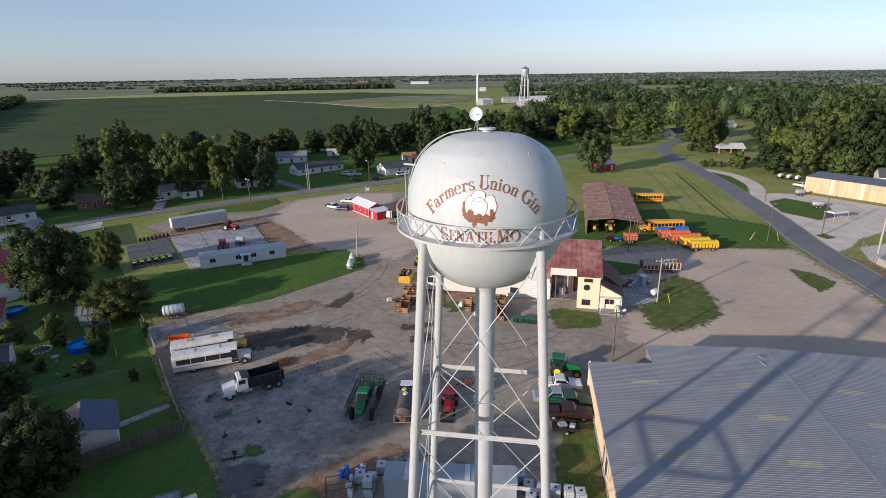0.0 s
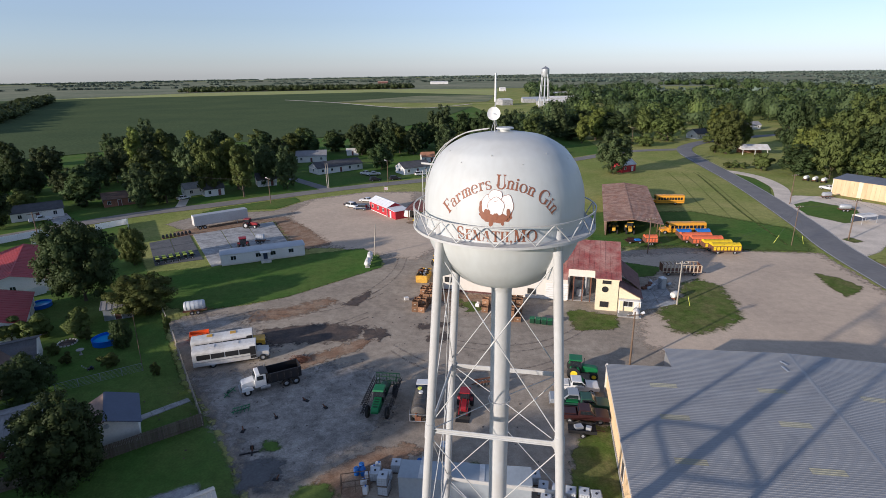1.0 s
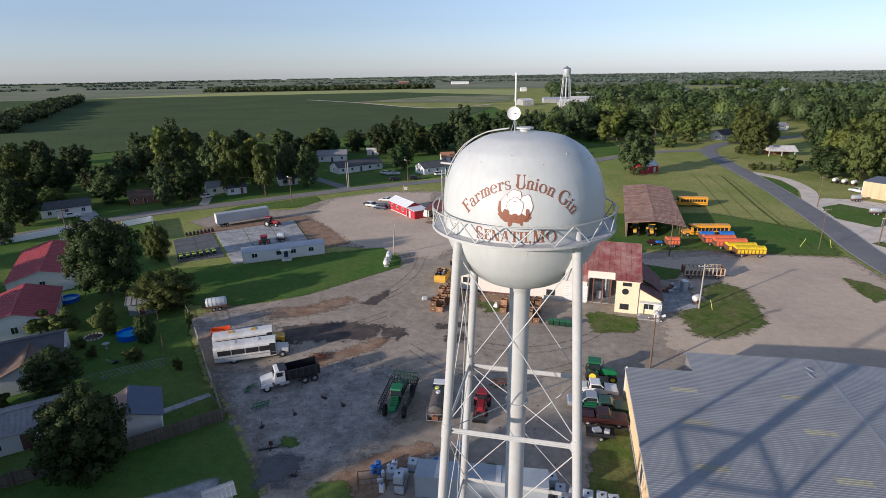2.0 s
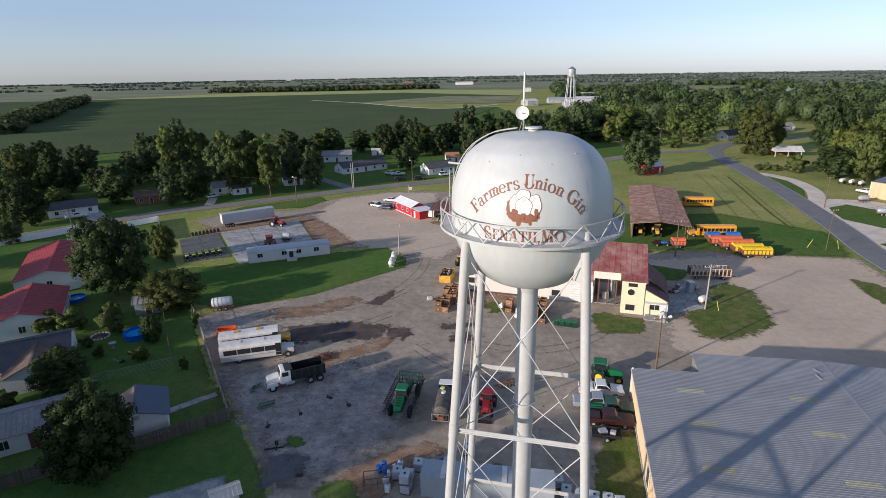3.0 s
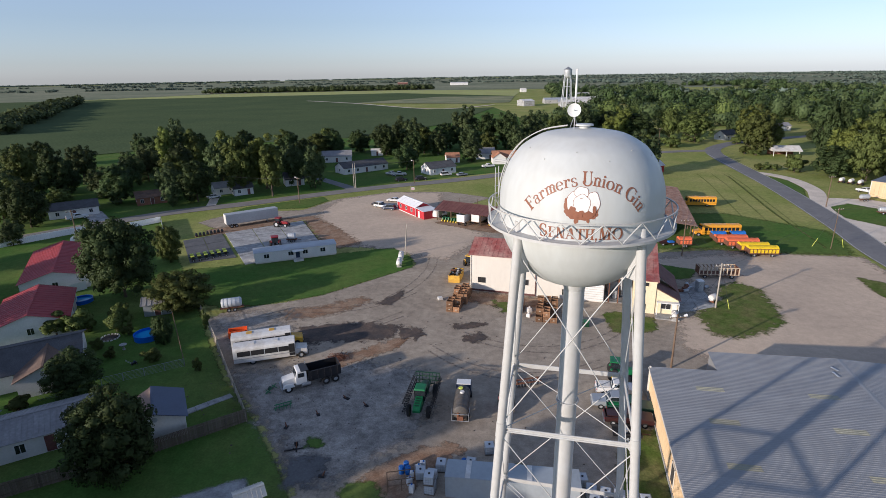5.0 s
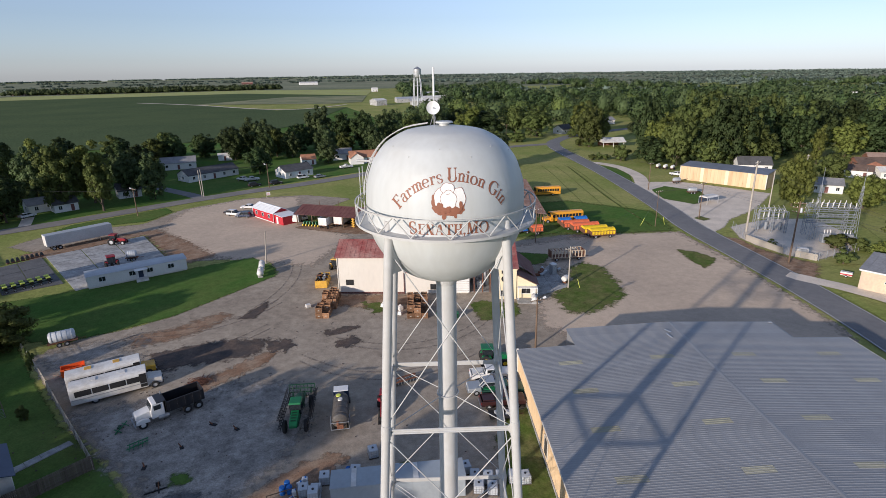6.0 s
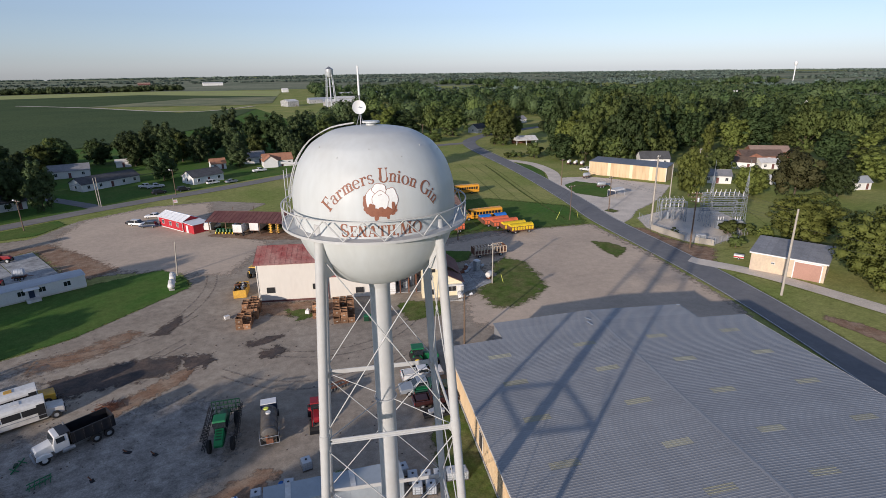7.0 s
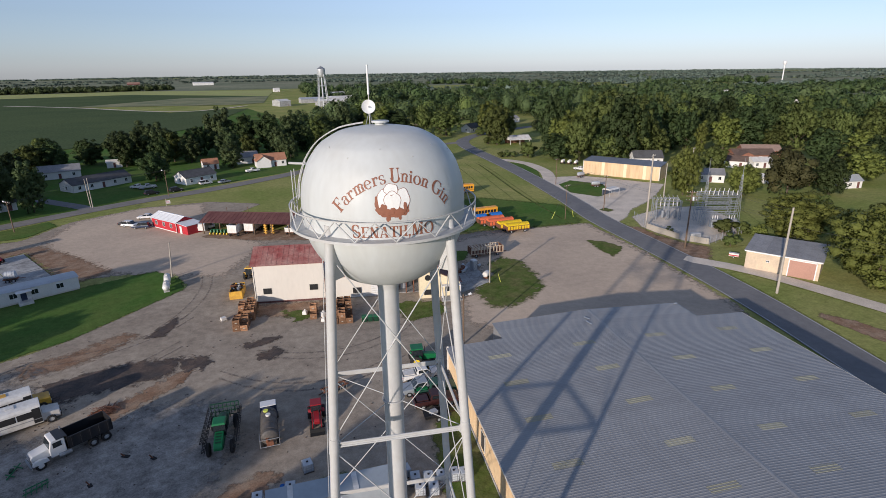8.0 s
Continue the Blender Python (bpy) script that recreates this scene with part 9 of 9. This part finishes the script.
for px, py in ((2, -2.6), (6.2, -2.6)):
    tr = part("transformer", Shape().box(px, py, 0.3, 2.2, 1.6, 2.2), "old_galv", ss, bevel=0.05)
    for k in range(3):
        part("bushing", Shape().rod((px - 0.6 + 0.6 * k, py, 2.5), (px - 0.6 + 0.6 * k, py, 3.4), 0.09, n=8), "worn_white", tr)
    for k in range(6):
        part("fin", Shape().box(px - 0.9 + 0.36 * k, py - 1.0, 0.5, 0.06, 0.5, 1.7), "old_galv", tr)
s2 = thing("switchgear", pose(93.5, 88.0, 0, 0, 0, -25), "low galvanised switchgear frame with insulators", "substation")
for px in (0, 3.2, 6.4):
    for py in (0, 3.4):
        part("column", lattice(Shape(), (px, py, 0), (px, py, 5.6), 0.5, 0.4, 6, 0.04), "old_galv", s2)
for z in (3.8, 5.5):
    for py in (0, 3.4):
        part("beam", lattice(Shape(), (0, py, z), (6.4, py, z), 0.35, 0.35, 8, 0.035), "old_galv", s2)
for i in range(6):
    part("switch", Shape().rod((0.5 + 1.1 * i, 0.2, 5.7), (0.5 + 1.1 * i, 3.2, 6.4), 0.05, n=6).rod((0.5 + 1.1 * i, 1.7, 3.0), (0.5 + 1.1 * i, 1.7, 5.6), 0.12, n=8), "worn_white", s2)
for i in range(4):
    part("breaker", Shape().rod((0.8 + 1.6 * i, 1.7, 0.4), (0.8 + 1.6 * i, 1.7, 2.4), 0.35, n=10), "old_galv", s2)
cl = thing("control_cabinet", pose(90.6, 69.9, 0, 0, 0, -20), "pale metal control cabinet", "cabinet")
part("box", Shape().box(0, 0, 0.1, 2.2, 1.2, 1.7), "worn_white", cl, bevel=0.03)
part("door", Shape().box(0, -0.62, 0.2, 1.9, 0.05, 1.5), "galv", cl)
rt = thing("cargo_trailer", pose(89.4, 57.0, 0, 0, 0, -50) @ Matrix.Diagonal((0.7, 0.7, 0.7, 1)), "small white and red trailer by the shed", "trailer")
part("body", Shape().box(0, 0, 0.5, 2.8, 1.4, 1.0), "worn_white", rt, bevel=0.05)
part("stripe", Shape().box(0, -0.72, 0.7, 2.8, 0.05, 0.35), "barn_red", rt)
for s in (-1, 1):
    wheel(rt, 0, s * 0.75, 0.35, 0.2)


# ---- small things about the yard ----
jr = random.Random(17)
sheet("garden_slab", [(-36, 10), (-30, 13.6), (-28.4, 11.2), (-31.5, 8.6), (-34.5, 6.5)], 0.06, "concrete", "worn concrete apron beside the small shed", "concrete pad", 0.3, 1, 41)
sheet("puddle", [(-26.6, 16.4), (-23.6, 18.0), (-21.6, 16.6), (-22.4, 13.6), (-25.4, 12.6)], 0.08, "wet_concrete", "damp pale patch on the yard gravel", "puddle", 1.3, 1, 42, soft=0.8)
sheet("weed_patch", [(-19.6, 13.4), (-16.4, 14.6), (-14.8, 12.2), (-17, 10.4), (-19.4, 11)], 0.085, "lawn", "green weeds on bare soil", "grass", 0.8, 1, 43)
sheet("weed_patch", [(-25.8, 20.6), (-23.8, 20.8), (-23.4, 19.2), (-25.4, 18.8)], 0.085, "lawn", "tuft of weeds on the gravel", "grass", 0.6, 1, 44)
sheet("weed_patch", [(-4.6, 17.6), (-1.2, 18.6), (0.6, 16.8), (-3.8, 16.2)], 0.085, "lawn", "weeds along the container side", "grass", 0.7, 1, 46)

gb = thing("field_bin", pose(7.5, 53.3, 0, 0, 0, -12), "dark green steel box near the gin wall", "bin", "green boxes near the gin wall")
part("box", Shape().box(0, 0, 0.05, 0.8, 0.9, 0.85), "dark_green", gb, bevel=0.03)
part("lid", Shape().box(0, 0, 0.9, 0.86, 0.96, 0.08), "farm_green", gb)
for k in (1, 2, 3):
    copy_thing(gb, pose(7.5 + 0.95 * k, 53.3 - 0.2 * k, 0, 0, 0, -12 + jr.uniform(-6, 6)))
pb = thing("pallet", pose(-15.0, 61.5, 0, 0, 0, 25), "small pale wooden pallet with a box", "pallet")
for k in range(5):
    part("board", Shape().box(-0.5 + 0.25 * k, 0, 0.12, 0.18, 1.1, 0.03), "pole_pale", pb)
part("bearer", Shape().box(0, 0.45, 0, 1.2, 0.1, 0.12).box(0, -0.45, 0, 1.2, 0.1, 0.12), "pole_pale", pb)
part("box", Shape().box(0, 0, 0.16, 0.8, 0.7, 0.5), "worn_white", pb)
for x, y, s in ((1.2, 57.6, 1.0), (1.0, 55.6, 0.8), (-1.7, 59.4, 0.9)):
    bg = thing("bulk_bag", pose(x, y, 0, 0, 0, jr.uniform(0, 90)), "crumpled white bulk bag by the crates", "bag", "white bags by the crates")
    part("sack", Shape().box(0, 0, 0, s, s, 0.8 * s, taper=0.75), "worn_white", bg, bevel=0.15)
    part("neck", Shape().rod((0, 0, 0.78 * s), (0.1, 0, 1.0 * s), 0.14, 0.2, n=8), "worn_white", bg)

gj = thing("harrow", pose(-31.0, 26.1, 0, 0, 0, 30), "broken green harrow frame on the gravel", "farm implement")
hf = Shape()
for k in range(5):
    hf.rod((-0.9 + 0.45 * k, -0.7, 0.25), (-0.6 + 0.45 * k, 0.7, 0.3), 0.05, n=5)
hf.rod((-1.1, -0.3, 0.3), (1.2, 0.0, 0.35), 0.06, n=6).rod((-0.9, 0.5, 0.3), (1.3, 0.6, 0.3), 0.06, n=6)
part("frame", hf, "farm_green", gj)
for k in range(8):
    part("tine", Shape().rod((-0.9 + 0.26 * k, 0.1, 0.3), (-0.9 + 0.26 * k, 0.15, 0.0), 0.03, n=5), "dark_green", gj)
gx = thing("harrow", pose(-34.0, 29.8, 0, 0, 0, 75), "green implement pieces beside the old bus", "farm implement")
part("frame", Shape().rod((-1.2, 0, 0.2), (1.2, 0.2, 0.3), 0.07, n=6).rod((-0.8, -0.5, 0.2), (-0.5, 0.6, 0.25), 0.06, n=6).rod((0.5, -0.5, 0.2), (0.8, 0.6, 0.25), 0.06, n=6), "farm_green", gx)
part("shoe", Shape().box(0.2, 0.5, 0, 0.6, 0.3, 0.25, 20), "dark_green", gx)
cr = thing("drag_bar", pose(-26.5, 18.4, 0, 0, 0, 20), "dark iron drag bar on the gravel", "farm implement")
part("bar", Shape().box(0, 0, 0.05, 2.1, 0.12, 0.12).box(0.3, 0.1, 0.1, 0.14, 1.3, 0.12).box(0.3, 0.6, 0.1, 0.4, 0.12, 0.5), "dark", cr)
part("hitch", Shape().rod((0.3, 0.1, 0.1), (0.4, 0.2, 0.9), 0.06, n=6), "rust", cr)
for x, y in ((-25.9, 25.0), (-22.0, 14.6), (-20.4, 27.4), (-28.9, 22.2), (-23.4, 28.8)):
    jt = thing("scrap_iron", pose(x, y, 0, 0, 0, jr.uniform(0, 180)), "dark scrap iron lying on the gravel", "scrap", "scrap iron on the yard")
    part("plate", Shape().box(0, 0, 0.02, jr.uniform(0.5, 0.9), 0.4, 0.12), "dark", jt)
    part("stub", Shape().rod((0.1, 0, 0.1), (0.35, 0.2, 0.55), 0.07, n=6), "rust", jt)
rp = Shape()
for _ in range(90):
    a, r, q = jr.uniform(0, 3.14), jr.uniform(0.4, 1.1), jr.uniform(0, 1)
    x, y = jr.gauss(0, 0.6), jr.gauss(0, 0.45)
    rp.rod((x - r * math.cos(a), y - r * math.sin(a), 0.06 + 0.25 * q), (x + r * math.cos(a), y + r * math.sin(a), 0.06 + 0.4 * q), 0.035, n=5)
rh = thing("brush_pile", pose(-27.6, 38.7, 0), "low pile of rusty brown rods and brush", "brush pile")
part("brush", rp, "rust", rh, fix=False)
tagged(rh, "low pile of rusty brown rods and brush", "brush pile")

# gas tank at the office corner and the guy wires of the poles
gt = thing("propane_tank", pose(25.2, 56.2, 0, 0, 0, 78), "white propane tank at the office corner", "gas tank")
part("tank", Shape().lathe([(0, -1.1), (0.35, -1.0), (0.5, -0.8), (0.5, 0.8), (0.35, 1.0), (0, 1.1)], 20, Matrix.Translation((0, 0, 1.0)) @ pose(0, 0, 0, 0, 90, 0)), "worn_white", gt, smooth=True)
part("dome", Shape().rod((0, 0, 1.48), (0, 0, 1.62), 0.15, n=10), "worn_white", gt)
for s in (-1, 1):
    part("cradle", Shape().box(s * 0.6, 0, 0, 0.2, 0.8, 0.6), "concrete", gt)
for foot, top in (((35.8, 61.0), (33.7, 61.6, 8.0)), ((68.0, 98.8), (71.5, 97.5, 9.4)), ((74.7, 98.4), (71.5, 97.5, 9.4))):
    gw = thing("guy_wire", pose(0, 0, 0), "thin guy wire with a yellow guard", "guy wire", "guy wires of the poles")
    a, b = Vector((*foot, 0)), Vector(top)
    part("strand", Shape().rod(a, b, 0.018, n=4), "wire", gw)
    part("guard", Shape().rod(a.lerp(b, 0.02), a.lerp(b, 0.24), 0.045, n=6), "lamp_yellow", gw)
ditch = ribbon("ditch", [(70.6, 98), (71.3, 102.7), (73.8, 130), (77.4, 154), (83, 190)], 0.6, 0.10, "red_soil", "narrow dark ditch along the road verge", "ditch")
ditch.data.attributes.new("inset", "FLOAT", "POINT").data.foreach_set("value", [0.0, 0.5, 0.0] * (len(ditch.data.vertices) // 3))
ditch.data.materials.clear()
ditch.data.materials.append(masked("rough_grass", 0.7, 0.5, 0.6))
bv = thing("box_trailer", pose(-22.6, 121.6, 0, 0, 0, 68), "silver box trailer at the hut end", "trailer")
part("box", Shape().box(0, 0, 0.5, 3.8, 2.0, 1.9), "galv", bv, bevel=0.04)
part("rear_door", Shape().box(-1.92, 0, 0.6, 0.04, 1.7, 1.6), "worn_white", bv)
part("drawbar", Shape().rod((1.9, 0, 0.6), (3.0, 0, 0.5), 0.06, n=6), "dark", bv)
for s in (-1, 1):
    wheel(bv, -0.2, s * 1.05, 0.36, 0.22)
tractor(32.6, 108.2, -100, "machine_yellow", "machine_yellow", "yellow machine under the brown shed roof")
tractor(36.6, 107.6, -100, "machine_yellow", "machine_yellow", "yellow loader machine under the brown shed")

# ---- garden things and drives of the houses ----
for x, y in ((-82.1, 51.3), (-70.6, 37.4)):
    um = thing("patio_umbrella", pose(x, y, 0), "closed white patio umbrella beside the house", "umbrella", "patio umbrellas")
    part("pole", Shape().rod((0, 0, 0), (0, 0, 2.5), 0.03, n=6), "galv", um)
    part("canopy", Shape().lathe([(0.24, 0.9), (0.20, 1.4), (0.12, 2.1), (0.03, 2.55)], 12), "white_paint", um, smooth=True)
    part("base", Shape().rod((0, 0, 0), (0, 0, 0.12), 0.3, n=12), "concrete", um)
gb_ = thing("garden_bed", pose(-66.8, 42.2, 0), "round garden bed edged with pale stones", "garden bed")
part("soil", Shape().lathe([(0.0, 0.12), (1.2, 0.06)], 20), "mud", gb_)
for k in range(16):
    a = k * math.pi / 8
    part("stone", Shape().box(1.35 * math.cos(a), 1.35 * math.sin(a), 0, 0.34, 0.24, 0.2, math.degrees(a) + 90, taper=0.7), "worn_white", gb_)
bb = thing("bird_bath", pose(-61.9, 38.8, 0), "pale stone bird bath on the lawn", "bird bath")
part("stem", Shape().lathe([(0.3, 0), (0.14, 0.15), (0.1, 0.6), (0.16, 0.7)], 14), "concrete", bb, smooth=True)
part("bowl", Shape().lathe([(0.1, 0.68), (0.5, 0.78), (0.55, 0.88), (0.48, 0.86), (0.0, 0.76)], 18), "concrete", bb, smooth=True)
for x, y, rz in ((-75.1, 43.9, 20), (-72.2, 44.2, -30)):
    ch = thing("garden_chair", pose(x, y, 0, 0, 0, rz), "pale wooden garden chair by the shrubs", "chair", "garden chairs")
    part("seat", Shape().box(0, 0, 0.4, 0.6, 0.6, 0.05), "pole_pale", ch)
    part("backrest", Shape().box(0, 0.3, 0.42, 0.6, 0.05, 0.75, rx=-12), "pole_pale", ch)
    for lx in (-0.26, 0.26):
        for ly in (-0.26, 0.26):
            part("leg", Shape().box(lx, ly, 0, 0.06, 0.06, 0.4), "pole_pale", ch)
mw = thing("lawn_mower", pose(-57.3, 34.7, 0, 0, 0, 40), "small push mower standing on the lawn", "lawn mower")
part("deck", Shape().box(0, 0, 0.1, 0.8, 0.5, 0.22), "paint_black", mw, bevel=0.04)
part("engine", Shape().rod((0.1, 0, 0.32), (0.1, 0, 0.52), 0.16, n=10), "paint_navy", mw)
part("handle", Shape().tube([(-0.35, -0.2, 0.25), (-1.0, -0.2, 0.95), (-1.0, 0.2, 0.95), (-0.35, 0.2, 0.25)], 0.02), "steel", mw)
for lx in (-0.32, 0.32):
    for ly in (-0.28, 0.28):
        wheel(mw, lx, ly, 0.11, 0.06)
ribbon("house_drive", [(-57.5, 158.5), (-63, 165), (-70, 172), (-77, 179), (-84, 186)], 4.2, 0.085, "asphalt", "grey driveway off the residential road", "driveway")
ribbon("house_drive", [(-98.5, 131), (-100.5, 136), (-103.5, 143)], 3.0, 0.085, "drive", "short pale driveway to a cottage", "driveway")
ribbon("house_drive", [(-118, 107.5), (-124, 113.5), (-133, 122)], 5.0, 0.085, "concrete", "shaded concrete driveway of a house", "driveway")
pk2 = pickup(-131.5, 114.0, 48, "white_paint", "white pickup parked in a shaded driveway", "pickups across the road")
for t in TREES.values():
    for entry in t:
        if not entry[3]:
            for o in (*entry[0].children_recursive, entry[0]):
                bpy.data.objects.remove(o)
